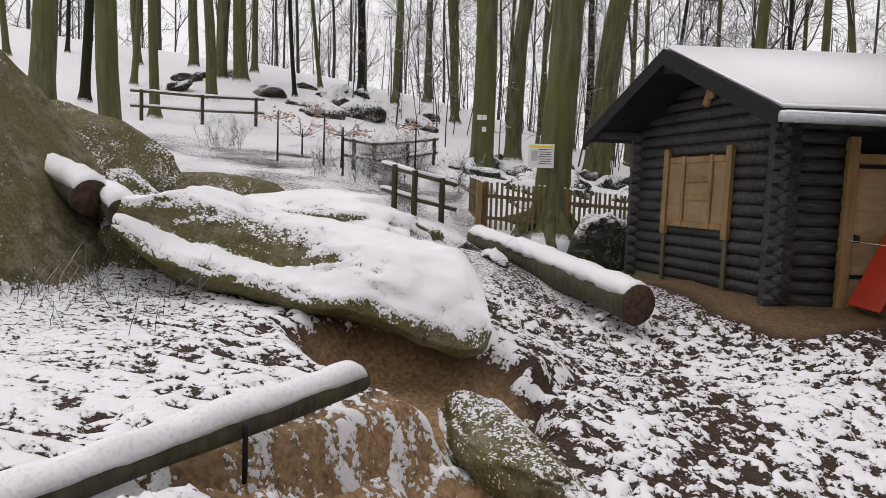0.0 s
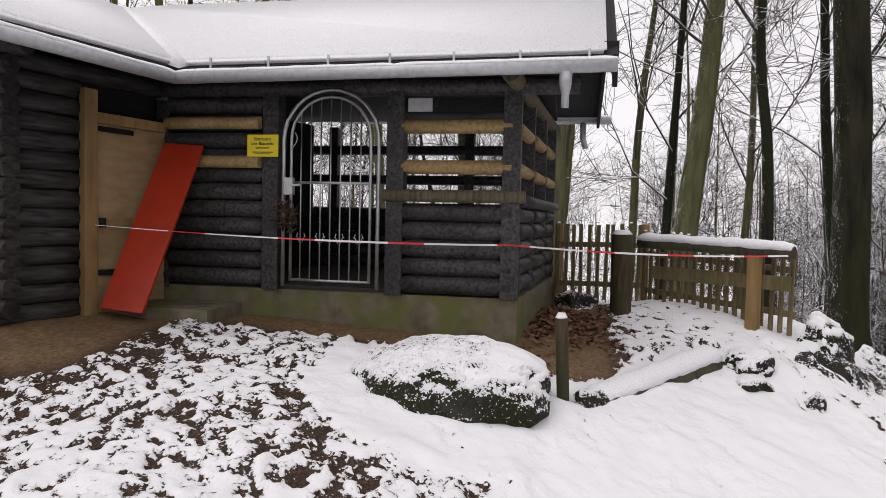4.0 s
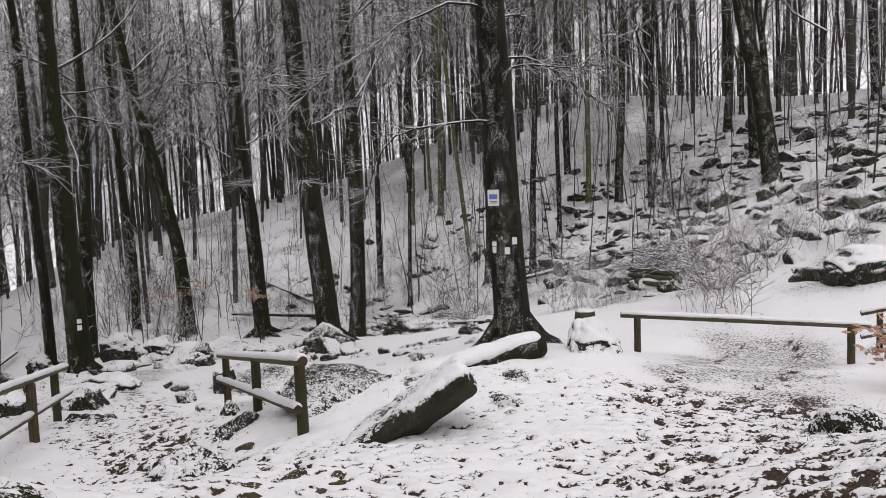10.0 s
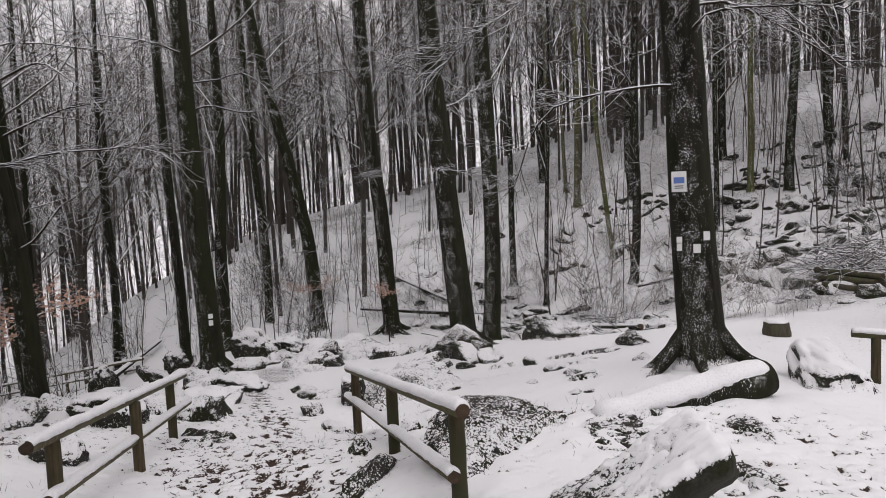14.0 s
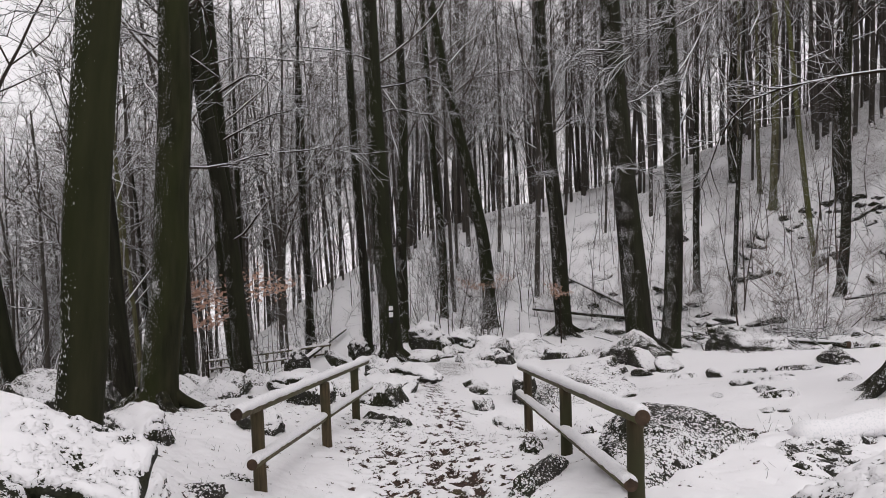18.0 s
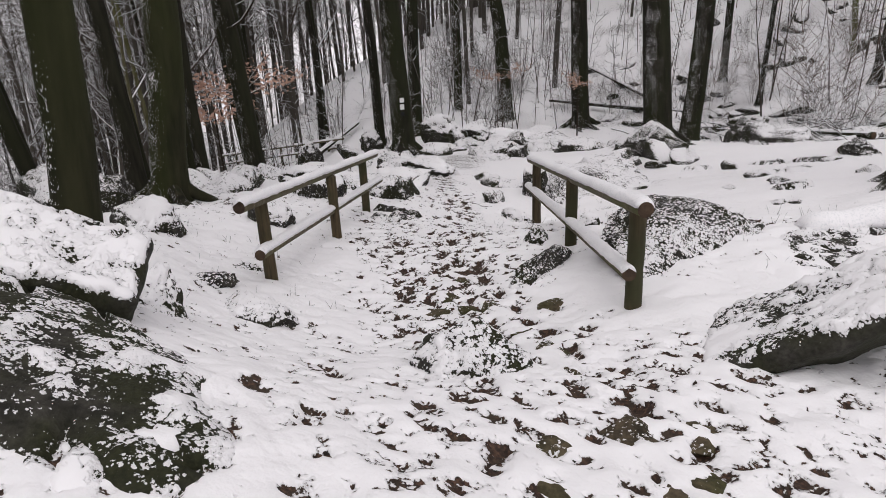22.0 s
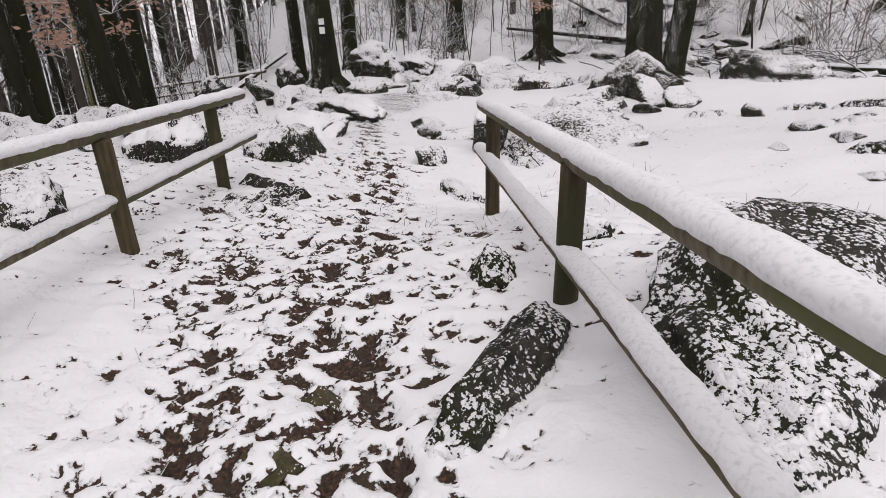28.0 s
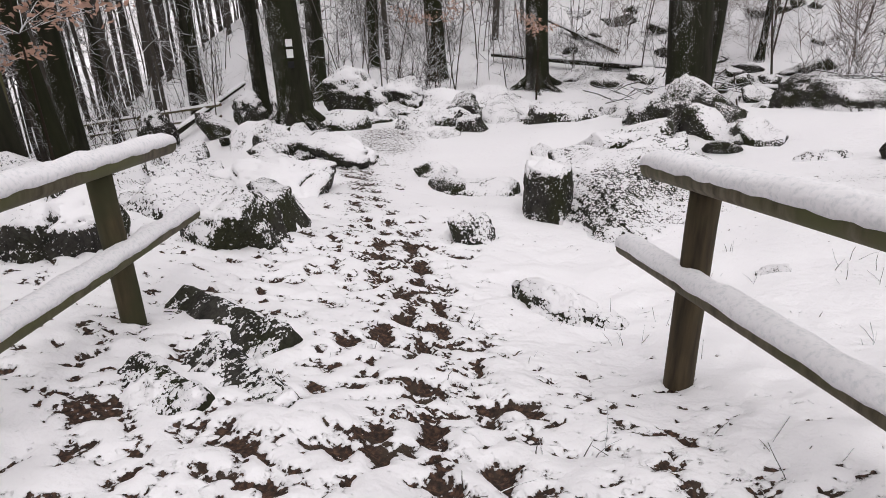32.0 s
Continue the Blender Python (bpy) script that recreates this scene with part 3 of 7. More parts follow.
    marks = np.maximum(marks, 0.8 * prints(x, y, [(3.6, 3.0), (5.4, 1.9), (6.2, 0.45)], 0.2, 0.3, 0.13, 7))
    c = c - (0.42 + 0.3 * ramp(8, 10, x)) * marks - 0.13 * ramp(0.34, 0.12, near_line(x, y, TRODDEN)) * ramp(9, 10.5, x)
    c = c + (0.4 - 0.2 * ramp(6, 9, x)) * (fbm(x / 0.42, y / 0.42, 0.6, 19, 2) - 0.52) * ramp(14, 9, np.hypot(x - 9, y + 1))
    c = np.where((dry + hollow > 0.02) | (x < 5), c, np.maximum(c, 0.54 - 0.39 * marks))
    return np.clip(c, -0.3, 1.15), np.clip(0.5 * dry + hollow, 0, 1), marks


def relief(x, y):
    """Small lie of the ground: banks, the hollow, humps."""
    h = 0.10 * (fbm(x / 1.1, y / 1.1, 0, 3, 3) - 0.5) * ramp(2.0, 5.0, np.hypot(x - 3, y - 6) + 0)
    side = (x + 0.42) * 0.871 - (y - 3.44) * 0.493  # across the edging log
    h = h - 0.26 * ramp(1.2, 0.3, np.hypot((x + 0.1) * 0.85, (y - 3.2) * 1.0)) * ramp(-0.1, 0.25, side)
    along = (x + 0.42) * 0.493 + (y - 3.44) * 0.871
    h = h + 0.36 * ramp(0.75, 0.1, side) * ramp(0.1, 0.2, side) * ramp(-2.9, -2.2, along) * ramp(0.4, -0.1, along)
    h = h + 0.27 * ramp(0.12, -0.08, side) * ramp(4.6, 2.4, np.hypot(x + 1.6, y - 3.2))
    h = h - 0.42 * ramp(1.05, 0.55, np.hypot((x + 0.22) / 1.0, (y - 4.75) / 0.85))
    h = h + 0.55 * ramp(15, 40, np.hypot(x - 8, y)) * ramp(62, 42, np.hypot(x - 8, y)) * (fbm(x / 3.5, y / 3.5, 0, 7, 3) - 0.5)
    return h


def ground_z(x, y):
    return land(x, y) + relief(np.asarray(x, float), np.asarray(y, float))


def gz(x, y):
    return float(ground_z(np.array([x]), np.array([y]))[0])


def stretched(lo, hi, fine, far_lo, far_hi, grow=1.045):
    mid = list(np.arange(lo, hi, fine))
    s, p, up = fine, hi, []
    while p < far_hi:
        up.append(p)
        s *= grow
        p += s
    s, p, down = fine, lo, []
    while p > far_lo:
        s *= grow
        p -= s
        down.append(p)
    return np.array(down[::-1] + mid + up)


GX, GY = stretched(-0.6, 15.6, 0.029, -1500, 1500, 1.045), stretched(-4.3, 7.0, 0.029, -1500, 1500, 1.045)
X2, Y2 = np.meshgrid(GX, GY, indexing="ij")
snow_v, soil, marks = cover_at(X2, Y2)
nearby = ramp(30, 15, np.hypot(X2 - 8, Y2))
Z2 = ground_z(X2, Y2)
# near the walk the clods of snow stand up from the leaf litter
fine = ramp(-2.6, -1.2, X2) * ramp(18.2, 16.2, X2) * ramp(-6.0, -4.6, Y2) * ramp(9.2, 7.6, Y2)
clod = lumps(X2, Y2, 0.3, 91) - 0.5 + (snow_v - 0.5) * 0.62
pit = 0.06 * ramp(0.66, 0.82, value_noise(X2 / 0.21, Y2 / 0.21, 0.4, 93)) * ramp(0.4, 0.62, fbm(X2 / 1.4, Y2 / 1.4, 0.1, 95, 2))
clod = clod - 2.4 * pit
snow_v = snow_v + (np.clip(0.5 + 1.7 * clod, -0.15, 1.15) - snow_v) * fine
Z2 = Z2 + nearby * (0.07 * (fbm(X2 / 0.36, Y2 / 0.36, 0.2, 81, 2) - 0.5) + 0.02 * np.clip(snow_v, 0, 1)) \
    + fine * (0.022 * ramp(-0.1, 0.14, clod) + 0.034 * (value_noise(X2 / 0.12, Y2 / 0.12, 0.2, 83) - 0.5)) - 0.03 * marks
gi, gj = np.meshgrid(np.arange(len(GX) - 1), np.arange(len(GY) - 1), indexing="ij")
ny = len(GY)
gq = np.stack([gi * ny + gj, (gi + 1) * ny + gj, (gi + 1) * ny + gj + 1, gi * ny + gj + 1], -1).reshape(-1, 4)
me = mesh_from("ground", np.stack([X2, Y2, Z2], -1).reshape(-1, 3), gq, M_GROUND)
set_attr(me, "snow", snow_v.ravel())
set_attr(me, "soil", soil.ravel())
tagged(new("ground", me), "trodden snow over leaf litter and brown forest soil", "ground", kind="structure")

# ---- rocks ----
ICO = {}


def ico(level):
    if level not in ICO:
        bm = bmesh.new()
        bmesh.ops.create_icosphere(bm, subdivisions=level, radius=1.0)
        ICO[level] = (np.array([v.co[:] for v in bm.verts]), np.array([[v.index for v in f.verts] for f in bm.faces]))
        bm.free()
    return ICO[level]


def rock(name, label, x, y, size, turn=0, tilt=(0, 0), seed=1, snow=0.75, level=4, sink=0.3, mat=None, z=None, power=2.6, category="rock", group="", rough=0.16, cuts=9, bury=True, bands=0.0, side=0.3):
    """A weathered broken boulder, half sunk in the ground, snow on its flatter faces and freckles on its sides."""
    v, f = ico(level)
    d = np.sign(v) * np.abs(v) ** (2.0 / power)
    d = d / np.maximum(np.linalg.norm(d, axis=1), 1e-6)[:, None] * (np.sum(np.abs(v) ** power, axis=1) ** (-1 / power))[:, None]
    r = random.Random(seed * 7 + 1)
    for i in range(cuts):
        # broken faces
        a, e = r.uniform(0, 6.28), r.uniform(-0.25, 1.1)
        nv = np.array([math.cos(a) * math.cos(e), math.sin(a) * math.cos(e), math.sin(e)])
        over = d @ nv - r.uniform(0.66, 0.9)
        d = d - np.clip(over, 0, None)[:, None] * nv * 0.9
    n1 = fbm(v[:, 0] * 1.3 + seed * 3.1, v[:, 1] * 1.3, v[:, 2] * 1.3, seed, 3) - 0.5
    n2 = fbm(v[:, 0] * 4 + seed, v[:, 1] * 4, v[:, 2] * 4, seed + 9, 3) - 0.5
    n3 = np.abs(fbm(v[:, 0] * 2.2 + seed * 2, v[:, 1] * 2.2, v[:, 2] * 2.2, seed + 21, 2) - 0.5)
    d = d * (1 + rough * 1.9 * n1 + rough * 1.1 * n2 - rough * 1.5 * (n3 - 0.1))[:, None]
    p = d * (np.array(size) / 2)
    rot = np.array(Euler((radians(tilt[0]), radians(tilt[1]), radians(turn))).to_matrix())
    p = p @ rot.T
    base = gz(x, y) if z is None else z
    p = p + np.array([x, y, base + size[2] * (0.5 - sink)])
    me = mesh_from(name, p, f, mat or M_ROCK)
    nrm = np.empty(len(p) * 3, np.float32)
    me.vertices.foreach_get("normal", nrm)
    nrm = nrm.reshape(-1, 3)
    big = fbm(p[:, 0] * 1.5, p[:, 1] * 1.5, p[:, 2] * 1.5, seed + 6, 2)
    lie = ramp(0.1, 0.85, nrm[:, 2])
    s = side + lie * (0.4 - side + 0.5 * snow) + 0.55 * (big - 0.5) * ramp(0.1, 0.4, nrm[:, 2]) - 0.35 * ramp(-0.3, -0.7, nrm[:, 2])
    if bands:
        # bare stripes that run along the stone
        w = fbm(v[:, 0] * 1.1 + 3, v[:, 1] * 2.6 + v[:, 2] * 1.5, v[:, 2] * 2, seed + 40, 2)
        s = s - bands * ramp(0.5, 0.62, w) + 0.25 * ramp(0.5, 0.4, w) * lie
    if bury:
        # drifted snow where the stone meets the ground
        s = np.maximum(s, 0.68 * ramp(0.06, 0.005, p[:, 2] - ground_z(p[:, 0], p[:, 1]) - 0.02) * ramp(-0.3, 0.1, nrm[:, 2]))
    if level >= 4:
        s = np.where(nrm[:, 2] > -0.15, s + 0.4 * (lumps(p[:, 0], p[:, 1], p[:, 2], seed) - 0.5) * ramp(1.15, 0.75, s), s)
    p2 = p + np.stack([nrm[:, 0] * 0.3, nrm[:, 1] * 0.3, np.abs(nrm[:, 2])], 1) * (0.026 * ramp(0.48, 0.85, s))[:, None]
    me.vertices.foreach_set("co", p2.astype(np.float32).ravel())
    me.update()
    set_attr(me, "snow", s)
    return tagged(new(name, me), label, category, group)


def block_rock(name, label, centre, size, turn, tilt, seed, snow=0.62, undercut=0.0, round_off=0.22, step_len=0.022):
    """A squared boulder with a snowy top, broken sides and, if undercut, a face that leans back below."""
    half = np.array(size) / 2
    points, faces = {}, []
    counts = [max(4, int(q / step_len)) for q in size]
    for axis in range(3):
        a, b = [k for k in range(3) if k != axis]
        for sign in (-1, 1):
            for i in range(counts[a]):
                for j in range(counts[b]):
                    quad = []
                    for da, db in ((0, 0), (1, 0), (1, 1), (0, 1)):
                        key = [0, 0, 0]
                        key[axis] = counts[axis] * (sign > 0)
                        key[a], key[b] = i + da, j + db
                        quad.append(points.setdefault(tuple(key), len(points)))
                    faces.append(quad if (sign > 0) == (axis != 1) else quad[::-1])
    c = (np.array(list(points)) / np.array(counts) * 2 - 1) * half
    q = round_off * half.min() * 2
    inner = np.clip(c, -(half - q), half - q)
    d = c - inner
    p = inner + d / np.maximum(np.linalg.norm(d, axis=1), 1e-6)[:, None] * q
    n1 = np.stack([fbm(p[:, 0] * 1.9 + k * 7, p[:, 1] * 1.9, p[:, 2] * 1.9, seed + k, 3) - 0.5 for k in range(3)], 1)
    n2 = np.stack([fbm(p[:, 0] * 9 + k * 7, p[:, 1] * 9, p[:, 2] * 9, seed + 9 + k, 3) - 0.5 for k in range(3)], 1)
    p = p + n1 * 0.24 * np.array([1, 1, 0.45]) * min(half[1], 0.6) + n2 * 0.05
    p[:, 1] -= undercut * ramp(0.55 * half[2], -half[2], p[:, 2]) * ramp(-0.2 * half[1], half[1], p[:, 1])
    p = p @ np.array(Euler((radians(tilt[0]), radians(tilt[1]), radians(turn))).to_matrix()).T + np.array(centre)
    me = mesh_from(name, p, np.array(faces), M_ROCK)
    nrm = np.empty(len(p) * 3, np.float32)
    me.vertices.foreach_get("normal", nrm)
    nrm = nrm.reshape(-1, 3)
    big = fbm(p[:, 0] * 2.2, p[:, 1] * 2.2, p[:, 2] * 2.2, seed + 6, 3)
    lie = ramp(0.25, 0.8, nrm[:, 2])
    s = 0.08 + lie * (0.2 + 0.55 * snow + 1.1 * (big - 0.5)) - 0.3 * ramp(-0.1, -0.6, nrm[:, 2])
    s = s + 0.75 * (lumps(p[:, 0], p[:, 1], p[:, 2], seed) - 0.5) * ramp(0.02, 0.2, s)
    p = p + np.stack([nrm[:, 0] * 0.3, nrm[:, 1] * 0.3, np.abs(nrm[:, 2])], 1) * (0.035 * ramp(0.42, 0.8, s))[:, None]
    me.vertices.foreach_set("co", p.astype(np.float32).ravel())
    me.update()
    set_attr(me, "snow", s)
    return tagged(new(name, me), label, "rock")


def rock_sheet(name, label, x, y, length, width, turn, height, seed, snow=0.42, edge=0.1, step_len=0.028, clods=1.0):
    """Bedrock that just breaks through the ground and follows its slope."""
    nx, ny = int(length / step_len), int(width / step_len)
    u, w = np.meshgrid(np.linspace(-1, 1, nx), np.linspace(-1, 1, ny), indexing="ij")
    ca, sa = math.cos(radians(turn)), math.sin(radians(turn))
    gx = x + (u * ca * length - w * sa * width) / 2
    gy = y + (u * sa * length + w * ca * width) / 2
    n1 = fbm(gx * 1.7, gy * 1.7, 0.4, seed, 3) - 0.5
    n2 = fbm(gx * 6, gy * 6, 0.4, seed + 3, 3) - 0.5
    r = (np.abs(u) ** 2.6 + np.abs(w) ** 2.6) ** (1 / 2.6) + 0.7 * n1 + 0.15 * n2
    crack = np.abs(fbm(gx * 1.2 + 9, gy * 3.0, 0.2, seed + 8, 2) - 0.5)
    z = ground_z(gx, gy) + height * ramp(0.98, 0.45, r) + 0.1 * n1 + 0.05 * n2 - 0.12 * ramp(0.03, 0.0, crack) - (edge + 0.14) * ramp(0.75, 1.0, r)
    i, j = np.meshgrid(np.arange(nx - 1), np.arange(ny - 1), indexing="ij")
    f = np.stack([i * ny + j, (i + 1) * ny + j, (i + 1) * ny + j + 1, i * ny + j + 1], -1).reshape(-1, 4)
    s = snow + 0.5 * (fbm(gx * 3.2, gy * 3.2, 0.8, seed + 5, 2) - 0.5) + 0.16 * ramp(0.6, 0.9, r) - 0.2 * ramp(0.04, 0.0, crack)
    s = s + 0.7 * (lumps(gx / clods, gy / clods, 0.7, seed) - 0.5) + 0.35 * (lumps(gx, gy, 0.2, seed + 30) - 0.5)
    me = mesh_from(name, np.stack([gx, gy, z + 0.03 * ramp(0.45, 0.75, s)], -1).reshape(-1, 3), f, M_ROCK)
    set_attr(me, "snow", s.ravel())
    return tagged(new(name, me), label, "rock")


rock("flat_boulder", "broad low mossy boulder with melting snow beside the wooden stake", 5.42, 5.26, (1.6, 1.15, 0.78), 112, seed=3, snow=0.62, level=6, sink=0.5, power=2.1, rough=0.1, cuts=0)


def overhang_slab():
    """A tilted slab: a thin lip in front, a snowy shelf above it, a bare mossy face and a snowed-up top; it ends in a blunt nose."""
    n, m = 110, 80
    s = np.linspace(0, 1, n)
    lip = np.stack([-2.45 + 2.68 * s, 4.62 + 0.42 * s + 0.12 * np.sin(s * 5), 1.12 - 0.72 * s ** 0.9], 1)
    left = np.array([(1.5, -0.3), (0.9, -0.24), (0.4, -0.14), (0.08, -0.04), (0.0, 0.03), (0.06, 0.1), (0.2, 0.16), (0.27, 0.22), (0.36, 0.36), (0.5, 0.48), (0.8, 0.55), (1.3, 0.52), (1.9, 0.3)])
    right = np.array([(1.3, -0.2), (0.8, -0.14), (0.4, -0.08), (0.08, -0.03), (0.0, 0.04), (0.03, 0.14), (0.1, 0.3), (0.2, 0.44), (0.34, 0.56), (0.55, 0.64), (0.9, 0.66), (1.3, 0.55), (1.7, 0.3)])
    k = np.linspace(0, 1, len(left))
    q = np.linspace(0, 1, m)
    sl = np.stack([np.interp(q, k, left[:, i]) for i in (0, 1)], -1)
    sr = np.stack([np.interp(q, k, right[:, i]) for i in (0, 1)], -1)
    w = ramp(0.35, 0.8, s)[:, None, None]
    sec = sl[None] * (1 - w) + sr[None] * w
    nose = np.sqrt(np.clip(1 - ((s - 0.9) / 0.1).clip(0, 1) ** 2, 0, 1)) * (0.35 + 0.65 * ramp(0.0, 0.12, s))
    sec = sec * (0.04 + 0.96 * nose)[:, None, None] + np.array([0.0, 0.22]) * (1 - nose)[:, None, None]
    away = np.array([-0.155, 0.988, 0.0])
    p = lip[:, None] + sec[..., 0:1] * away + sec[..., 1:2] * np.array([0, 0, 1.0])
    big = fbm(p[..., 0] * 1.6, p[..., 1] * 1.6, p[..., 2] * 3, 71, 3) - 0.5
    fine = fbm(p[..., 0] * 7, p[..., 1] * 7, p[..., 2] * 9, 72, 3) - 0.5
    p[..., 2] += 0.16 * big + 0.04 * fine
    p[..., 1] += 0.14 * big - 0.05 * fine
    i, j = np.meshgrid(np.arange(n - 1), np.arange(m - 1), indexing="ij")
    f = np.stack([i * m + j, i * m + j + 1, (i + 1) * m + j + 1, (i + 1) * m + j], -1).reshape(-1, 4)[:, ::-1]
    me = mesh_from("slab_rock", p.reshape(-1, 3), f, M_SLAB)
    nrm = np.empty(n * m * 3, np.float32)
    me.vertices.foreach_get("normal", nrm)
    nz = nrm.reshape(n, m, 3)[..., 2]
    if nz[:, -18].mean() < 0:
        me.flip_normals()
        nz = -nz
    lie = ramp(0.2, 0.8, nz)
    clods = lumps(p[..., 0], p[..., 1], p[..., 2], 73) - 0.5
    snow = 0.22 + 0.62 * lie + 0.5 * big + 0.55 * clods
    # the mossy face stays bare, the nose is dusted
    face = ramp(0.5, 0.58, q)[None] * ramp(0.78, 0.7, q)[None] * ramp(0.62, 0.4, s)[:, None]
    snow = snow - 0.32 * face + 0.3 * ramp(0.42, 0.47, q)[None] * ramp(0.56, 0.5, q)[None]
    snow = snow + 0.22 * ramp(0.6, 0.8, s)[:, None] * ramp(0.36, 0.42, q)[None] * (nz > -0.2)
    snow = np.where(nz < -0.25, 0.1, snow)
    p[..., 2] += 0.03 * ramp(0.45, 0.8, snow)
    me.vertices.foreach_set("co", p.astype(np.float32).ravel())
    me.update()
    set_attr(me, "snow", snow.ravel())
    return tagged(new("slab_rock", me), "long overhanging greenish rock slab with snow on its shelf and top", "rock")


overhang_slab()
rock("ledge_rock", "low mossy stone ledge under the overhanging slab, topped with snow", 0.3, 4.2, (1.6, 0.62, 0.44), -60, (0, 6), seed=12, snow=0.3, level=6, sink=0.1, z=-0.1, mat=M_SLAB, power=3.0)
rock("bed_rock", "dark bedrock that carries the overhanging slab", -1.15, 5.7, (2.0, 0.9, 0.9), 8, (0, 0), seed=13, snow=0.3, level=4, sink=0.15, z=0.35, mat=M_SLAB)
rock("tall_boulder", "tall sloping mossy boulder with brown stems at its foot", -4.15, 5.1, (2.1, 2.0, 4.2), 0, (6, -36), seed=14, snow=-0.4, level=6, sink=0.42, mat=M_SLAB, power=3.0, rough=0.1, cuts=3)
rock("foot_boulder", "mossy boulder at the tall rock's foot, lightly snowed", -2.75, 5.55, (0.9, 0.8, 1.1), 20, (0, -10), seed=19, snow=0.35, level=5, sink=0.3, mat=M_SLAB)
rock("leaning_boulder", "green mossy boulder behind the snowy slab", -4.3, 7.3, (2.6, 1.6, 1.7), -30, (0, 22), seed=15, snow=-0.2, level=5, sink=0.2, mat=M_SLAB, rough=0.12)
rock("pillow_boulder", "rounded green boulder with a thin rim of snow", -3.3, 8.1, (2.4, 1.5, 1.25), -25, seed=16, snow=-0.3, level=5, sink=0.48, mat=M_SLAB, rough=0.06, cuts=0)
rock("back_slab", "snowy slab of rock lying behind the overhanging slab", -1.5, 6.6, (3.2, 1.5, 0.8), 165, (0, -3), seed=17, snow=0.85, level=5, sink=0.1, mat=M_SLAB, z=0.85)
rock("pointed_boulder", "pointed dark boulder beside the picket fence, snow on one side", 2.2, 12.55, (1.3, 0.9, 1.35), 20, (0, 18), seed=18, snow=0.45, level=5, sink=0.25, power=2.2)

# ---- the log hut ----
hut = thing("log_hut", hp(2, 1, 0.2), "black-stained log hut with an open porch and snow-covered roof", "hut")


def hut_log(name, a, b, r, mat=None, parent=None, label="", seed=0, sides=14):
    return part(name, pole_mesh(name, a, b, r, r * 0.97, mat or M_LOG, sides, 5, 0.06, seed), parent or hut, label)


def hut_block(name, u, v, z, size, mat, parent=None, label="", bevel=0.008):
    return part(name, block(bmesh.new(), hp(u, v, z), size, HROT, bevel), parent or hut, label, mat)


# plinth
ring = [hp(3.83, -0.02, 0), hp(-0.02, -0.02, 0), hp(-0.32, 3.02, 0), hp(3.83, 3.02, 0)]
part("plinth", slab_bm([p + Vector((0, 0, 0.1)) for p in ring], [p + Vector((0, 0, 0.58)) for p in ring]), hut, "mossy stone plinth", M_CONC)
W0, W1 = Vector((4.21, -1.59)), Vector((7.27, -1.59))
SK = Vector((-0.2779, 0.9606))  # the wing leans away from square


def wing(u, d, z):
    return hp(u + SK.x * d, -1.59 + SK.y * d, z)


ring = [(4.16, -0.04), (7.3, -0.04), (7.3, 4.4), (4.16, 4.4)]
part("plinth", slab_bm([wing(u, d, -0.1) for u, d in ring], [wing(u, d, 0.42) for u, d in ring]), hut, "stone plinth of the closed wing", M_CONC)

# gable wall of the wing
k, z = 0, 0.5
while z < 3.45:
    half = 1.53 if z < 2.62 else max(0.0, (3.55 - z) / 0.49)
    mid = 5.74 if z < 2.62 else 5.66
    ext = 0.16 if z < 2.62 else 0.0
    if half > 0.12:
        hut_log("gable_log", wing(mid - half - ext, 0, z), wing(mid + half + ext, 0, z), 0.092, seed=k)
    k += 1
    z += 0.168
# side walls of the wing
z, k = 0.42, 40
while z < 2.7:
    if z > 2.5:
        hut_log("side_log", wing(4.21, -0.17, z), wing(4.21, 1.75, z), 0.092, seed=k)
    else:
        hut_log("side_log", wing(4.21, -0.17, z), wing(4.21, 0.72, z), 0.092, seed=k)
    hut_log("side_log", wing(7.27, -0.17, z), wing(7.27, 4.3, z), 0.092, seed=k + 60)
    z += 0.168
    k += 1
ring = [(4.26, 0.05), (7.22, 0.05), (7.22, 4.3), (4.26, 4.3)]
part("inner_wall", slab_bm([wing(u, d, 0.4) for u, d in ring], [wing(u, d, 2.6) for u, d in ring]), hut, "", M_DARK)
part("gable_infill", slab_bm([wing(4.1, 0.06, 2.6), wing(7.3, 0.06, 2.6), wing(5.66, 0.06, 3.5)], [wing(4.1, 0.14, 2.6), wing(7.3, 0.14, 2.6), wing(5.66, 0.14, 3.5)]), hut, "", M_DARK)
# corner bracket under the ridge
part("ridge_beam", pole_mesh("ridge_beam", wing(5.63, -0.72, 3.46), wing(5.63, 0.3, 3.46), 0.08, 0.08, M_LOG), hut)
for u in (7.28,):
    part("purlin", pole_mesh("purlin", wing(u, -0.75, 2.66), wing(u, 0.3, 2.66), 0.08, 0.08, M_LOG), hut)
# carved ornament on the gable
bm = bmesh.new()
for du, dz, s in ((0, 0, 0.2), (-0.05, 0.13, 0.13), (0.05, -0.1, 0.16), (0.02, 0.2, 0.1)):
    block(bm, wing(5.42 + 1.3 * du, -0.16, 3.14 + 1.2 * dz), (s * 0.75, 0.06, s * 1.15), HROT @ pose(0, 0, 0, 0, 25 * dz * 10, 0), 0.02)
part("gable_ornament", bm, hut, "small brown wooden carving on the gable", M_FRAME)

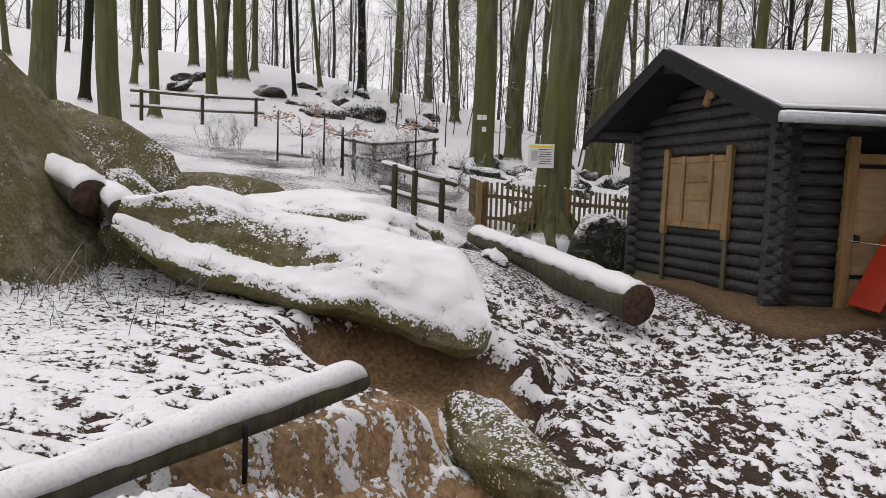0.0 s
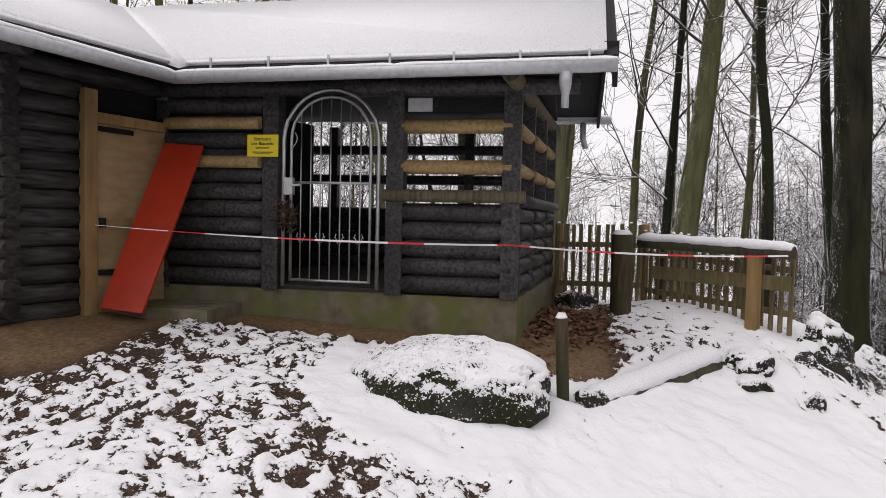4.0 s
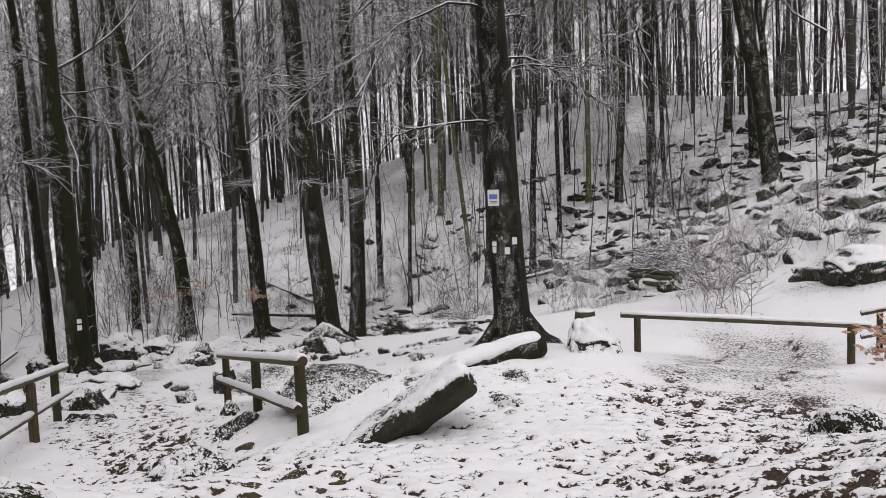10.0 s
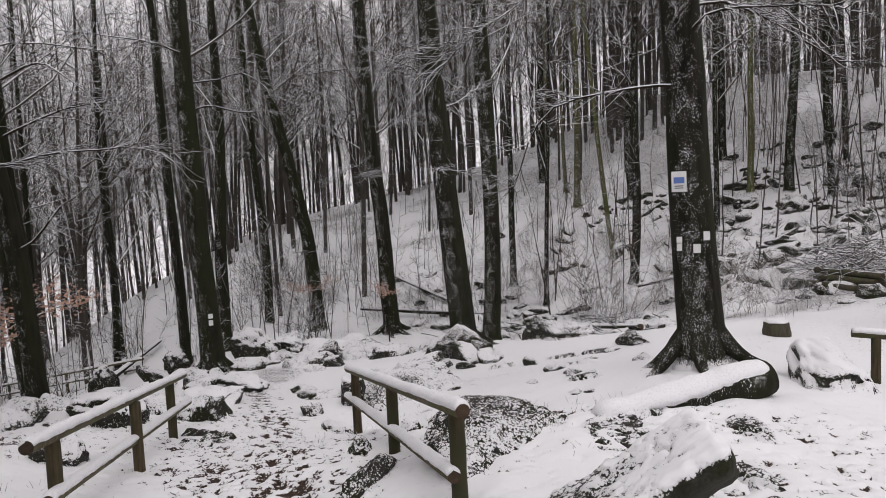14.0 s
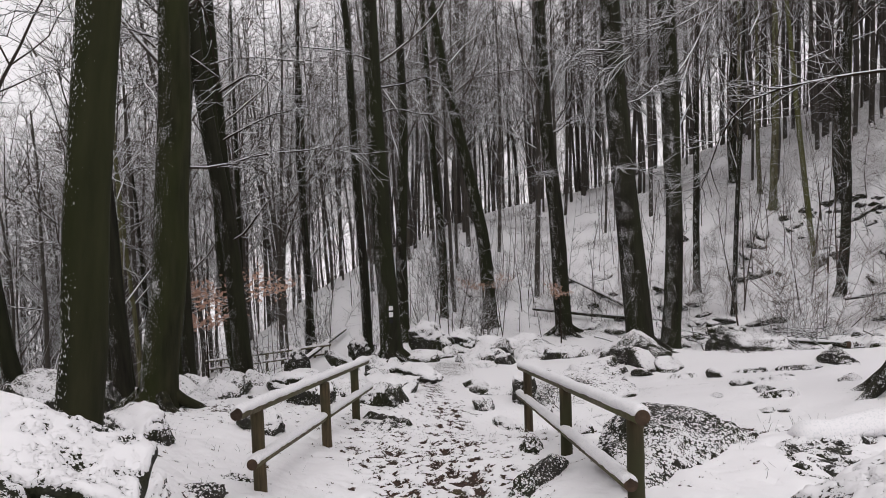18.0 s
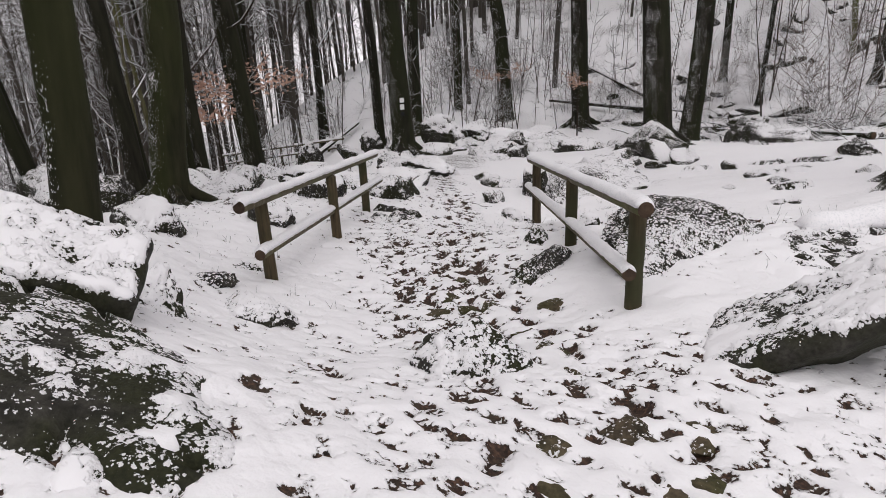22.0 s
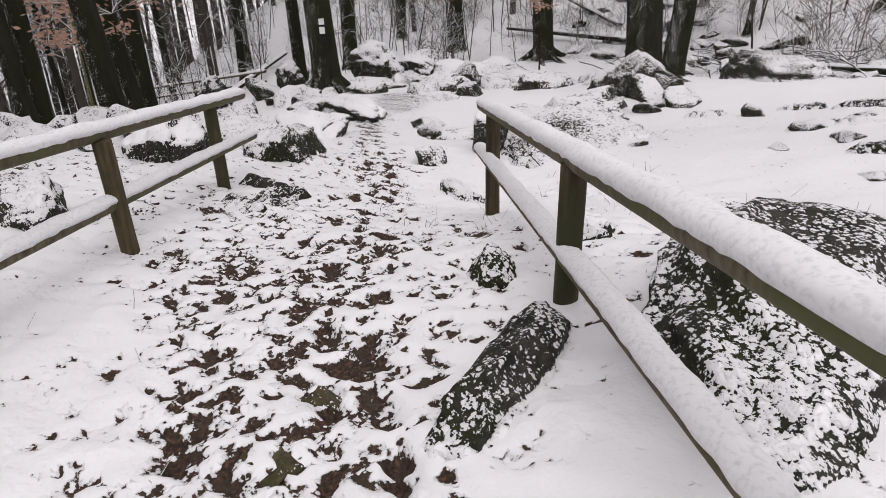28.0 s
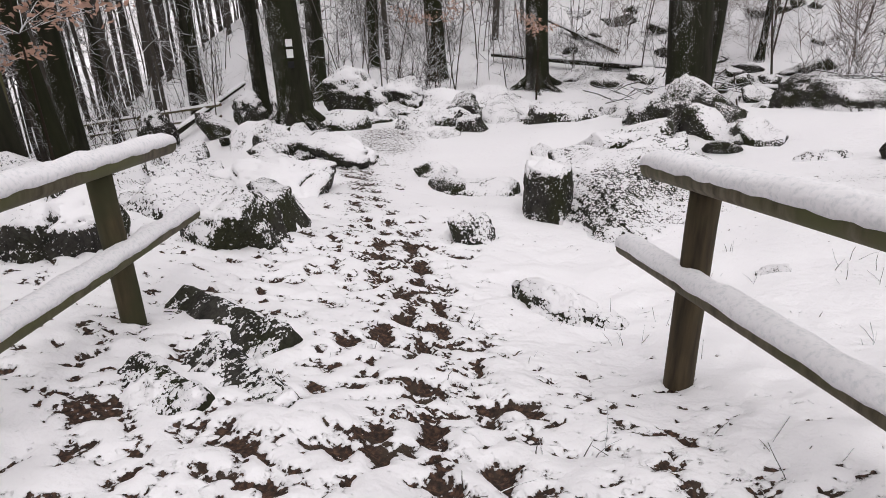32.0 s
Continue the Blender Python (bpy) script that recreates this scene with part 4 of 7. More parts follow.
# shuttered window
bm = bmesh.new()
block(bm, wing(5.71, -0.1, 1.73), (1.3, 0.03, 1.02), HROT, 0.004)
shut = part("window_shutter", bm, hut, "closed plywood window shutter", M_BOARD)
for u in (5.03, 6.4):
    hut_block("shutter_post", u, -1.59 - 0.115, 1.73, (0.11, 0.07, 1.28), M_FRAME, shut)
for u in (5.38, 5.98):
    hut_block("shutter_batten", u, -1.59 - 0.13, 1.74, (0.07, 0.035, 1.04), M_FRAME, shut)
for u, z, w in ((5.68, 1.92, 0.5), (5.71, 1.26, 1.2), (5.68, 1.66, 0.5), (5.71, 2.2, 1.2)):
    hut_block("shutter_rail", u, -1.59 - 0.12, z, (w, 0.022, 0.09), M_FRAME, shut)
for u in (5.03, 6.4):
    hut_block("wall_batten", u, -1.59 - 0.1, 0.75, (0.075, 0.04, 0.75), M_RAIL, hut)

# door in the wing's side wall, facing the porch corner
DROT = Matrix(((HU * SK.x + HV * SK.y), -(HU * SK.y - HV * SK.x), (0, 0, 1))).transposed().to_4x4()


def side_block(name, d, off, z, size, mat, parent=None, label="", bevel=0.008):
    p = wing(4.21, d, z) - (HU * SK.y - HV * SK.x) * off
    return part(name, block(bmesh.new(), p, size, DROT, bevel), parent or hut, label, mat)


door = side_block("door", 1.2, 0.07, 1.3, (0.86, 0.05, 1.9), M_BOARD, label="plywood-covered door")
side_block("door_frame", 0.76, 0.11, 1.4, (0.13, 0.09, 2.1), M_FRAME, door)
side_block("door_head", 1.2, 0.11, 2.2, (0.8, 0.07, 0.1), M_FRAME, door)
side_block("hinge", 0.98, 0.12, 2.1, (0.5, 0.02, 0.05), M_DARK, door)
side_block("hinge", 0.98, 0.12, 0.75, (0.3, 0.02, 0.05), M_DARK, door)
side_block("latch", 1.0, 0.12, 1.22, (0.42, 0.03, 0.06), M_FRAME, door)
side_block("padlock", 0.88, 0.14, 1.22, (0.06, 0.04, 0.09), M_DARK, door)
hut_block("door_step", 3.3, -0.35, 0.3, (1.0, 0.7, 0.26), M_CONC, label="worn stone step before the door")

# porch front; its end wall stands a little askew
def eu(v):
    return 0.06 - 0.1 * v


for u in (0.06, 1.19, 2.48):
    hut_block("porch_post", u, 0.0, 1.6, (0.17, 0.17, 2.05), M_LOG)
hut_block("porch_post", 3.7, 0.02, 1.6, (0.14, 0.14, 2.1), M_LOG)
hut_log("eave_beam", hp(-0.55, -0.02, 2.6), hp(3.9, -0.02, 2.6), 0.085, M_LOG, label="brown-black round eave beam")
for k, z in enumerate(np.arange(0.69, 1.5, 0.175)):
    hut_log("front_log", hp(0.05, 0, z), hp(1.12, 0, z), 0.092, seed=k + 200)
for k, z in enumerate(np.arange(0.69, 2.5, 0.175)):
    hut_log("front_log", hp(2.55, 0.02, z), hp(3.75, 0.02, z), 0.088, seed=k + 230)
hut_log("window_rail", hp(-0.08, -0.09, 1.55), hp(1.3, -0.09, 1.55), 0.062, M_RAIL, label="brown half-round rail under the porch opening")
for z in (1.83, 2.22):
    hut_log("pale_log", hp(0.06, -0.02, z), hp(1.13, -0.02, z), 0.07, M_PALE, label="pale peeled log across the porch opening")
    hut_log("pale_log", hp(2.58, -0.1, z + 0.03), hp(3.62, -0.1, z + 0.03), 0.062, M_PALE, label="pale peeled log on the porch wall")
hut_block("lintel", 0.6, 0.0, 2.42, (1.05, 0.08, 0.14), M_DARK)
hut_block("label_plate", 0.95, -0.07, 2.42, (0.24, 0.015, 0.13), M_GUTTER, label="small grey metal plate")
# porch end wall with openings, and back wall
for v in (0.95, 1.9, 2.85):
    hut_block("porch_post", eu(v), v, 1.6, (0.14, 0.14, 2.05), M_LOG)
for i, (va, vb) in enumerate(((0.08, 0.88), (1.02, 1.83), (1.97, 2.78))):
    for k, z in enumerate(np.arange(0.69, 1.5, 0.175)):
        hut_log("end_log", hp(eu(va), va - 0.02, z), hp(eu(vb), vb + 0.1, z), 0.092, seed=k + 300 + i * 9)
    for z in (1.83, 2.22):
        hut_log("pale_log", hp(eu(va) - 0.02, va - 0.05, z), hp(eu(vb) - 0.02, vb + 0.06, z), 0.065, M_PALE)
hut_log("window_rail", hp(eu(0) - 0.07, -0.02, 1.52), hp(eu(2.9) - 0.07, 2.95, 1.52), 0.065, M_LOG)
hut_log("eave_beam", hp(eu(0), -0.5, 2.62), hp(eu(3.2), 3.2, 2.62), 0.08, M_RAIL)
for u in (0.9, 1.9, 2.9, 3.6):
    hut_block("back_post", u, 2.95, 1.6, (0.13, 0.13, 2.05), M_LOG)
for k, z in enumerate(np.arange(0.69, 1.45, 0.175)):
    hut_log("back_log", hp(-0.2, 2.95, z), hp(3.75, 2.95, z), 0.092, seed=k + 400)
for z in (1.88, 2.3):
    hut_log("back_rail", hp(-0.2, 2.95, z), hp(3.75, 2.95, z), 0.07, M_LOG)
hut_block("porch_floor", 1.9, 1.5, 0.6, (3.7, 2.9, 0.04), M_FLOOR)
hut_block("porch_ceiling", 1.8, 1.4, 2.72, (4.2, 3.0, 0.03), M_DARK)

# arched gate
GC, GW = 1.835, 0.48


def arch(half, spring, n=17):
    return [(GC - half, 0.62)] + [(GC - half * math.cos(a), spring + half * math.sin(a)) for a in np.linspace(0, np.pi, n)] + [(GC + half, 0.62)]


def wire(name, pts, r, parent, v=-0.1, sides=8, label=""):
    vv, ff = tube([hp(u, v, z) for u, z in pts], np.full(len(pts), r), sides)
    return part(name, mesh_from(name, vv, ff, M_ZINC), parent, label)


gate = part("gate", mesh_from("gate", *tube([hp(u, -0.1, z) for u, z in arch(0.49, 2.08)], np.full(19, 0.02), 8), M_ZINC), hut, "closed galvanised arched steel gate")
wire("gate_leaf", [(u, z + 0.06) for u, z in arch(0.41, 2.03)], 0.015, gate)
for i in range(7):
    u = GC - 0.41 + 0.82 * (i + 1) / 8
    wire("bar", [(u, 0.7), (u, 2.09 + math.sqrt(0.41 ** 2 - (u - GC) ** 2))], 0.007, gate)
for z in (0.69, 1.66):
    wire("cross_bar", [(GC - 0.41, z), (GC + 0.41, z)], 0.014, gate)
for i in range(4):
    for s in (-1, 1):
        u0 = GC - 0.3 + 0.2 * i
        wire("scroll", [(u0 + s * (0.012 + 0.038 * math.sin(a)), 1.06 + 0.045 * a + (0.03 * math.sin(2.2 * a))) for a in np.linspace(0, 2.6, 9)], 0.005, gate, -0.105, 6)
for s in (-1, 1):
    wire("scroll", [(GC + s * (0.4 - 0.05 * math.sin(a)), 2.0 + 0.06 * a) for a in np.linspace(0, 2.6, 9)], 0.005, gate, -0.105, 6)
part("lock_box", block(bmesh.new(), hp(GC + 0.42, -0.13, 1.62), (0.1, 0.06, 0.17), HROT), gate, "", M_ZINC)
part("handle", block(bmesh.new(), hp(GC + 0.34, -0.17, 1.63), (0.12, 0.02, 0.02), HROT, 0.004), gate, "", M_ZINC)
rng = random.Random(5)
pieces = []
for i in range(60):
    c = np.array(hp(GC + 0.42 + rng.gauss(0, 0.07), -0.16 + rng.gauss(0, 0.02), 1.33 + rng.gauss(0, 0.07)))
    d = np.array([rng.gauss(0, 1), rng.gauss(0, 1), rng.gauss(0, 1)]) * 0.035
    pieces.append(tube([c - d, c, c + d], [0.004, 0.014, 0.003], 4))
me = mesh_from("dried_wreath", *merge(pieces), M_CUT)
tagged(new("dried_wreath", me), "withered brown bunch tied to the gate latch", "dried flowers")

# roof boards, snow on them, gutters
def roof_pair(name, low, thick=0.09, snow=0.075, inset=0.02):
    lo = [Vector(p) for p in low]
    part("roof_deck", slab_bm(lo, [p + Vector((0, 0, thick)) for p in lo]), hut, "dark roof boards", M_DARK)
    c = sum(lo, Vector()) / len(lo)
    ring = [c + (p - c) * (1 - inset) for p in lo]
    bm = slab_bm([p + Vector((0, 0, thick + 0.003)) for p in ring], [p + Vector((0, 0, thick + snow)) for p in ring])
    bmesh.ops.bevel(bm, geom=[e for e in bm.edges if all(v.co.z - 0 > -9 for v in e.verts)], offset=0.025, segments=3, affect="EDGES")
    for f in bm.faces:
        f.smooth = True
    part("roof_snow", bm, hut, "even white snow on the roof", M_SNOW)


RZ = 3.57
meet = hp(4.72, 0.75, RZ)
valley = hp(3.04, -0.8, 2.55)
front_r, front_t, front_l = hp(3.44, -2.43, 2.53), hp(5.62, -2.43, RZ), hp(7.74, -2.43, 2.53)
back_t, back_l = hp(4.4, 2.6, RZ), hp(6.5, 2.6, 2.53)
roof_pair("wing_right", [front_r, front_t, meet, valley])
roof_pair("wing_left", [front_t, front_l, back_l, back_t])
roof_pair("main_front", [valley, meet, hp(4.72, 1.2, 3.73), hp(-0.86, 1.2, 3.73), hp(-0.8, -0.8, 2.58)])
roof_pair("main_back", [hp(4.72, 1.2, 3.73), hp(4.72, 3.6, 2.86), hp(-0.86, 3.6, 2.86), hp(-0.86, 1.2, 3.73)])
for a, b in ((front_r, front_t), (front_t, front_l)):
    n = (b - a).normalized()
    up = Vector((0, 0, 1))
    d = HV * 0.02
    ring = [a - up * 0.12, b - up * 0.12, b + up * 0.1, a + up * 0.1]
    part("barge_board", slab_bm([p - d for p in ring], [p + d for p in ring]), hut, "dark barge board along the gable", M_DARK)
for a, b in ((hp(-0.87, 1.2, 3.73), hp(-0.81, -0.8, 2.58)), (hp(-0.87, 1.2, 3.73), hp(-0.87, 3.6, 2.86))):
    d, up = HU * 0.02, Vector((0, 0, 1))
    ring = [a - up * 0.16, b - up * 0.16, b + up * 0.1, a + up * 0.1]
    part("barge_board", slab_bm([p - d for p in ring], [p + d for p in ring]), hut, "", M_DARK)


# snow that fills the valley between the two roofs
lift = Vector((0, 0, 0.085))
part("valley_snow", mesh_from("valley_snow", *tube([meet + lift, (meet + valley) / 2 + lift, valley + lift], [0.09, 0.11, 0.1], 12), M_SNOW), hut, "snow drifted into the roof valley")


def gutter(pts):
    vv, ff = tube(pts, np.full(len(pts), 0.055), 12)
    g = part("gutter", mesh_from("gutter", vv, ff, M_GUTTER), hut, "zinc rain gutter with a rim of snow")
    for a, b in zip(pts, pts[1:]):
        part("gutter_snow", cap_mesh("gutter_snow", a + Vector((0, 0, 0.03)), b + Vector((0, 0, 0.03)), 0.03, 0.016, 3), g)


gutter([hp(3.42, -2.46, 2.54), hp(3.04, -0.86, 2.54)])
gutter([hp(3.02, -0.86, 2.54), hp(1.0, -0.87, 2.56), hp(-0.82, -0.87, 2.58)])
gutter([hp(3.0, 3.66, 2.84), hp(-1.06, 3.66, 2.82)])
vv, ff = tube([hp(-0.42, -0.86, 2.55), hp(-0.42, -0.84, 2.44), hp(-0.42, -0.8, 2.36), hp(-0.42, -0.78, 2.26)], [0.055, 0.05, 0.032, 0.032], 12)
part("downspout", mesh_from("downspout", vv, ff, M_GUTTER), hut, "short broken-off rain spout")
vv, ff = tube([hp(-0.66, 3.66, 2.8), hp(-0.66, 3.66, 2.55), hp(-0.7, 3.62, 2.42)], [0.05, 0.045, 0.045], 12)
part("downspout", mesh_from("downspout", vv, ff, M_GUTTER), hut)
for u in np.arange(-0.6, 3.0, 0.55):
    hut_block("gutter_hook", u, -0.84, 2.66, (0.02, 0.02, 0.12), M_ZINC, bevel=0.003)
for u, v in ((-0.6, -0.55), (-0.6, 0.4), (-0.6, 1.3)):
    part("rafter_tail", block(bmesh.new(), hp(u, v, 2.66 + max(0, (v + 0.8) * 0.5)), (0.5, 0.09, 0.12), HROT), hut, "", M_DARK)
for i in range(5):
    part("rafter_tail", block(bmesh.new(), wing(7.5, -0.55 + i * 0.22, 2.62), (0.5, 0.06, 0.05), HROT), hut, "", M_LOG)


# ---- signs and the red board ----
def text_mesh(body, size, place, mat, name="lettering"):
    cu = bpy.data.curves.new(name, "FONT")
    cu.body, cu.size, cu.extrude, cu.align_x, cu.align_y = body, size, 0.001, "CENTER", "CENTER"
    ob = bpy.data.objects.new(name, cu)
    scene.collection.objects.link(ob)
    me = bpy.data.meshes.new_from_object(ob.evaluated_get(bpy.context.evaluated_depsgraph_get()))
    bpy.data.objects.remove(ob)
    me.transform(place)
    me.materials.clear()
    me.materials.append(mat)
    return me


SIGN = Matrix((-HU, (0, 0, 1), -HV)).transposed().to_4x4()
sign = thing("warning_sign", hp(2.55, -0.12, 1.9), "yellow warning sign with black lines of text on the porch post", "sign")
part("plate", block(bmesh.new(), hp(2.54, -0.125, 2.02), (0.33, 0.015, 0.22), HROT, 0.004), sign, "", M_YELLOW)
for body, dz, s in (("Betreten", 0.065, 0.05), ("Der Baustelle", 0.02, 0.046), ("verboten", -0.022, 0.04)):
    part("lettering", text_mesh(body, s, Matrix.Translation(hp(2.54, -0.136, 2.02 + dz)) @ SIGN, M_BLACK), sign)
part("text_bar", block(bmesh.new(), hp(2.54, -0.134, 1.955), (0.22, 0.004, 0.008), HROT, 0), sign, "", M_BLACK)
part("text_bar", block(bmesh.new(), hp(2.54, -0.134, 1.938), (0.16, 0.004, 0.006), HROT, 0), sign, "", M_BLACK)

lo, hi = Vector((4.58, 8.28, 0.42)), Vector((5.35, 8.44, 2.02))
ax = (hi - lo).normalized()
sd = -HU
sd = (sd - ax * sd.dot(ax)).normalized()
nn = sd.cross(ax)
rot = Matrix((sd, nn, ax)).transposed().to_4x4()
bm = block(bmesh.new(), (lo + hi) / 2, (0.44, 0.035, (hi - lo).length), rot, 0.006)
me = bpy.data.meshes.new("leaning_board")
bm.to_mesh(me)
bm.free()
me.materials.append(M_RED)
tagged(new("leaning_board", me), "red painted board leaning against the hut wall beside the door", "board")

# ---- fences, rails, posts ----
def post_rail(label, posts, rails, height, snow=True, r=0.055, group="", rail_r=0.05, mat=None):
    """Round posts with round rails at given heights; rails run on from post to post."""
    x, y = posts[0][:2]
    f = thing("rail_fence", (x, y, gz(x, y)), label, "fence", group)
    ps = [Vector((p[0], p[1], p[2] if len(p) > 2 else gz(p[0], p[1]))) for p in posts]
    for i, p in enumerate(ps):
        part("post", pole_mesh("post", p - Vector((0, 0, 0.25)), p + Vector((0, 0, height - 0.02)), r, r * 0.96, M_POST, 12, 6, 0.08, i), f)
    for h, off in rails:
        d0 = (ps[0] - ps[1]).normalized() * 0.3
        d1 = (ps[-1] - ps[-2]).normalized() * 0.3
        up = Vector((0, 0, h))
        side = Vector((0, 0, 1)).cross((ps[-1] - ps[0]).normalized()) * off
        pts = [ps[0] + d0] + ps[1:-1] + [ps[-1] + d1]
        rail = part("rail", mesh_from("rail", *tube([p + up + side for p in pts], np.full(len(pts), rail_r), 12, True, 0.03, 4), M_RAIL), f)
        if snow:
            for a, b in zip(pts, pts[1:]):
                part("snow_cap", cap_mesh("snow_cap", a + up + side, b + up + side, rail_r, 0.03, int(h * 50)), rail)
    return f


def handrail(label, tops, lows, posts, r_top=0.052, r_low=0.048):
    f = thing("handrail", (posts[0][0], posts[0][1], posts[0][2]), label, "handrail", "handrails beside the path")
    for i, (x, y, z0, z1) in enumerate(posts):
        part("post", pole_mesh("post", (x, y, z0 - 0.3), (x, y, z1), 0.06, 0.058, M_POST, 14, 8, 0.07, i + 3), f, "dark green-brown round post")
    for nm, (a, b), r in (("top_rail", tops, r_top), ("low_rail", lows, r_low)):
        rail = part(nm, pole_mesh(nm, a, b, r, r * 0.95, M_RAIL, 14, 8, 0.05, 2, M_CUT), f)
        part("snow_cap", cap_mesh("snow_cap", a, b, r, 0.03, 7, 0.95, 0.035), rail, "thick ridge of fresh snow")


handrail("weathered two-bar wooden handrail capped with fresh snow", ((8.8, -1.49, -0.812), (13.35, -3.9, -1.72)), ((8.98, -1.56, -1.33), (13.5, -3.97, -2.16)),
         [(9.02, -1.65, -1.66, -0.85), (10.76, -2.52, -2.0, -1.22), (12.98, -3.74, -2.53, -1.67)])
handrail("weathered two-bar wooden handrail capped with fresh snow", ((11.26, 0.5, -1.045), (15.55, -2.48, -1.83)), ((11.42, 0.36, -1.545), (15.65, -2.57, -2.29)),
         [(11.7, 0.23, -2.04, -1.14), (13.3, -0.97, -2.3, -1.46), (14.95, -2.02, -2.52, -1.76)])
post_rail("low wooden rail fence among the boulders", [(-1.63, 12.15), (-1.24, 11.96), (-0.77, 12.24)], [(0.75, 0.06), (0.3, 0.06)], 0.82)
post_rail("wooden rail fence with snow on the slope", [(-3.5, 17.2), (-2.95, 17.1), (-2.3, 18.6), (-1.7, 20.0)], [(0.75, 0.06), (0.35, 0.06)], 0.8)
post_rail("wooden rail fence with snow on the slope", [(-10.6, 19.7), (-9.2, 20.8), (-7.9, 22.0)], [(0.9, 0.06), (0.45, 0.06)], 0.95)
post_rail("single-bar rail fence at the bend of the path", [(8.05, -9.2), (4.7, -10.6)], [(0.72, 0.0)], 0.72, rail_r=0.06, r=0.065)
post_rail("two-bar rail fence beyond the path", [(4.3, -11.8), (3.6, -12.0), (1.0, -13.0)], [(0.8, 0.05), (0.35, 0.05)], 0.82)
handrail("far two-bar handrail lined with snow above the ravine", ((33.46, -8.39, -5.26), (41.37, -4.51, -6.9)), ((33.41, -8.34, -5.62), (41.2, -4.6, -7.3)),
         [(34.49, -8.01, -6.0, -5.52), (37.57, -6.63, -7.0, -6.18), (40.49, -5.05, -8.2, -6.76)], 0.06, 0.055)


def picket_fence(label, a, b, height, post_at, group=""):
    a, b = Vector(a), Vector(b)
    d = (b - a)
    n = int(d.length / 0.105)
    d.normalize()
    side = Vector((-d.y, d.x, 0))
    f = thing("picket_fence", (a.x, a.y, gz(a.x, a.y)), label, "fence", group)
    ang = Matrix.Rotation(math.atan2(d.y, d.x), 4, "Z")
    bm = block(bmesh.new(), (0, 0, height / 2), (0.05, 0.022, height), None, 0.004)
    for v in bm.verts:
        if v.co.z > height * 0.9 and abs(v.co.x) > 0.012:
            v.co.z -= 0.035
    pm = bpy.data.meshes.new("picket")
    bm.to_mesh(pm)
    bm.free()
    pm.materials.append(M_PICKET)
    bm = bmesh.new()
    bmesh.ops.create_icosphere(bm, subdivisions=2, radius=0.03)
    for v in bm.verts:
        v.co.z = max(v.co.z * 0.8, -0.004)
    cm = bpy.data.meshes.new("snow_tuft")
    bm.to_mesh(cm)
    bm.free()
    cm.materials.append(M_SNOW)
    rg = random.Random(n)
    for i in range(n + 1):
        p = a + d * (i * 0.105)
        z = a.z + (b.z - a.z) * i / max(1, n)
        ob = new("picket", pm)
        ob.matrix_world = Matrix.Translation((p.x, p.y, z + rg.uniform(-0.012, 0.012))) @ ang @ Matrix.Rotation(rg.uniform(-0.02, 0.02), 4, "Y")
        adopt(ob, f)
        if rg.random() < 0.7:
            c = new("snow_tuft", cm)
            c.matrix_world = Matrix.Translation((p.x, p.y, z + height - 0.012)) @ ang @ Matrix.Diagonal((0.8, 0.6, rg.uniform(0.7, 1.2), 1))
            adopt(c, f)
    for h in (0.22, height - 0.3):
        ca, cb = a + side * 0.03, b + side * 0.03
        m = (ca + cb) / 2 + Vector((0, 0, h))
        slope = Matrix.Rotation(-math.atan2(b.z - a.z, (cb - ca).xy.length), 4, "Y")
        part("fence_rail", block(bmesh.new(), m, ((cb - ca).length, 0.04, 0.07), ang @ slope), f, "", M_PICKET)
    for t in post_at:
        p = a + (b - a) * t + side * 0.07
        part("fence_post", block(bmesh.new(), p + Vector((0, 0, height / 2 - 0.1)), (0.1, 0.1, height + 0.15), ang, 0.01), f, "", M_FRAME)
    return f


picket_fence("weathered greenish picket fence tipped with snow", (0.02, 13.14, 0.9), (3.2, 13.8, 0.72), 0.95, (0.0, 0.5, 1.0), "picket fence round the hut")
picket_fence("weathered greenish picket fence tipped with snow", (-0.05, 13.05, 0.88), (-0.35, 14.1, 1.0), 0.95, (0.0,), "picket fence round the hut")
picket_fence("brown picket fence beside the porch", (9.5, 6.05, 0.28), (9.75, 4.95, 0.3), 1.05, (0.0, 1.0), "picket fence round the hut")
picket_fence("weathered picket fence with a round rail before it", (9.75, 4.95, 0.25), (9.06, 3.15, 0.16), 1.0, (0.72,), "picket fence round the hut")
rail = thing("fence_rail", (9.4, 4.6, 0.2), "thick round rail capped with snow in front of the pickets", "rail")
a, b = Vector((9.52, 4.95, 1.1)), Vector((8.87, 3.16, 1.06))
part("rail", pole_mesh("rail", a, b, 0.075, 0.07, M_TRUNKLOG, 14, 8, 0.05, 4, M_CUT), rail)
part("snow_cap", cap_mesh("snow_cap", a, b, 0.075, 0.05, 9), rail)
part("bracket_post", block(bmesh.new(), (9.02, 3.55, 0.62), (0.13, 0.1, 0.95), Matrix.Rotation(radians(69), 4, "Z"), 0.01), rail, "", M_FRAME)
part("cross_board", block(bmesh.new(), (9.25, 4.0, 0.72), (1.75, 0.03, 0.16), Matrix.Rotation(radians(69), 4, "Z"), 0.008), rail, "", M_PICKET)
bo = thing("bollard", (8.72, 4.93, 0.2), "thick round wooden bollard with snow on its top", "bollard")
part("post", pole_mesh("post", (8.72, 4.93, 0.0), (8.71, 4.94, 1.2), 0.125, 0.12, M_POST, 16, 8, 0.06, 9, M_CUT), bo)
part("snow_top", pole_mesh("snow_top", (8.71, 4.94, 1.2), (8.71, 4.94, 1.25), 0.12, 0.08, M_SNOW, 16, 4, 0.1, 2), bo)
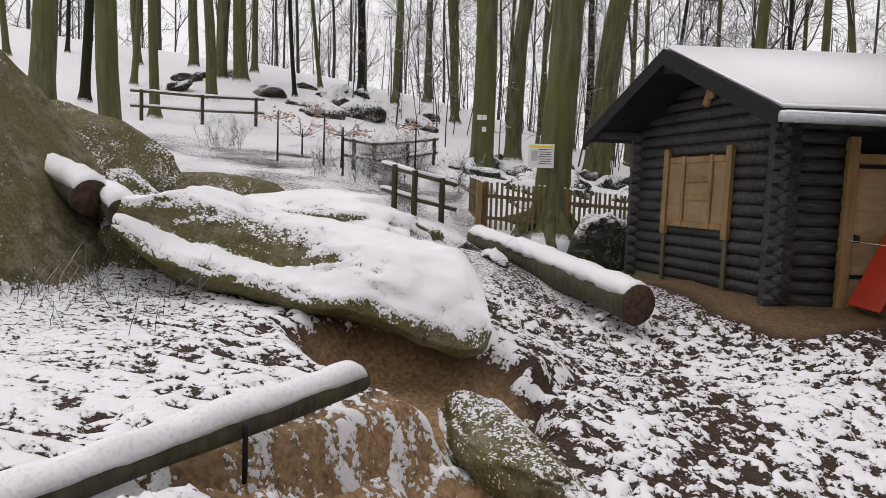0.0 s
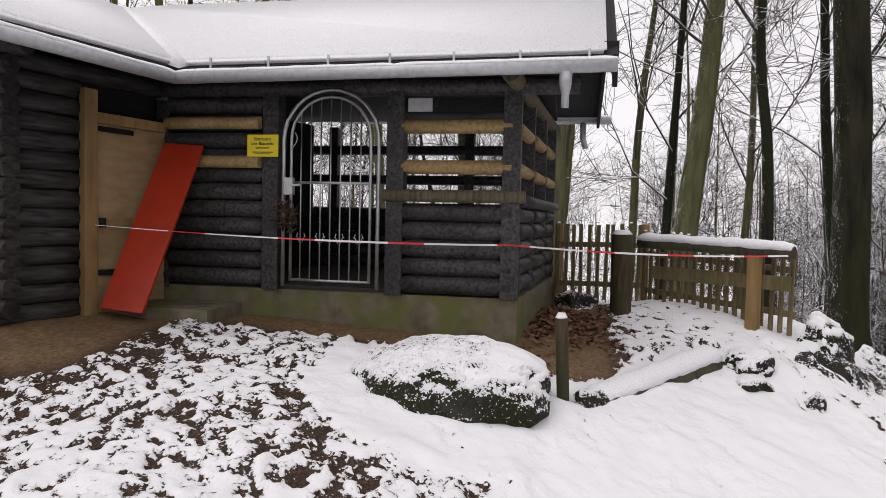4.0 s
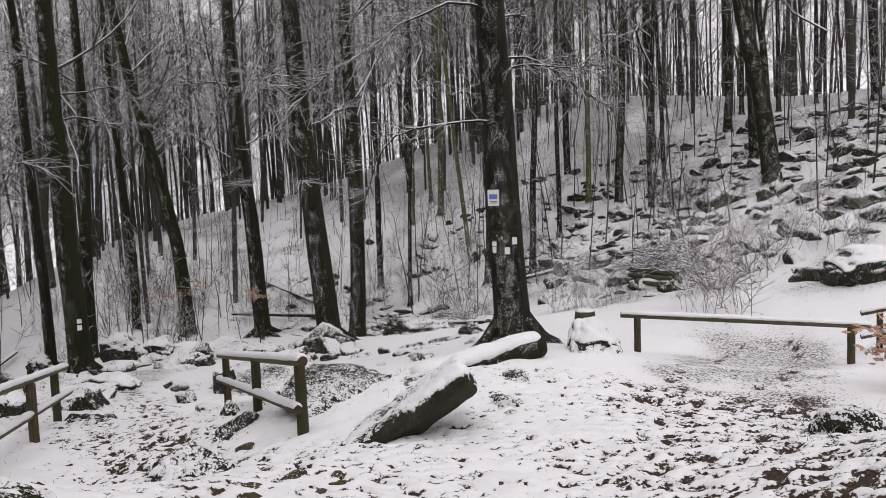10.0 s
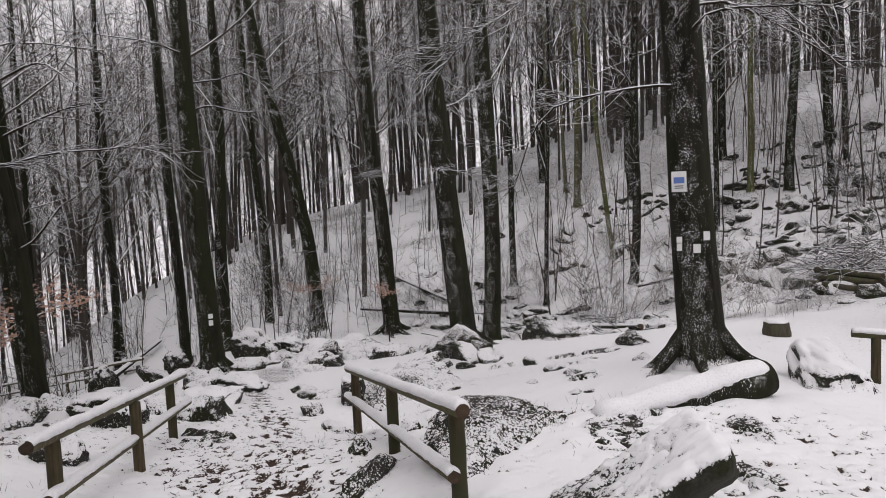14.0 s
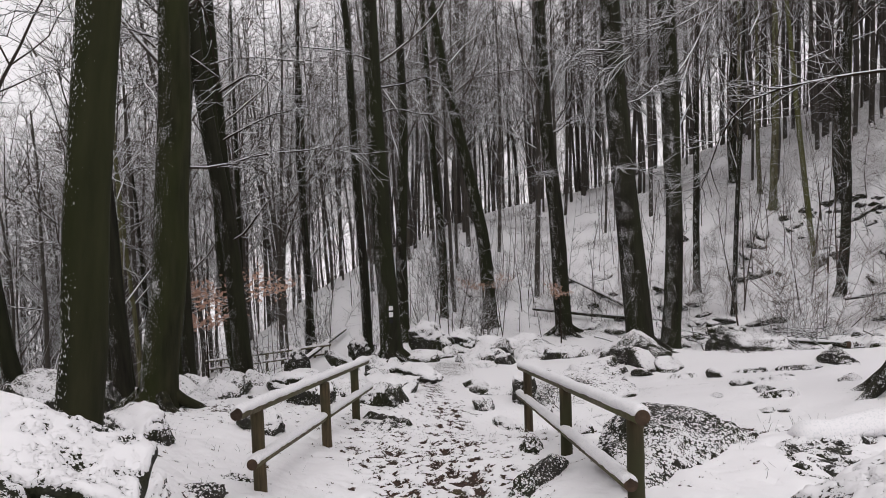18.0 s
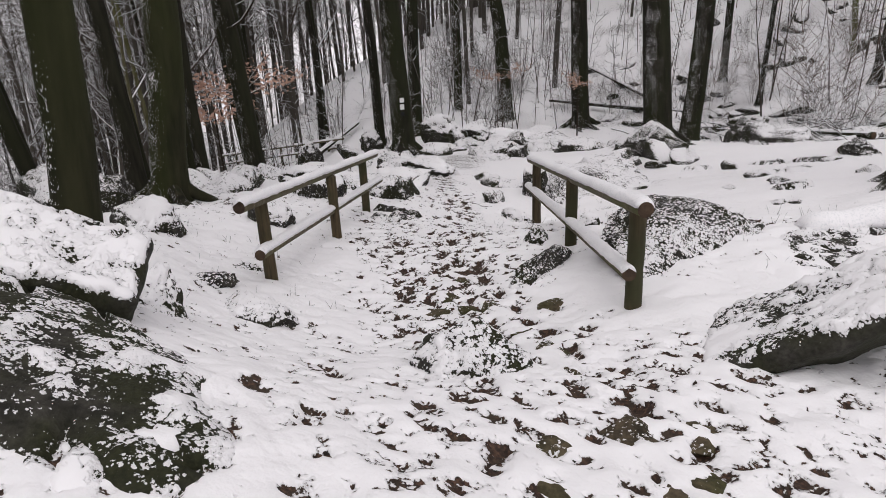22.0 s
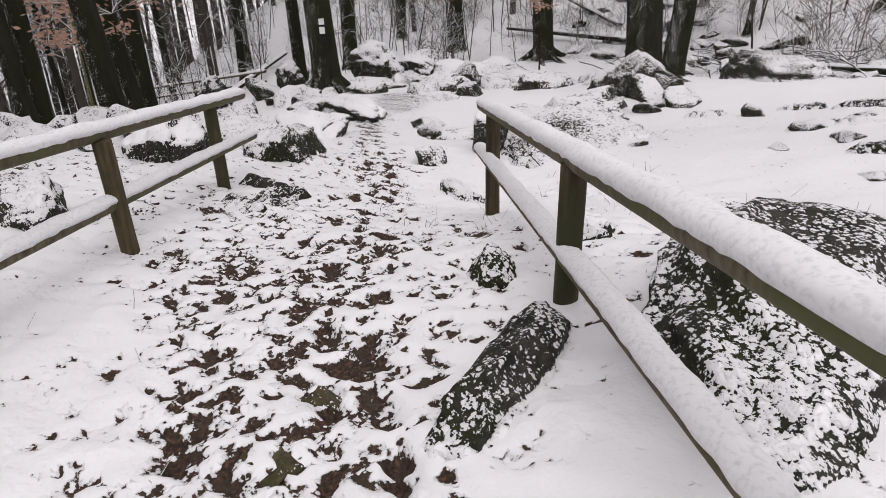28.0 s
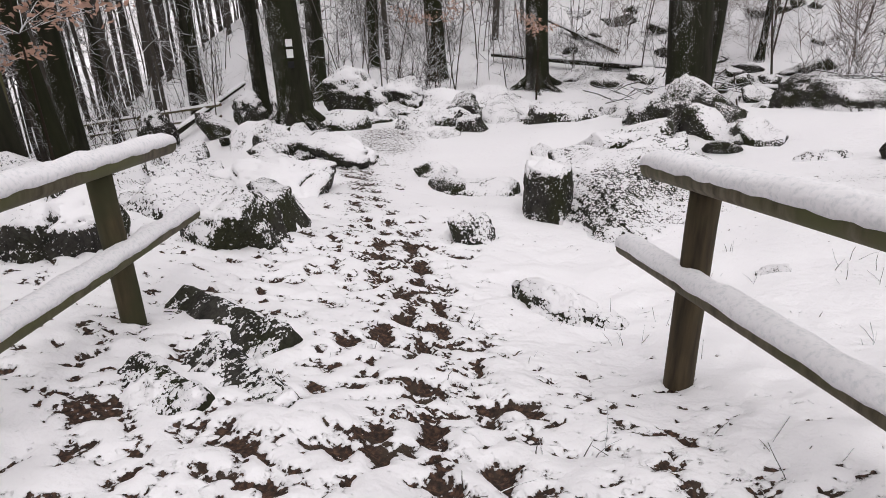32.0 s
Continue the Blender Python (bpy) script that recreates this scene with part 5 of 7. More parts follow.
st = thing("stake", (5.97, 4.55, -0.15), "slim grey-green wooden stake with a snow tip", "stake")
part("post", pole_mesh("post", (5.98, 4.53, -0.4), (5.95, 4.57, 0.57), 0.05, 0.05, M_POST, 12, 7, 0.06, 11), st)
part("snow_top", pole_mesh("snow_top", (5.95, 4.57, 0.57), (5.95, 4.57, 0.61), 0.05, 0.03, M_SNOW, 12, 4, 0.1, 2), st)

# barrier tape from the door to the fence
tape = thing("barrier_tape", (4.75, 8.6, 1.1), "red and white barrier tape strung across the yard", "tape")
ends = [Vector((4.52, 8.62, 1.2)), Vector((8.86, 3.18, 1.03))]
corner = hp(0.02, -0.13, 1.1)  # it rubs against the porch's corner post
N = 44
prev = None
for i in range(N):
    ring = []
    for t in (i / N, (i + 1) / N):
        k = t / 0.52 if t < 0.52 else (t - 0.52) / 0.48
        p = (ends[0].lerp(corner, k) if t < 0.52 else corner.lerp(ends[1], k)) - Vector((0, 0, 0.04 * 4 * k * (1 - k)))
        w = math.sin(t * 9) * 0.6
        g = 0.25 + 0.75 * min(1, t / 0.3)
        s = Vector((0.008 * math.sin(w), 0.003, 0.0095 * math.cos(w))) * g
        ring += [p - s, p + s]
    n = Vector((0.6, 0.8, 0)) * 0.001
    q = [ring[0], ring[1], ring[3], ring[2]]
    part("tape_piece", slab_bm([p - n for p in q], [p + n for p in q]), tape, "", M_TAPE_R if (i // 2) % 3 == 2 else M_TAPE_W)

# ---- lying logs ----
def log_thing(name, label, a, b, r0, r1, snow=0.05, seed=0, mat=None, bend=0.0):
    a, b = Vector(a), Vector(b)
    t = thing(name, (a.x, a.y, a.z - r0), label, "log")
    n = 14
    pts = line(a, b, n)
    side = np.array((b - a).normalized().cross(Vector((0, 0, 1))))
    pts = pts + side * (bend * np.sin(np.linspace(0, np.pi, n)))[:, None]
    v, f = tube(pts, np.linspace(r0, r1, n) * (1 + 0.08 * np.sin(np.linspace(0, 9, n) + seed)), 18, True, 0.07, seed)
    idx = np.zeros(len(f), int)
    idx[:18], idx[-18:] = 1, 1
    log = part("trunk", mesh_from("trunk", v, f, None, mats=[mat or M_TRUNKLOG, M_CUT], index=idx), t)
    if snow:
        part("snow_cap", cap_mesh("snow_cap", pts[0] + np.array((b - a) * 0.01), pts[-1], (r0 + r1) / 2, snow, seed, 0.8, 0.045), t, "fresh snow on the log")
    return t


log_thing("bench_log", "thick felled log with a dark sawn end and snow on top", (1.86, 7.7, 0.42), (0.55, 10.1, 0.72), 0.235, 0.2, 0.06, 3)
log_thing("bench_log", "second lying log with snow, by the foot of the tree", (0.55, 10.3, 0.72), (-0.1, 11.5, 0.85), 0.2, 0.16, 0.05, 5)
log_thing("edge_log", "long log edging the terrace, thick with snow", (-0.42, 3.44, 0.66), (-1.45, 1.62, 0.6), 0.065, 0.065, 0.05, 6)
for x, y in ((-0.82, 2.75),):
    s = thing("iron_peg", (x + 0.09, y, 0.4), "short dark iron peg holding the edging log", "peg")
    part("rod", pole_mesh("rod", (x + 0.085, y - 0.04, 0.42), (x + 0.085, y - 0.04, 0.66), 0.012, 0.012, M_DARK, 8), s)
log_thing("short_log", "short snow-covered log with a dark end among the boulders", (-2.8, 4.95, 1.46), (-3.65, 5.5, 1.66), 0.13, 0.12, 0.09, 8)
log_thing("short_log", "short snow-covered log with a dark end among the boulders", (-2.5, 4.85, 1.36), (-3.15, 5.6, 1.5), 0.1, 0.1, 0.07, 9)
log_thing("fallen_log", "fallen log under a thick roll of snow beside the marked beech", (8.3, -5.6, -1.42), (9.25, -3.85, -1.68), 0.2, 0.11, 0.09, 12, M_BARK)
log_thing("yard_log", "half-buried log covered with smooth snow", (6.2, 4.4, -0.2), (7.8, 3.75, 0.0), 0.15, 0.12, 0.07, 14)

# ---- trees ----
def branch_path(rg, start, direction, length, n, curve_up, wander):
    pts, d, p = [np.array(start)], np.array(direction, float), np.array(start, float)
    for i in range(n):
        d = d + np.array([rg.gauss(0, wander), rg.gauss(0, wander), rg.gauss(0, wander) + curve_up])
        d /= np.linalg.norm(d)
        p = p + d * length / n
        pts.append(p.copy())
    return np.array(pts)


def limb_dir(rg, along, spread):
    az = rg.uniform(0, 2 * math.pi)
    a = np.cross(along, [0.3, 0.5, 0.81])
    a /= np.linalg.norm(a)
    b = np.cross(along, a)
    d = along * math.cos(spread) + (a * math.cos(az) + b * math.sin(az)) * math.sin(spread)
    return d


def sliver(r, p0, d, length, w):
    """The finest twig: one thin tapering face."""
    s = np.cross(d, [r.gauss(0, 1), r.gauss(0, 1), r.gauss(0, 1)])
    s *= w / max(np.linalg.norm(s), 1e-6)
    tip = p0 + d * length
    return np.array([p0 - s, p0 + s, tip + s * 0.3, tip - s * 0.3]), np.array([[0, 1, 2, 3]])


def crown_mesh(seed, height, trunk, limbs=12, subs=6, twigs=4, first=0.36, far=False):
    """Bare winter limbs, branches and twigs that grow from a trunk's axis."""
    rg = random.Random(seed)
    out = []
    for i in range(limbs):
        h = first + (0.97 - first) * (i + rg.random() * 0.8) / limbs
        k = h * (len(trunk) - 1)
        j = min(int(k), len(trunk) - 2)
        p0 = trunk[j] + (trunk[j + 1] - trunk[j]) * (k - j)
        ln = height * rg.uniform(0.16, 0.3) * (1.15 - 0.55 * h)
        r = 0.055 * (1.25 - h) * rg.uniform(0.8, 1.2) * height / 22
        limb = branch_path(rg, p0, limb_dir(rg, np.array([0, 0, 1.0]), radians(rg.uniform(32, 68))), ln, 6, 0.09, 0.13)
        out.append(tube(limb[::2] if far else limb, np.linspace(r, r * 0.25, 4 if far else 7), 3 if far else 5, False))
        for s in range(subs):
            q = rg.uniform(0.2, 1.0) * 5.99
            jj = int(q)
            b0 = limb[jj] + (limb[jj + 1] - limb[jj]) * (q - jj)
            al = limb[jj + 1] - limb[jj]
            al /= np.linalg.norm(al)
            bl = ln * rg.uniform(0.25, 0.5)
            bp = branch_path(rg, b0, limb_dir(rg, al, radians(rg.uniform(30, 65))), bl, 4, 0.05, 0.2)
            out.append(tube(bp[::2] if far else bp, np.linspace(r * 0.42, r * 0.16, 3 if far else 5), 3, False))
            for w in range(twigs):
                q2 = rg.uniform(0.25, 1.0) * 3.99
                j2 = int(q2)
                t0 = bp[j2] + (bp[j2 + 1] - bp[j2]) * (q2 - j2)
                al2 = bp[j2 + 1] - bp[j2]
                al2 /= np.linalg.norm(al2)
                dt = limb_dir(rg, al2, radians(rg.uniform(25, 65)))
                if far:
                    out.append(sliver(rg, t0, dt, bl * rg.uniform(0.4, 0.95), 0.013))
                    continue
                tp = branch_path(rg, t0, dt, bl * rg.uniform(0.35, 0.7), 3, 0.02, 0.25)
                out.append(tube(tp[::3], [0.009, 0.005], 3, False))
                for g in range(2):
                    out.append(sliver(rg, tp[1 + g], limb_dir(rg, dt, radians(rg.uniform(30, 70))), bl * rg.uniform(0.2, 0.4), 0.005))
    return merge(out)


def trunk_axis(seed, height, wander=0.02, n=26):
    rg = random.Random(seed)
    pts, d, p = [np.zeros(3)], np.array([0, 0, 1.0]), np.zeros(3)
    for i in range(n):
        d = d + np.array([rg.gauss(0, wander), rg.gauss(0, wander), 0])
        d[:2] *= 0.9
        d /= np.linalg.norm(d)
        p = p + d * height / n
        pts.append(p.copy())
    return np.array(pts)


def trunk_mesh(name, seed, axis, r, mat, sides=16, flare=1.0):
    n = len(axis)
    hgt = np.linspace(0, axis[-1][2], n)
    # close rings at the foot for the root flare
    fine = np.concatenate([np.array([-0.35, -0.1, 0.05, 0.15, 0.3, 0.5]), hgt[1:]])
    px = np.stack([np.interp(fine, axis[:, 2], axis[:, 0]), np.interp(fine, axis[:, 2], axis[:, 1]), fine], 1)
    rad = r * (1 - 0.8 * np.clip(fine / hgt[-1], 0, 1) ** 1.25)
    ang = np.linspace(0, 2 * np.pi, sides, endpoint=False)
    lob = 0.5 + 0.5 * np.cos(ang * 5 + seed) * np.cos(ang * 2 + seed * 0.7)
    fl = flare * (0.55 * np.exp(-np.maximum(fine, 0) / 0.16) + 0.12 * np.exp(-np.maximum(fine, 0) / 0.9))
    rr = rad[:, None] * (1 + fl[:, None] * (0.35 + 1.3 * lob[None]))
    rr = rr * (1 + 0.10 * (fbm(np.cos(ang)[None] * 1.2 + seed, np.sin(ang)[None] * 1.2, fine[:, None] * 0.5, seed, 2) - 0.5))
    v = np.stack([px[:, 0:1] + rr * np.cos(ang), px[:, 1:2] + rr * np.sin(ang), np.repeat(fine[:, None], sides, 1)], -1).reshape(-1, 3)
    m = len(fine)
    i, j = np.meshgrid(np.arange(m - 1), np.arange(sides), indexing="ij")
    q = np.stack([i * sides + j, i * sides + (j + 1) % sides, (i + 1) * sides + (j + 1) % sides, (i + 1) * sides + j], -1).reshape(-1, 4)
    me = mesh_from(name, v, q, mat)
    foot = np.repeat(0.62 * np.exp(-np.maximum(fine, 0) / 0.16), sides)
    set_attr(me, "snow", foot)
    return me


CROWNS = []
for i in range(7):
    hgt = 22.0
    ax = trunk_axis(100 + i, hgt, 0.02 + 0.01 * (i % 3))
    v, f = crown_mesh(200 + i, hgt, ax, 13, 6, 4, 0.3 + 0.05 * (i % 4))
    v2, f2 = crown_mesh(300 + i, hgt, ax, 13, 6, 9, 0.2 + 0.06 * (i % 4), far=True)
    CROWNS.append((ax, mesh_from("crown", v, f, M_TWIG), mesh_from("crown", v2, f2, M_TWIG), trunk_mesh("trunk", 100 + i, ax, 0.22, M_BARK, 12), trunk_mesh("trunk", 100 + i, ax, 0.22, M_BARK_GREEN, 12)))


def beech(x, y, diam, lean=(0, 0), variant=0, turn=0.0, height=22.0, green=False, near=True, label="", z=None, flare=0.55):
    """lean: how far the trunk stands off upright, in metres over its first 10 m, along x and y."""
    ax, c1, c2, t1, t2 = CROWNS[variant % len(CROWNS)]
    base = gz(x, y) if z is None else z
    up = Vector((lean[0], lean[1], 10)).normalized()
    q = Vector((0, 0, 1)).rotation_difference(up).to_matrix().to_4x4()
    tree = thing("beech_tree", Matrix.Translation((x, y, base)) @ q @ Matrix.Rotation(turn, 4, "Z"), label or ("tall bare beech with a mossy green trunk" if green else "tall bare beech with a dark wet trunk and snowy twigs"), "tree", "beeches of the wood")
    hs = height / 22.0
    if near:
        tm = trunk_mesh("trunk", variant * 7 + int(abs(x) * 10), ax * np.array([1, 1, hs]), diam / 2, {True: M_BARK_GREEN, False: M_BARK, "mid": M_BARK_MID}[green], 22, flare)
        t = new("trunk", tm)
        t.parent = tree
    else:
        t = new("trunk", t2 if green else t1)
        t.parent = tree
        t.scale = (diam / 0.44, diam / 0.44, hs)
    c = new("crown", c1 if near else c2)
    c.parent = tree
    c.scale = (hs, hs, hs)
    return tree


KEY = []  # places already taken


def key(x, y, diam, lean=(0, 0), **kw):
    KEY.append((x, y))
    return beech(x, y, diam, lean, len(KEY), len(KEY) * 1.7, **kw)


# on the ravine side
t1 = key(10.73, 1.66, 0.29, (0.0, -1.18), green="mid", flare=0.2, label="leaning beech with snow flecks on its bark")
t2 = key(16.56, 0.53, 0.52, (-0.1, -0.6), green="mid", label="thick dark beech with snow-dusted roots")
t0 = key(11.15, 2.65, 0.46, (0.3, 0.4), green="mid", label="thick ivy-covered beech behind the picket fence")
t3 = key(21.4, -1.9, 0.41, (-0.3, 0.4))
key(19.8, 2.4, 0.3, (0.3, 0.8))
key(23.7, 0.3, 0.3, (0.2, 0.6))
key(20.7, -0.6, 0.26, (0.3, 0.2))
key(29.0, -3.5, 0.5, (0, -0.1))
key(36.2, -8.3, 0.3, (0, 0.2))
key(26.0, -7.0, 0.32, (0, 0.3))
key(33.0, -14.0, 0.38, (-0.3, 0))
key(23.7, -30.8, 0.5, (0, 0))
key(19.9, -33.4, 0.38, (0.3, 0))
key(15.6, -29.8, 0.4, (-0.2, 0))
key(15.0, -33.5, 0.44, (0, 0.3))
key(11.7, -36.4, 0.45, (0.4, 0))
key(9.6, -32.0, 0.6, (0.5, 0))
key(8.4, -28.6, 0.75, (1.0, 0.2))
key(31, -32.8, 0.5, (0, 0))
mk = key(23.75, -6.82, 0.62, (0.1, 0), flare=1.1, label="tall beech with painted waymarks at the path")
key(30.3, -10.45, 0.5, (0.1, 0))
key(29.6, -14.4, 0.6, (0.35, 0.55), label="leaning beech with a forked crown")
t6 = key(26.4, -15.8, 0.66, (0.3, 0.4))
t7 = key(18.5, -11.75, 0.7, (0.6, 0.4), label="thick dark beech above the snowy stones")
key(20.9, -15.6, 0.6, (-0.2, -0.2))
mb = key(10.05, -8.05, 0.66, (0.5, -0.2), z=-1.95, label="thick dark beech bearing a paper notice and waymarks")
# near the hut
nb = key(1.28, 13.75, 0.68, (0.25, 0), green=True, flare=1.5, label="thick green beech carrying a white notice, snow at its roots")
key(-0.31, 20.8, 0.7, (0.3, 0), green=True)
key(0.7, 23.2, 0.55, (0.2, 0), green=True)
key(3.5, 23.0, 0.85, (0.9, 0), green=True)
key(-12.4, 17.8, 0.65, (0.3, 0), green=True)
key(-7.6, 13.2, 0.42, (0, 0), green=True)
key(-15, 32.5, 0.45, (0, 0), green=True)
key(-12.4, 29.7, 0.46, (0, 0), green=True)
key(-11.4, 29.5, 0.6, (-0.3, 0), green=True)
# behind the fence to the east
key(18.1, 6.4, 0.66, (0.1, -0.3), green=True)
key(15.4, 8.2, 0.4, (-0.2, 0.2), green=True)
key(23.4, 9.3, 0.36, (0.2, -0.3), green=True)
key(17.5, 9.5, 0.35, (0.2, 0), green=True)
key(18.5, 4.5, 0.3, (0, 0))
key(19.5, 0.8, 0.34, (0.5, 0.3))
key(23.0, 2.6, 0.36, (-0.3, 0.6))
key(24.5, -0.8, 0.4, (0.3, -0.3))
key(27, -3, 0.42, (0, 0.4))


BOUGHS = [(mb, 5, 4.0, 8.0), (mk, 3, 5.5, 9.0), (t7, 4, 4.5, 9.0), (t6, 4, 5, 9.0), (t2, 4, 3.5, 7.5), (t1, 4, 3.5, 7.0), (t0, 3, 4.5, 8.0), (t3, 4, 3.0, 8.0)]


def roots(tree, radius, count, reach, seed, mat):
    """Roots that run out from the trunk's foot and dip into the snow."""
    r = random.Random(seed)
    cx, cy = tree.matrix_world.translation[:2]
    z0 = tree.matrix_world.translation[2]
    for i in range(count):
        a = 6.283 * (i + r.uniform(-0.25, 0.25)) / count
        pts = []
        for k in range(7):
            q = k / 6
            d = radius * 0.75 + q * reach * r.uniform(0.9, 1.1)
            x, y = cx + d * math.cos(a + 0.3 * q * q), cy + d * math.sin(a + 0.3 * q * q)
            pts.append((x, y, (1 - q) ** 2.2 * (z0 + radius * 1.1) + (1 - (1 - q) ** 2.2) * (gz(x, y) + 0.03 - 0.1 * q ** 3)))
        me = mesh_from("root", *tube(np.array(pts), np.linspace(radius * 0.42, radius * 0.1, 7), 9, False), mat)
        set_attr(me, "snow", np.linspace(0.1, 0.62, len(me.vertices)))
        part("root", me, tree)


for k, (ob, rad, mat) in enumerate(((mk, 0.33, M_BARK), (t2, 0.27, M_BARK_MID), (t7, 0.34, M_BARK), (t6, 0.32, M_BARK), (mb, 0.34, M_BARK), (nb, 0.38, M_BARK_GREEN))):
    roots(ob, rad, 7 if ob is nb else 6, rad * 2.4, 40 + k, mat)


def taken(x, y, gap):
    return any((x - a) ** 2 + (y - b) ** 2 < gap ** 2 for a, b in KEY)


def low_branch(tree, start, az, length, droop, seed, twigs=34):
    """A long low bough that carries snow along every twig."""
    r = random.Random(seed)
    p = branch_path(r, start, (math.cos(az), math.sin(az), 0.35), length, 9, -droop * 0.7, 0.2)
    out = [tube(p, np.linspace(0.03, 0.006, 10), 6, False)]
    for i in range(twigs):
        q = r.uniform(0.2, 1) * 8.99
        j = int(q)
        b0 = p[j] + (p[j + 1] - p[j]) * (q - j)
        al = p[j + 1] - p[j]
        al /= np.linalg.norm(al)
        d = limb_dir(r, al, radians(r.uniform(25, 60)))
        d[2] *= 0.5
        bp = branch_path(r, b0, d, length * r.uniform(0.1, 0.3), 4, -0.03, 0.18)
        out.append(tube(bp, np.linspace(0.009, 0.003, 5), 4, False))
        for k in range(4):
            jj = r.randrange(4)
            al2 = bp[jj + 1] - bp[jj]
            al2 /= np.linalg.norm(al2)
            d = limb_dir(r, al2, radians(r.uniform(30, 60)))
            d[2] *= 0.5
            out.append(tube(branch_path(r, bp[jj + 1], d, length * r.uniform(0.04, 0.1), 2, -0.02, 0.2), [0.005, 0.004, 0.002], 3, False))
    return part("low_branch", mesh_from("low_branch", *merge(out), M_TWIG_NEAR), tree, "low bough lined with snow")


rg = random.Random(23)
for k, (ob, n, h0, h1) in enumerate(BOUGHS):
    o = ob.matrix_world
    for i in range(n):
        h = rg.uniform(h0, h1)
        low_branch(ob, np.array(o @ Vector((0, 0, h))), rg.uniform(0, 6.28), rg.uniform(2.2, 4.2), rg.uniform(0.06, 0.14), k * 31 + i)

for i, (h, az, ln) in enumerate(((5.2, -2.68, 2.6), (6.2, 0.9, 4.4), (7.2, 0.4, 4.6), (7.0, 1.5, 3.6))):
    low_branch(mb, np.array(mb.matrix_world @ Vector((0, 0, h))), az, ln, 0.07, 900 + i, 46)
rg = random.Random(17)
count, tries = 0, 0
FAR = []
while count < 540 and tries < 22000:
    tries += 1
    r = 13 + 72 * rg.random() ** 0.8
    a = radians(rg.uniform(-112, 138) if rg.random() < 0.9 else rg.uniform(-85, 20))
    x, y = 7 + r * math.cos(a), 1 + r * math.sin(a)
    px, py = np.array([x]), np.array([y])
    if near_line(px, py, TRAIL)[0] < 5 or near_line(px, py, TRAIL_YARD)[0] < 5 or near_line(px, py, TRAIL_WEST)[0] < 4.0:
        continue
    u, v = hut_local(x, y)
    if -2.5 < u < 9.5 and -6 < v < 6.0:
        continue
    clearing = -9 < x < 1.5 and 8 < y < 28 or (-2 < x < 16 and -27 < y < -6) or (9 < x < 28 and -20 < y < 4.5)
    gully = 25 < x < 46 and -28 < y < -3 and rg.random() < 0.85
    if clearing or gully or taken(x, y, 1.5 if r < 40 else 1.1):
        continue
    KEY.append((x, y))
    count += 1
    d = rg.uniform(0.14, 0.42)
    ln = (rg.gauss(0, 0.4), rg.gauss(0, 0.4))
    green = rg.random() < (0.75 if y > -2 else 0.25)
    if r < 42 and count - len(FAR) <= 235:
        beech(x, y, d, ln, rg.randrange(7), rg.uniform(0, 6.3), rg.uniform(18, 25), green, near=False)
    else:
        FAR.append((x, y, d * 0.75, rg.uniform(0, 6.3), rg.uniform(0.85, 1.15), rg.randrange(7)))
for i in range(300):
    # more of them up the gully's far side
    a, q = rg.uniform(0, 6.28), math.sqrt(rg.random())
    cx, cy = (34, -40) if i < 20 else (46, -22) if i < 32 else (54, -2) if i < 80 else (57, -33) if i < 170 else (40, -31) if i < 215 else (54, -10) if i < 250 else (20, -44) if i < 258 else (50, -29) if i < 275 else (58, -6)
    q = q * (1.6 if i >= 80 else 1.0)
    FAR.append((cx + 11 * q * math.cos(a), cy + 11 * q * math.sin(a), rg.uniform(0.15, 0.35), rg.uniform(0, 6.3), rg.uniform(0.8, 1.1), rg.randrange(7)))
# far woods, joined
pools = []
for i in range(7):
    ax = CROWNS[i][0]
    pools.append((ax, *crown_mesh(400 + i, 22.0, ax, 12, 5, 6, 0.26, far=True)))
allp, stems = [], []
for x, y, d, t, s, i in FAR:
    ax, cv, cf = pools[i]
    R = np.array([[math.cos(t), -math.sin(t), 0], [math.sin(t), math.cos(t), 0], [0, 0, 1]]) * s
    o = np.array([x, y, gz(x, y) - 0.2])
    v1, f1 = tube(ax[::3], np.linspace(d * 0.5, d * 0.12, len(ax[::3])), 6, False)
    allp.append((cv @ R.T + o, cf))
    stems.append((v1 @ R.T + o, f1))
# the last rows of trees before the sky
thin = [crown_mesh(450 + i, 22.0, CROWNS[i][0], 9, 4, 4, 0.2, far=True) for i in range(3)]
for i in range(330):
    if i < 170:
        a, r = radians(rg.uniform(-75, 75)), rg.uniform(78, 125)
        x, y = 7 + r * math.cos(a), 1 + r * math.sin(a)
    else:
        # the wooded hill above the rock stream
        x, y = rg.uniform(-14, 36), -36 - 34 * rg.random()
    v1, f1 = tube(CROWNS[i % 3][0][::4], np.linspace(0.13, 0.03, len(CROWNS[i % 3][0][::4])), 4, False)
    o = np.array([x, y, gz(x, y) - 0.2])
    t = rg.uniform(0, 6.3)
    R = np.array([[math.cos(t), -math.sin(t), 0], [math.sin(t), math.cos(t), 0], [0, 0, 1]]) * rg.uniform(0.8, 1.1)
    allp.append((thin[i % 3][0] @ R.T + o, thin[i % 3][1]))
    stems.append((v1 @ R.T + o, f1))
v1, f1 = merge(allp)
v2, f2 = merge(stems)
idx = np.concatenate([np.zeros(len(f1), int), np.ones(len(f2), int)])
# trunks take the paler bark that carries painted haze
far_mesh = mesh_from("far_woods", np.concatenate([v1, v2]), np.concatenate([f1, f2 + len(v1)]), None, mats=[M_TWIG, M_BARK_HAZED], index=idx)
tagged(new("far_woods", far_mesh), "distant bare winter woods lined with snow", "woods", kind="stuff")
# young trees and thin poles on the slopes
rg = random.Random(41)
allp = []


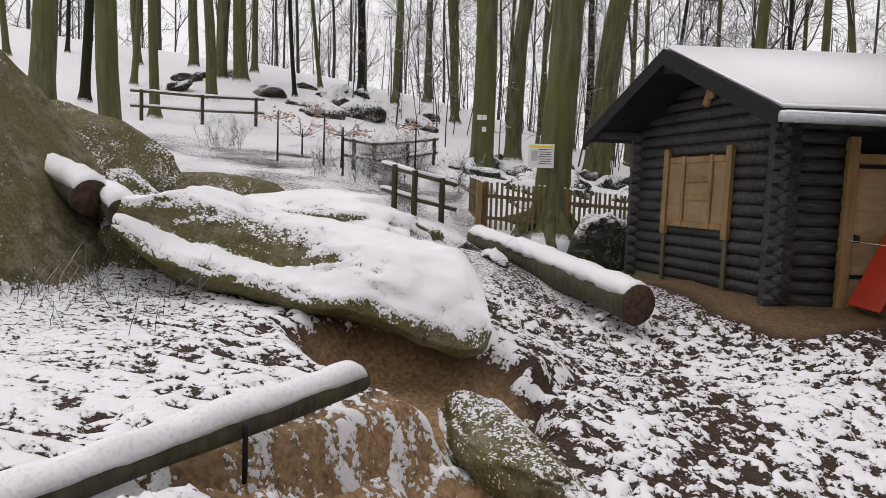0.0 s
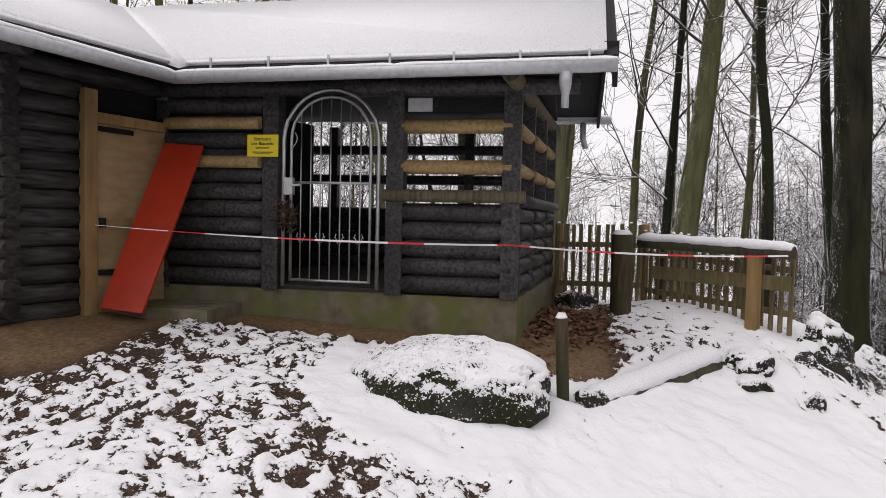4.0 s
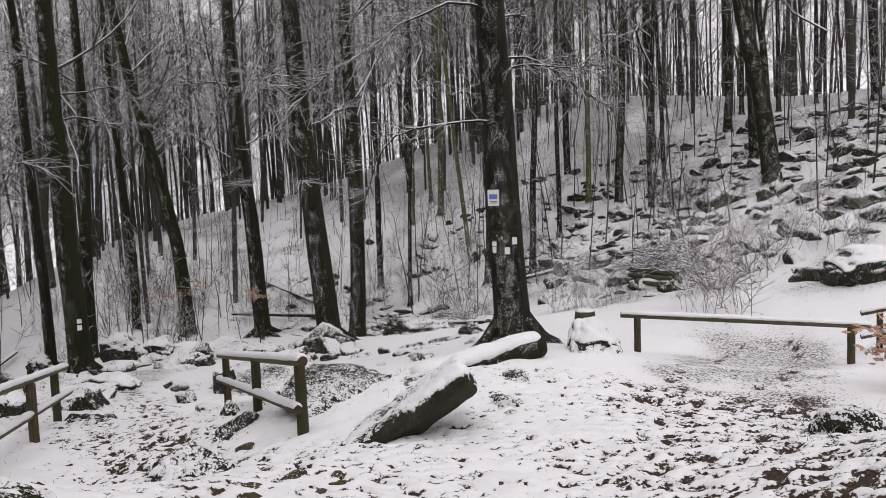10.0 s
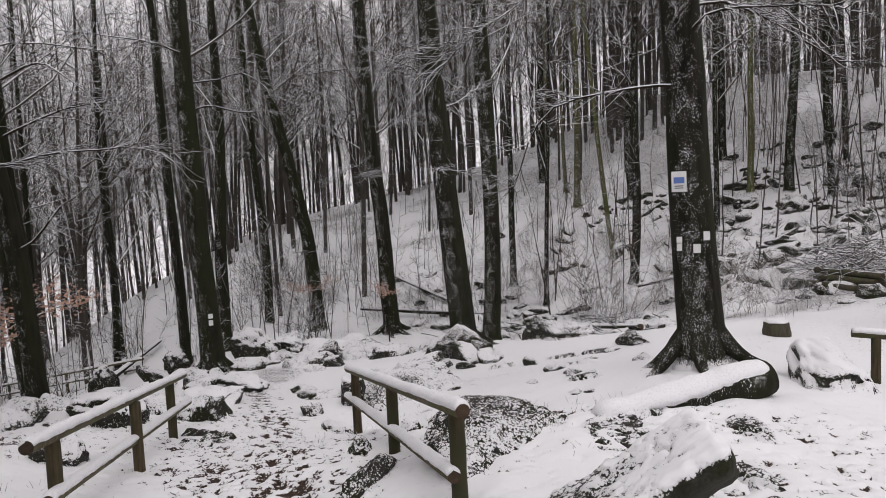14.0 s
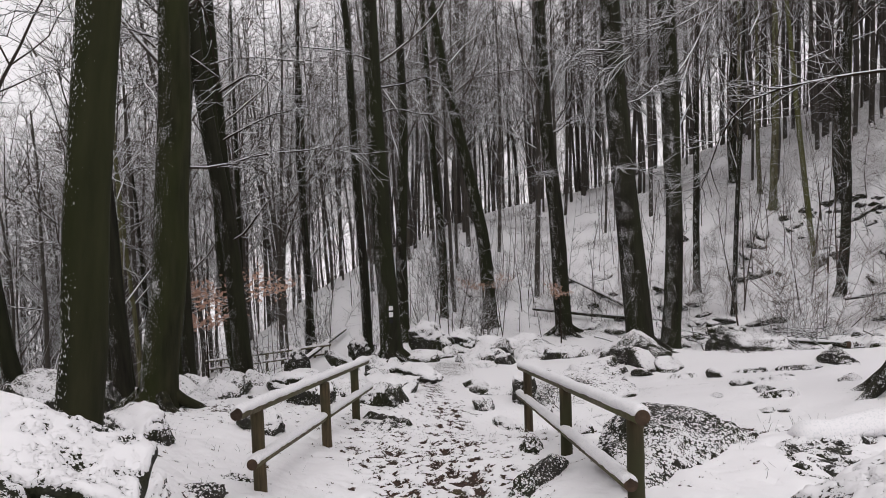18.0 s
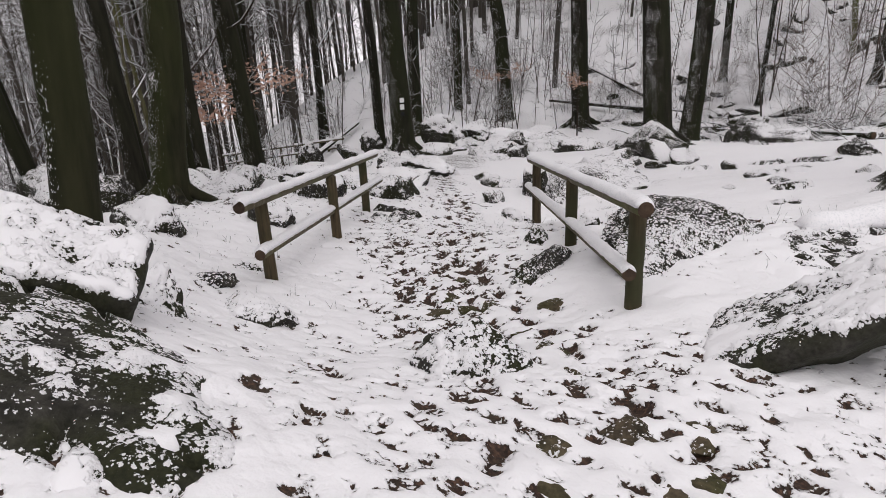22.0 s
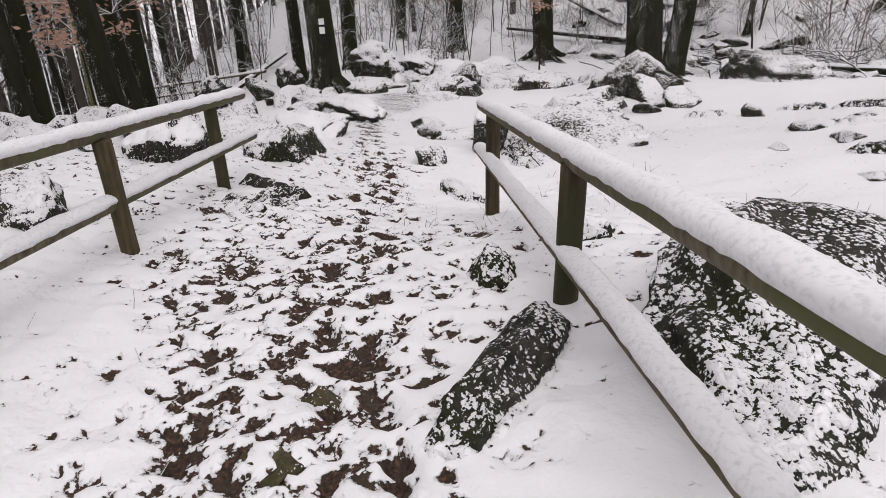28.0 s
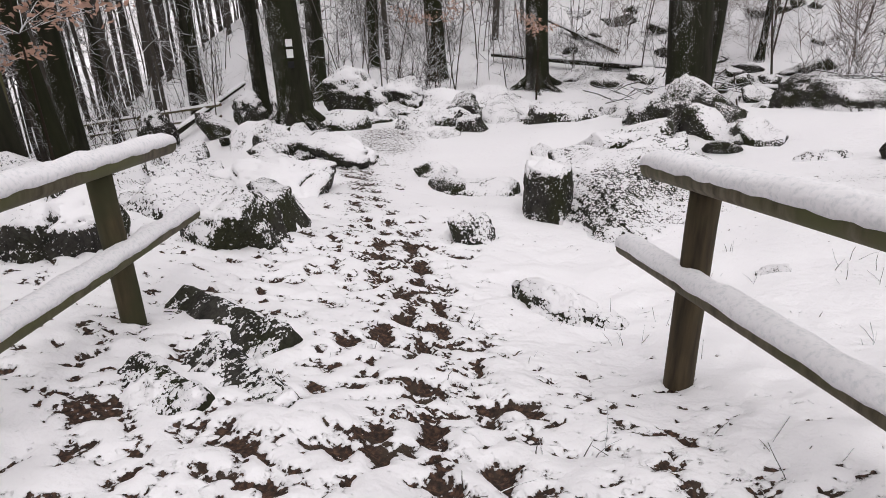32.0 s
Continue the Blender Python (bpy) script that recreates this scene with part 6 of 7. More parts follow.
def young(x, y, h, d):
    o = np.array([x, y, gz(x, y) - 0.1])
    lean = np.array([rg.gauss(0, 0.08), rg.gauss(0, 0.08), 1.0])
    st = branch_path(rg, o, lean / np.linalg.norm(lean), h, 6, 0.0, 0.04)
    allp.append(tube(st, np.linspace(d / 2, d * 0.12, 7), 5, False))
    for k in range(int(7 + h * 1.2)):
        q = rg.uniform(0.12, 0.98) * 5.99
        j = int(q)
        al = st[j + 1] - st[j]
        al /= np.linalg.norm(al)
        bp = branch_path(rg, st[j] + (st[j + 1] - st[j]) * (q - j), limb_dir(rg, al, radians(rg.uniform(40, 80))), h * rg.uniform(0.08, 0.22), 3, 0.03, 0.18)
        allp.append(tube(bp, np.linspace(0.011, 0.004, 4), 3, False))
        for w in range(2):
            al2 = bp[2] - bp[1]
            al2 /= np.linalg.norm(al2)
            allp.append(sliver(rg, bp[1 + w], limb_dir(rg, al2, radians(rg.uniform(30, 60))), h * rg.uniform(0.04, 0.1), 0.006))
            allp.append(sliver(rg, bp[2], limb_dir(rg, al2, radians(rg.uniform(30, 60))), h * rg.uniform(0.04, 0.1), 0.006))


for cx, cy, rx, ry, n in ((52, -6, 9, 13, 90), (46, -30, 8, 9, 30), (14, -38, 18, 6, 70), (37, -15, 11, 12, 120), (18, -30, 16, 9, 85), (28, 8, 9, 9, 30), (3, 27, 9, 6, 30), (44, -8, 12, 14, 34), (6, 34, 14, 9, 110), (28, -24, 9, 7, 35)):
    for i in range(n):
        a, r = rg.uniform(0, 6.28), math.sqrt(rg.random())
        x, y = cx + rx * r * math.cos(a), cy + ry * r * math.sin(a)
        if near_line(np.array([x]), np.array([y]), TRAIL)[0] > 3.5:
            young(x, y, rg.uniform(4, 10) if x > 46 else rg.uniform(1.5, 6) if x > 24 else rg.uniform(2.5, 9), rg.uniform(0.018, 0.05) if x > 24 else rg.uniform(0.025, 0.08))
tagged(new("young_trees", mesh_from("young_trees", *merge(allp), M_TWIG)), "thicket of thin young trees edged with snow", "thicket", kind="stuff")

# ---- boulders and stones along the path ----
SM = "small dark stone with a cap of snow"
BIG = [  # name, label, x, y, size, turn, tilt, seed, snow, level, sink
    ("mound_rock", "rounded dark rock freckled with snow behind the handrail", 9.9, -3.05, (2.0, 1.4, 0.8), -66, (0, 0), 21, 0.24, 6, 0.58),
    ("dark_boulder", "black wet boulder with a white top", 10.05, 1.3, (0.5, 0.4, 0.5), 10, (0, 0), 25, 0.4, 5, 0.45),
    ("low_rock", SM, 10.75, 0.62, (0.85, 0.5, 0.36), 20, (0, 0), 26, 0.4, 5, 0.5),
    ("square_rock", "square dark boulder with a smooth cap of snow", 16.32, -3.02, (0.72, 0.66, 0.62), 25, (0, 0), 27, 0.45, 5, 0.36),
    ("flat_stone", "snowy flat stone behind the square boulder", 18.6, -4.3, (1.6, 1.1, 0.7), 25, (0, 0), 28, 0.75, 5, 0.45),
    ("slab_stone", "flat snowy slab with a dark edge", 18.2, -1.95, (1.3, 0.9, 0.65), 10, (0, 6), 29, 0.75, 5, 0.4),
    ("flat_rock", "low dark rock sheet mottled with snow", 15.4, -6.9, (3.0, 2.3, 1.0), -25, (0, 0), 30, 0.36, 6, 0.6),
    ("cone_rock", "cone-shaped boulder white with snow at a tree's foot", 18.0, -10.95, (1.75, 1.5, 1.15), 0, (0, 0), 31, 0.4, 5, 0.35),
    ("hump_rock", "broad snowy hump of dark rock", 17.2, -14.2, (3.2, 1.8, 1.3), -20, (0, 0), 32, 0.25, 5, 0.48),
    ("path_stone", "mossy pointed stone in the middle of the path, snow on top", 8.8, -0.16, (0.8, 0.72, 0.72), 0, (0, 0), 34, 0.5, 6, 0.52),
    ("side_stone", SM, 10.45, -1.93, (1.1, 0.42, 0.46), -61, (0, 0), 37, 0.2, 5, 0.56),
    ("side_stone", SM, 11.3, -2.5, (0.34, 0.3, 0.36), 0, (0, 0), 38, 0.4, 5, 0.4),
    ("side_stone", SM, 14.15, -4.25, (0.85, 0.45, 0.4), 10, (0, 0), 39, 0.7, 4, 0.45),
    ("side_stone", SM, 15.75, -4.8, (0.5, 0.42, 0.4), 0, (0, 0), 40, 0.5, 4, 0.45),
    ("side_stone", SM, 11.4, -3.25, (0.34, 0.3, 0.3), 0, (0, 0), 47, 0.6, 4, 0.4),
    ("rail_stone", "rounded dark stone freckled with snow behind the rail", 14.25, -0.45, (0.85, 0.6, 0.55), 0, (0, 0), 41, 0.3, 5, 0.42),
    ("rail_stone", "low rock with a white top and a black underside", 13.55, 1.1, (1.15, 0.7, 0.6), 20, (0, 0), 42, 0.6, 5, 0.4),
    ("rail_stone", "broad white-topped block beyond the handrail", 16.6, -1.85, (1.25, 0.8, 0.85), -35, (0, 4), 43, 0.75, 5, 0.38),
    ("bank_boulder", "broad low boulder freckled with snow beside a beech", 16.5, 1.75, (1.9, 1.3, 1.25), 15, (0, 0), 67, 0.28, 5, 0.4),
    ("low_rock", "dark edge of stone in the snowy bank", 11.5, 0.9, (0.75, 0.24, 0.2), 75, (0, 0), 68, 0.2, 5, 0.62),
    ("low_rock", "dark edge of stone in the snowy bank", 12.06, 0.42, (0.55, 0.2, 0.18), 70, (0, 0), 69, 0.2, 5, 0.62),
    ("round_boulder", "rounded boulder with thick snow near the waymarked beech", 24.7, -8.7, (1.5, 1.2, 1.5), 20, (0, 0), 97, 0.6, 5, 0.32),
    ("round_boulder", "rounded boulder with thick snow near the waymarked beech", 24.6, -9.9, (1.7, 1.1, 1.0), -30, (0, 0), 98, 0.65, 5, 0.35),
    ("round_boulder", "rounded boulder with thick snow near the waymarked beech", 26.4, -6.9, (1.2, 1.0, 1.3), 0, (0, 0), 99, 0.5, 5, 0.35),
    ("round_boulder", "rounded stone freckled with snow near the waymarked beech", 22.5, -9.9, (1.1, 0.8, 0.9), 10, (0, 0), 100, 0.3, 5, 0.38),
    ("round_boulder", "rounded stone freckled with snow near the waymarked beech", 22.4, -10.8, (0.7, 0.6, 0.6), 40, (0, 0), 101, 0.3, 5, 0.38),
    ("tall_stone", "pointed snowy stone at the ravine's edge", 27.4, -5.0, (0.9, 0.8, 1.5), 0, (0, 0), 102, 0.5, 5, 0.3),
    ("tall_stone", "rounded snowy stone at the ravine's edge", 22.5, -1.3, (0.9, 0.8, 0.9), 0, (0, 0), 103, 0.5, 5, 0.35),
    ("plain_rock", "low rock hardly breaking the snow", 12.95, -11.2, (1.3, 0.6, 0.6), -40, (0, 0), 104, 0.35, 5, 0.5),
    ("bank_stone", SM, 7.75, 3.35, (0.5, 0.35, 0.2), 0, (0, 0), 44, 0.85, 4, 0.45),
    ("bank_stone", SM, 8.15, 3.5, (0.75, 0.5, 0.26), 10, (0, 0), 45, 1.0, 5, 0.4),
    ("fence_boulder", "boulder with a thick hood of snow beside the fence end", 9.2, 2.85, (0.7, 0.5, 0.75), -30, (0, 0), 46, 1.5, 5, 0.42),
    ("bank_stone", "brown block of stone on the snowy bank", 7.85, 2.85, (0.24, 0.2, 0.24), 20, (0, 0), 48, 0.4, 4, 0.4),
    ("corner_stone", "dark stone lying by the hut's corner", 8.9, 5.55, (0.8, 0.5, 0.4), 10, (0, 0), 49, 0.2, 4, 0.45),
    ("log_butt", "dark snow-flecked log butt against the flat boulder", 6.15, 4.36, (0.42, 0.22, 0.22), -40, (0, 10), 50, 0.65, 4, 0.45),
    ("side_boulder", "dark stone at the path's edge", 4.35, -3.4, (0.6, 0.4, 0.4), 0, (0, 0), 52, 0.3, 4, 0.4),
    ("big_boulder", "large angular boulder with a white sloping top", 4.62, -17.5, (2.3, 1.5, 1.3), 20, (-20, 18), 53, 0.75, 5, 0.3),
    ("drift_rock", "rock under a long drift of snow by the tree", 8.15, -7.3, (2.5, 0.85, 0.8), -68, (0, 0), 54, 0.75, 5, 0.42),
    ("edge_rock", "low rounded rock at the ravine's edge, thinly snowed", 22.5, -11.2, (2.2, 1.2, 0.8), 40, (0, 0), 55, 0.55, 5, 0.45),
    ("edge_rock", "low rounded rock at the ravine's edge, thinly snowed", 25.0, -13.0, (2.0, 1.3, 0.9), 10, (0, 0), 56, 0.55, 5, 0.45),
    ("edge_rock", "low rounded rock at the ravine's edge, thinly snowed", 24.0, -10.4, (3.0, 1.5, 1.0), 60, (0, 0), 57, 0.65, 5, 0.5),
    ("edge_rock", "low rounded rock at the ravine's edge, thinly snowed", 20.5, -6.0, (1.8, 1.2, 0.7), 20, (0, 0), 58, 0.7, 5, 0.45),
    ("edge_rock", "long dark rock edge beyond the handrail", 17.7, 1.45, (1.7, 1.2, 1.1), -10, (0, 0), 59, 0.3, 5, 0.45),
]
for nm, lab, x, y, size, turn, tilt, seed, snow, level, sink in BIG:
    rock(nm, lab, x, y, size, turn, tilt, seed, snow, level, sink, rough=0.2)

block_rock("snow_boulder", "snow-laden block with a mossy broken face", (9.56, 2.04, -0.59), (1.45, 0.6, 0.46), 78, (-14, -27), 23, 0.72, round_off=0.1)
block_rock("ledge_boulder", "flat-topped boulder with thick snow and a dark overhang", (7.84, -1.95, -1.33), (1.3, 0.95, 0.32), 40, (6, 31), 22, 0.8, undercut=0.3)
for k, (x, y, a, turn, lift) in enumerate(((14.75, -2.4, 0.95, 15, -0.04), (14.05, -2.22, 0.75, 5, -0.05), (14.1, -1.92, 0.55, 14, -0.06))):
    block_rock("root_rock", "dark slanting slab of stone breaking through the snow", (x, y, gz(x, y) + lift), (a, 0.3, 0.2), turn, (-28, 3), 33 + k, 0.3, step_len=0.02)
rock("upright_block", "upright dark block at the edge of the rock sheet", 15.85, -5.85, (0.55, 0.6, 0.75), 20, (0, 4), 91, 0.5, 5, 0.3, power=4.5, rough=0.1, cuts=4)
rock_sheet("dark_outcrop", "dark mossy outcrop speckled with snow on the bank above the path", 8.7, 1.78, 2.3, 1.15, 17, 0.1, 24, 0.46, clods=2.0)
rock_sheet("dark_outcrop", "lower dark outcrop with melting snow beside the path", 8.05, 1.5, 0.95, 0.6, 12, 0.07, 64, 0.46, clods=2.2)
rock_sheet("dark_outcrop", "dark patch of rock showing through the snowy bank", 7.05, 2.25, 0.7, 0.4, 25, 0.06, 66, 0.4)
rock_sheet("bank_rock", "dark rim of bedrock along the snowy bank", 8.9, 2.62, 1.3, 0.6, -55, 0.12, 43, 0.42)
rock_sheet("flat_sheet", "flat dark bedrock showing through thin snow", 8.85, -3.5, 1.6, 0.8, -60, 0.05, 92, 0.46)
rock_sheet("flat_sheet", "flat dark bedrock showing through thin snow", 7.95, -4.25, 1.0, 0.4, -50, 0.06, 94, 0.46)
rock_sheet("flat_sheet", "flat dark bedrock showing through thin snow", 7.45, -3.1, 1.2, 0.35, -40, 0.05, 96, 0.46)
rock_sheet("flat_sheet", "flat dark bedrock showing through thin snow", 9.1, -4.6, 1.8, 0.7, -75, 0.05, 93, 0.48)
for k, (x, y, a, turn) in enumerate(((13.94, -9.95, 0.9, 42), (13.3, -10.2, 1.1, 48), (14.96, -9.16, 0.8, 42), (12.6, -8.6, 0.8, 38), (16.2, -8.4, 1.0, 45), (11.7, -7.4, 0.7, 42))):
    rock_sheet("flat_sheet", "thin dark edge of bedrock in the snowy clearing", x, y, a, 0.34, turn, 0.09, 130 + k, 0.5)
M_PAVE = make_rock("wet_brown_stone", (0.035, 0.027, 0.018), (0.15, 0.115, 0.075), (0.075, 0.07, 0.03), 0.4)
for k, (x, y, a, b, turn) in enumerate(((9.62, -1.47, 0.36, 0.2, 75), (7.93, -0.88, 0.32, 0.24, 20), (10.43, -0.83, 0.4, 0.3, 30), (10.26, -1.03, 0.2, 0.18, 0), (10.14, -1.24, 0.32, 0.26, -40), (10.68, -1.08, 0.32, 0.22, 10), (10.95, -1.35, 0.24, 0.18, 50),
                                        (7.62, -0.3, 0.34, 0.24, 15), (7.5, -0.55, 0.3, 0.24, 60), (7.72, 0.1, 0.22, 0.2, 0), (7.42, 0.32, 0.26, 0.2, 40), (7.25, -0.2, 0.3, 0.22, 100), (8.3, -0.55, 0.26, 0.16, -20), (8.75, -0.75, 0.26, 0.2, 30), (9.3, -0.95, 0.24, 0.18, 70))):
    rock("path_slab", "flat brown mossy stone bare of snow in the trodden path", x, y, (a, b, 0.13), turn, (0, 0), 110 + k, -0.2, 4, 0.7, mat=M_PAVE, group="stones in the path", rough=0.3, cuts=6, bury=False, side=0.3)
rg = random.Random(9)
variants = []
for i in range(8):
    v, f = ico(3)
    n1 = fbm(v[:, 0] * 1.4 + i * 5, v[:, 1] * 1.4, v[:, 2] * 1.4, 60 + i, 3) - 0.5
    r = random.Random(i)
    p = v.copy()
    for k in range(9):
        a, e = r.uniform(0, 6.28), r.uniform(-0.2, 1.2)
        nv = np.array([math.cos(a) * math.cos(e), math.sin(a) * math.cos(e), math.sin(e)])
        p = p - np.clip(p @ nv - r.uniform(0.5, 0.85), 0, None)[:, None] * nv
    n2 = fbm(v[:, 0] * 4 + i * 3, v[:, 1] * 4, v[:, 2] * 4, 80 + i, 3) - 0.5
    p = p * (1 + 0.6 * n1 + 0.35 * n2)[:, None] * np.array([0.55, 0.38, 0.34])
    me = mesh_from("forest_stone", p, f, M_ROCK)
    nrm = np.empty(len(p) * 3, np.float32)
    me.vertices.foreach_get("normal", nrm)
    nz = nrm.reshape(-1, 3)[:, 2]
    set_attr(me, "snow", 0.3 + 0.36 * ramp(0.1, 0.8, nz) + 0.5 * n2)
    variants.append(me)


def scatter(n, cx, cy, rx, ry, smin, smax, grp, keep=0.6, join=False):
    pieces = []
    for i in range(n):
        a, r = rg.uniform(0, 6.28), math.sqrt(rg.random())
        x, y = cx + rx * r * math.cos(a), cy + ry * r * math.sin(a)
        if near_line(np.array([x]), np.array([y]), TRAIL)[0] < keep:
            continue
        s = rg.uniform(smin, smax)
        me = rg.choice(variants)
        m = Matrix.Translation((x, y, gz(x, y) - 0.02 * s)) @ Euler((rg.gauss(0, 0.25), rg.gauss(0, 0.25), 0)).to_matrix().to_4x4() @ Matrix.Rotation(rg.uniform(0, 6.28), 4, "Z") @ Matrix.Diagonal((s, s, s * rg.uniform(0.6, 1.1), 1))
        if join:
            pieces.append((variants.index(me), m))
            continue
        ob = new("forest_stone", me)
        ob.matrix_world = m
        tagged(ob, "mossy forest stone under a patch of snow", "stone", grp)
    if join:
        raw = []
        for me in variants:
            co = np.empty(len(me.vertices) * 3, np.float32)
            me.vertices.foreach_get("co", co)
            sn = np.empty(len(me.vertices), np.float32)
            me.attributes["snow"].data.foreach_get("value", sn)
            raw.append((co.reshape(-1, 3), sn))
        faces = ico(3)[1]
        v, f = merge([(raw[k][0] @ np.array(m.to_3x3()).T + np.array(m.translation), faces) for k, m in pieces])
        me = mesh_from("rock_stream", v, f, M_ROCK)
        set_attr(me, "snow", np.concatenate([raw[k][1] for k, m in pieces]))
        tagged(new("rock_stream", me), "stream of dark angular rocks half under snow", "rocks", kind="stuff")


scatter(75, 20.5, -7, 5.5, 5.5, 0.6, 1.8, "stones at the ravine's edge", 0.7)
scatter(35, 20, 0.5, 4.5, 3, 0.5, 1.6, "stones at the ravine's edge", 1.0)
scatter(75, 6, -26, 11, 8, 0.9, 2.2, "boulders of the rock stream", 0.0)
scatter(420, 6, -28, 13, 10, 0.4, 1.4, "", 0.0, True)
scatter(200, 12, -30, 14, 5, 0.3, 0.9, "", 0.0, True)
scatter(20, 13.5, -8.5, 4.5, 3.5, 0.2, 0.55, "small stones in the clearing", 1.5)
scatter(45, 25, -24, 8, 7, 0.4, 1.5, "", 0.0, True)
scatter(35, 19, -19, 6, 3, 0.6, 1.8, "stones in the gully", 0.0)
scatter(70, 3.5, 19.5, 5, 5.5, 0.5, 1.9, "boulders on the upper slope", 0.0)
scatter(22, -8, 28, 6, 4, 0.8, 2.2, "boulders on the upper slope", 0.0)
scatter(25, -2, 8.5, 2.5, 3, 0.3, 0.8, "stones by the yard", 0.0)


# ---- brush: thin stems with snow ----
def brush_mesh(seed, stems, height, spread, twigs=16, fine=1.0):
    r = random.Random(seed)
    out = []
    for i in range(stems):
        p0 = np.array([r.gauss(0, spread * 0.25), r.gauss(0, spread * 0.25), -0.05])
        d = np.array([r.gauss(0, 0.3), r.gauss(0, 0.3), 1.0])
        h = height * r.uniform(0.5, 1.0)
        st = branch_path(r, p0, d / np.linalg.norm(d), h, 6, 0.02, 0.1)
        out.append(tube(st[::2], np.linspace(0.011, 0.003, 4) * height / 2 * fine, 3, False))
        for k in range(twigs):
            q = r.uniform(0.15, 1) * 5.99
            j = int(q)
            al = st[j + 1] - st[j]
            al /= np.linalg.norm(al)
            out.append(sliver(r, st[j] + (st[j + 1] - st[j]) * (q - j), limb_dir(r, al, radians(r.uniform(25, 70))), h * r.uniform(0.12, 0.34), 0.0045 * height * fine))
    return merge(out)


BRUSH = [mesh_from("stems", *brush_mesh(500 + i, 15, 2.0, 1.2, 22, 0.65), M_TWIG_NEAR) for i in range(4)]


def bush(x, y, s, i, label="leafless brush with snow on every twig", grp="brush on the slope"):
    ob = new("bush", BRUSH[i % 4])
    ob.matrix_world = Matrix.Translation((x, y, gz(x, y))) @ Matrix.Rotation(i * 1.3, 4, "Z") @ Matrix.Scale(s, 4)
    tagged(ob, label, "bush", grp)


M_TWIG_PALE = make_twig("frosted_twigs", (0.15, 0.115, 0.098), -0.05, 0.35)
SHRUB = [mesh_from("stems", *brush_mesh(540 + i, 13, 2.0, 0.9, 34, 0.42), M_TWIG_PALE) for i in range(3)]
for i, (x, y, q) in enumerate(((18.9, -19.7, 2.3), (20.0, -20.2, 2.0), (17.6, -20.6, 1.9), (7.4, -14.6, 1.8), (8.3, -15.4, 1.6), (12.7, -18.3, 1.4), (13.6, -17.6, 1.2), (6.5, -21.1, 1.6), (5.2, -20.4, 1.4), (11.6, -16.4, 0.9), (24.5, -20.9, 1.8), (22.6, -21.6, 1.6), (26.5, -19.0, 1.5), (28.5, -17.0, 1.3))):
    ob = new("shrub", SHRUB[i % 3])
    ob.matrix_world = Matrix.Translation((x, y, gz(x, y))) @ Matrix.Rotation(i * 1.1, 4, "Z") @ Matrix.Scale(q, 4)
    tagged(ob, "tall bare shrub of fine twigs white with snow", "shrub", "snowy shrubs")
for i in range(40):
    a, r = rg.uniform(0, 6.28), math.sqrt(rg.random())
    x, y = 13 + 15 * r * math.cos(a), -25 + 9 * r * math.sin(a)
    bush(x, y, rg.uniform(0.5, 1.5), i)
for i in range(22):
    a, r = rg.uniform(0, 6.28), math.sqrt(rg.random())
    bush(33 + 8 * r * math.cos(a), -13 + 9 * r * math.sin(a), rg.uniform(0.8, 1.8), i)
for i in range(14):
    bush(-3.5 + rg.gauss(0, 1.6), 17 + rg.gauss(0, 1.8), rg.uniform(0.4, 0.7), i, "low leafless brush on the slope")


# ---- notices and waymarks ----
def tag_on(tree, centre, right, size, mat, tilt=0.0, print_mat=None, body="", name="waymark"):
    """A small plate on a trunk; right: its side direction as seen by the reader."""
    c, r = Vector(centre), Vector((right[0], right[1], 0)).normalized()
    n = Vector((0, 0, 1)).cross(r) * -1
    rot = Matrix((r, Vector((0, 0, 1)), -n)).transposed().to_4x4() @ Matrix.Rotation(radians(tilt), 4, "Z")
    plate = part(name, block(bmesh.new(), c, (size[0], size[1], 0.008), rot, 0.002), tree, "", mat)
    if body:
        part("lettering", text_mesh(body, size[1] * 0.75, Matrix.Translation(c) @ rot @ Matrix.Translation((0, 0, 0.006)), print_mat or M_BLACK), plate)
    return plate, rot


def facing(x, y, ex, ey):
    d = Vector((x - ex, y - ey, 0)).normalized()
    return Vector((d.y, -d.x, 0)), d


rt, fw = facing(10.05, -8.05, 4.7, 2.4)
p0 = Vector((10.2, -8.12, 0)) - fw * 0.33
plate, rot = tag_on(mb, p0 - rt * 0.19 + fw * 0.05 + Vector((0, 0, 0.72)), rt, (0.21, 0.3), M_WHITE, 0, name="notice")
part("picture", block(bmesh.new(), p0 - rt * 0.19 + fw * 0.045 + Vector((0, 0, 0.74)), (0.15, 0.09, 0.01), rot, 0.001), plate, "pale blue printed picture", M_BLUE)
for k in range(2):
    part("text_bar", block(bmesh.new(), p0 - rt * 0.19 + fw * 0.043 + Vector((0, 0, 0.655 - 0.03 * k)), (0.12, 0.012, 0.01), rot, 0), plate, "", M_BLACK)
tag_on(mb, p0 + rt * 0.04 + Vector((0, 0, -0.27)), rt, (0.1, 0.13), M_WHITE, 0, M_BLACK, "N")
tag_on(mb, p0 - rt * 0.2 + fw * 0.06 + Vector((0, 0, -0.14)), rt, (0.08, 0.09), M_WHITE, 0, M_TAPE_R, "T")
tag_on(mb, p0 - rt * 0.2 + fw * 0.06 + Vector((0, 0, -0.25)), rt, (0.07, 0.11), M_WHITE, 0, M_TAPE_R, "8")
tag_on(mb, p0 + rt * 0.18 + fw * 0.06 + Vector((0, 0, -0.09)), rt, (0.09, 0.13), M_WHITE, 0, M_BLACK, "6")
rt, fw = facing(23.75, -6.82, 6.0, 1.5)
p0 = Vector((23.75, -6.82, 0)) - fw * 0.34
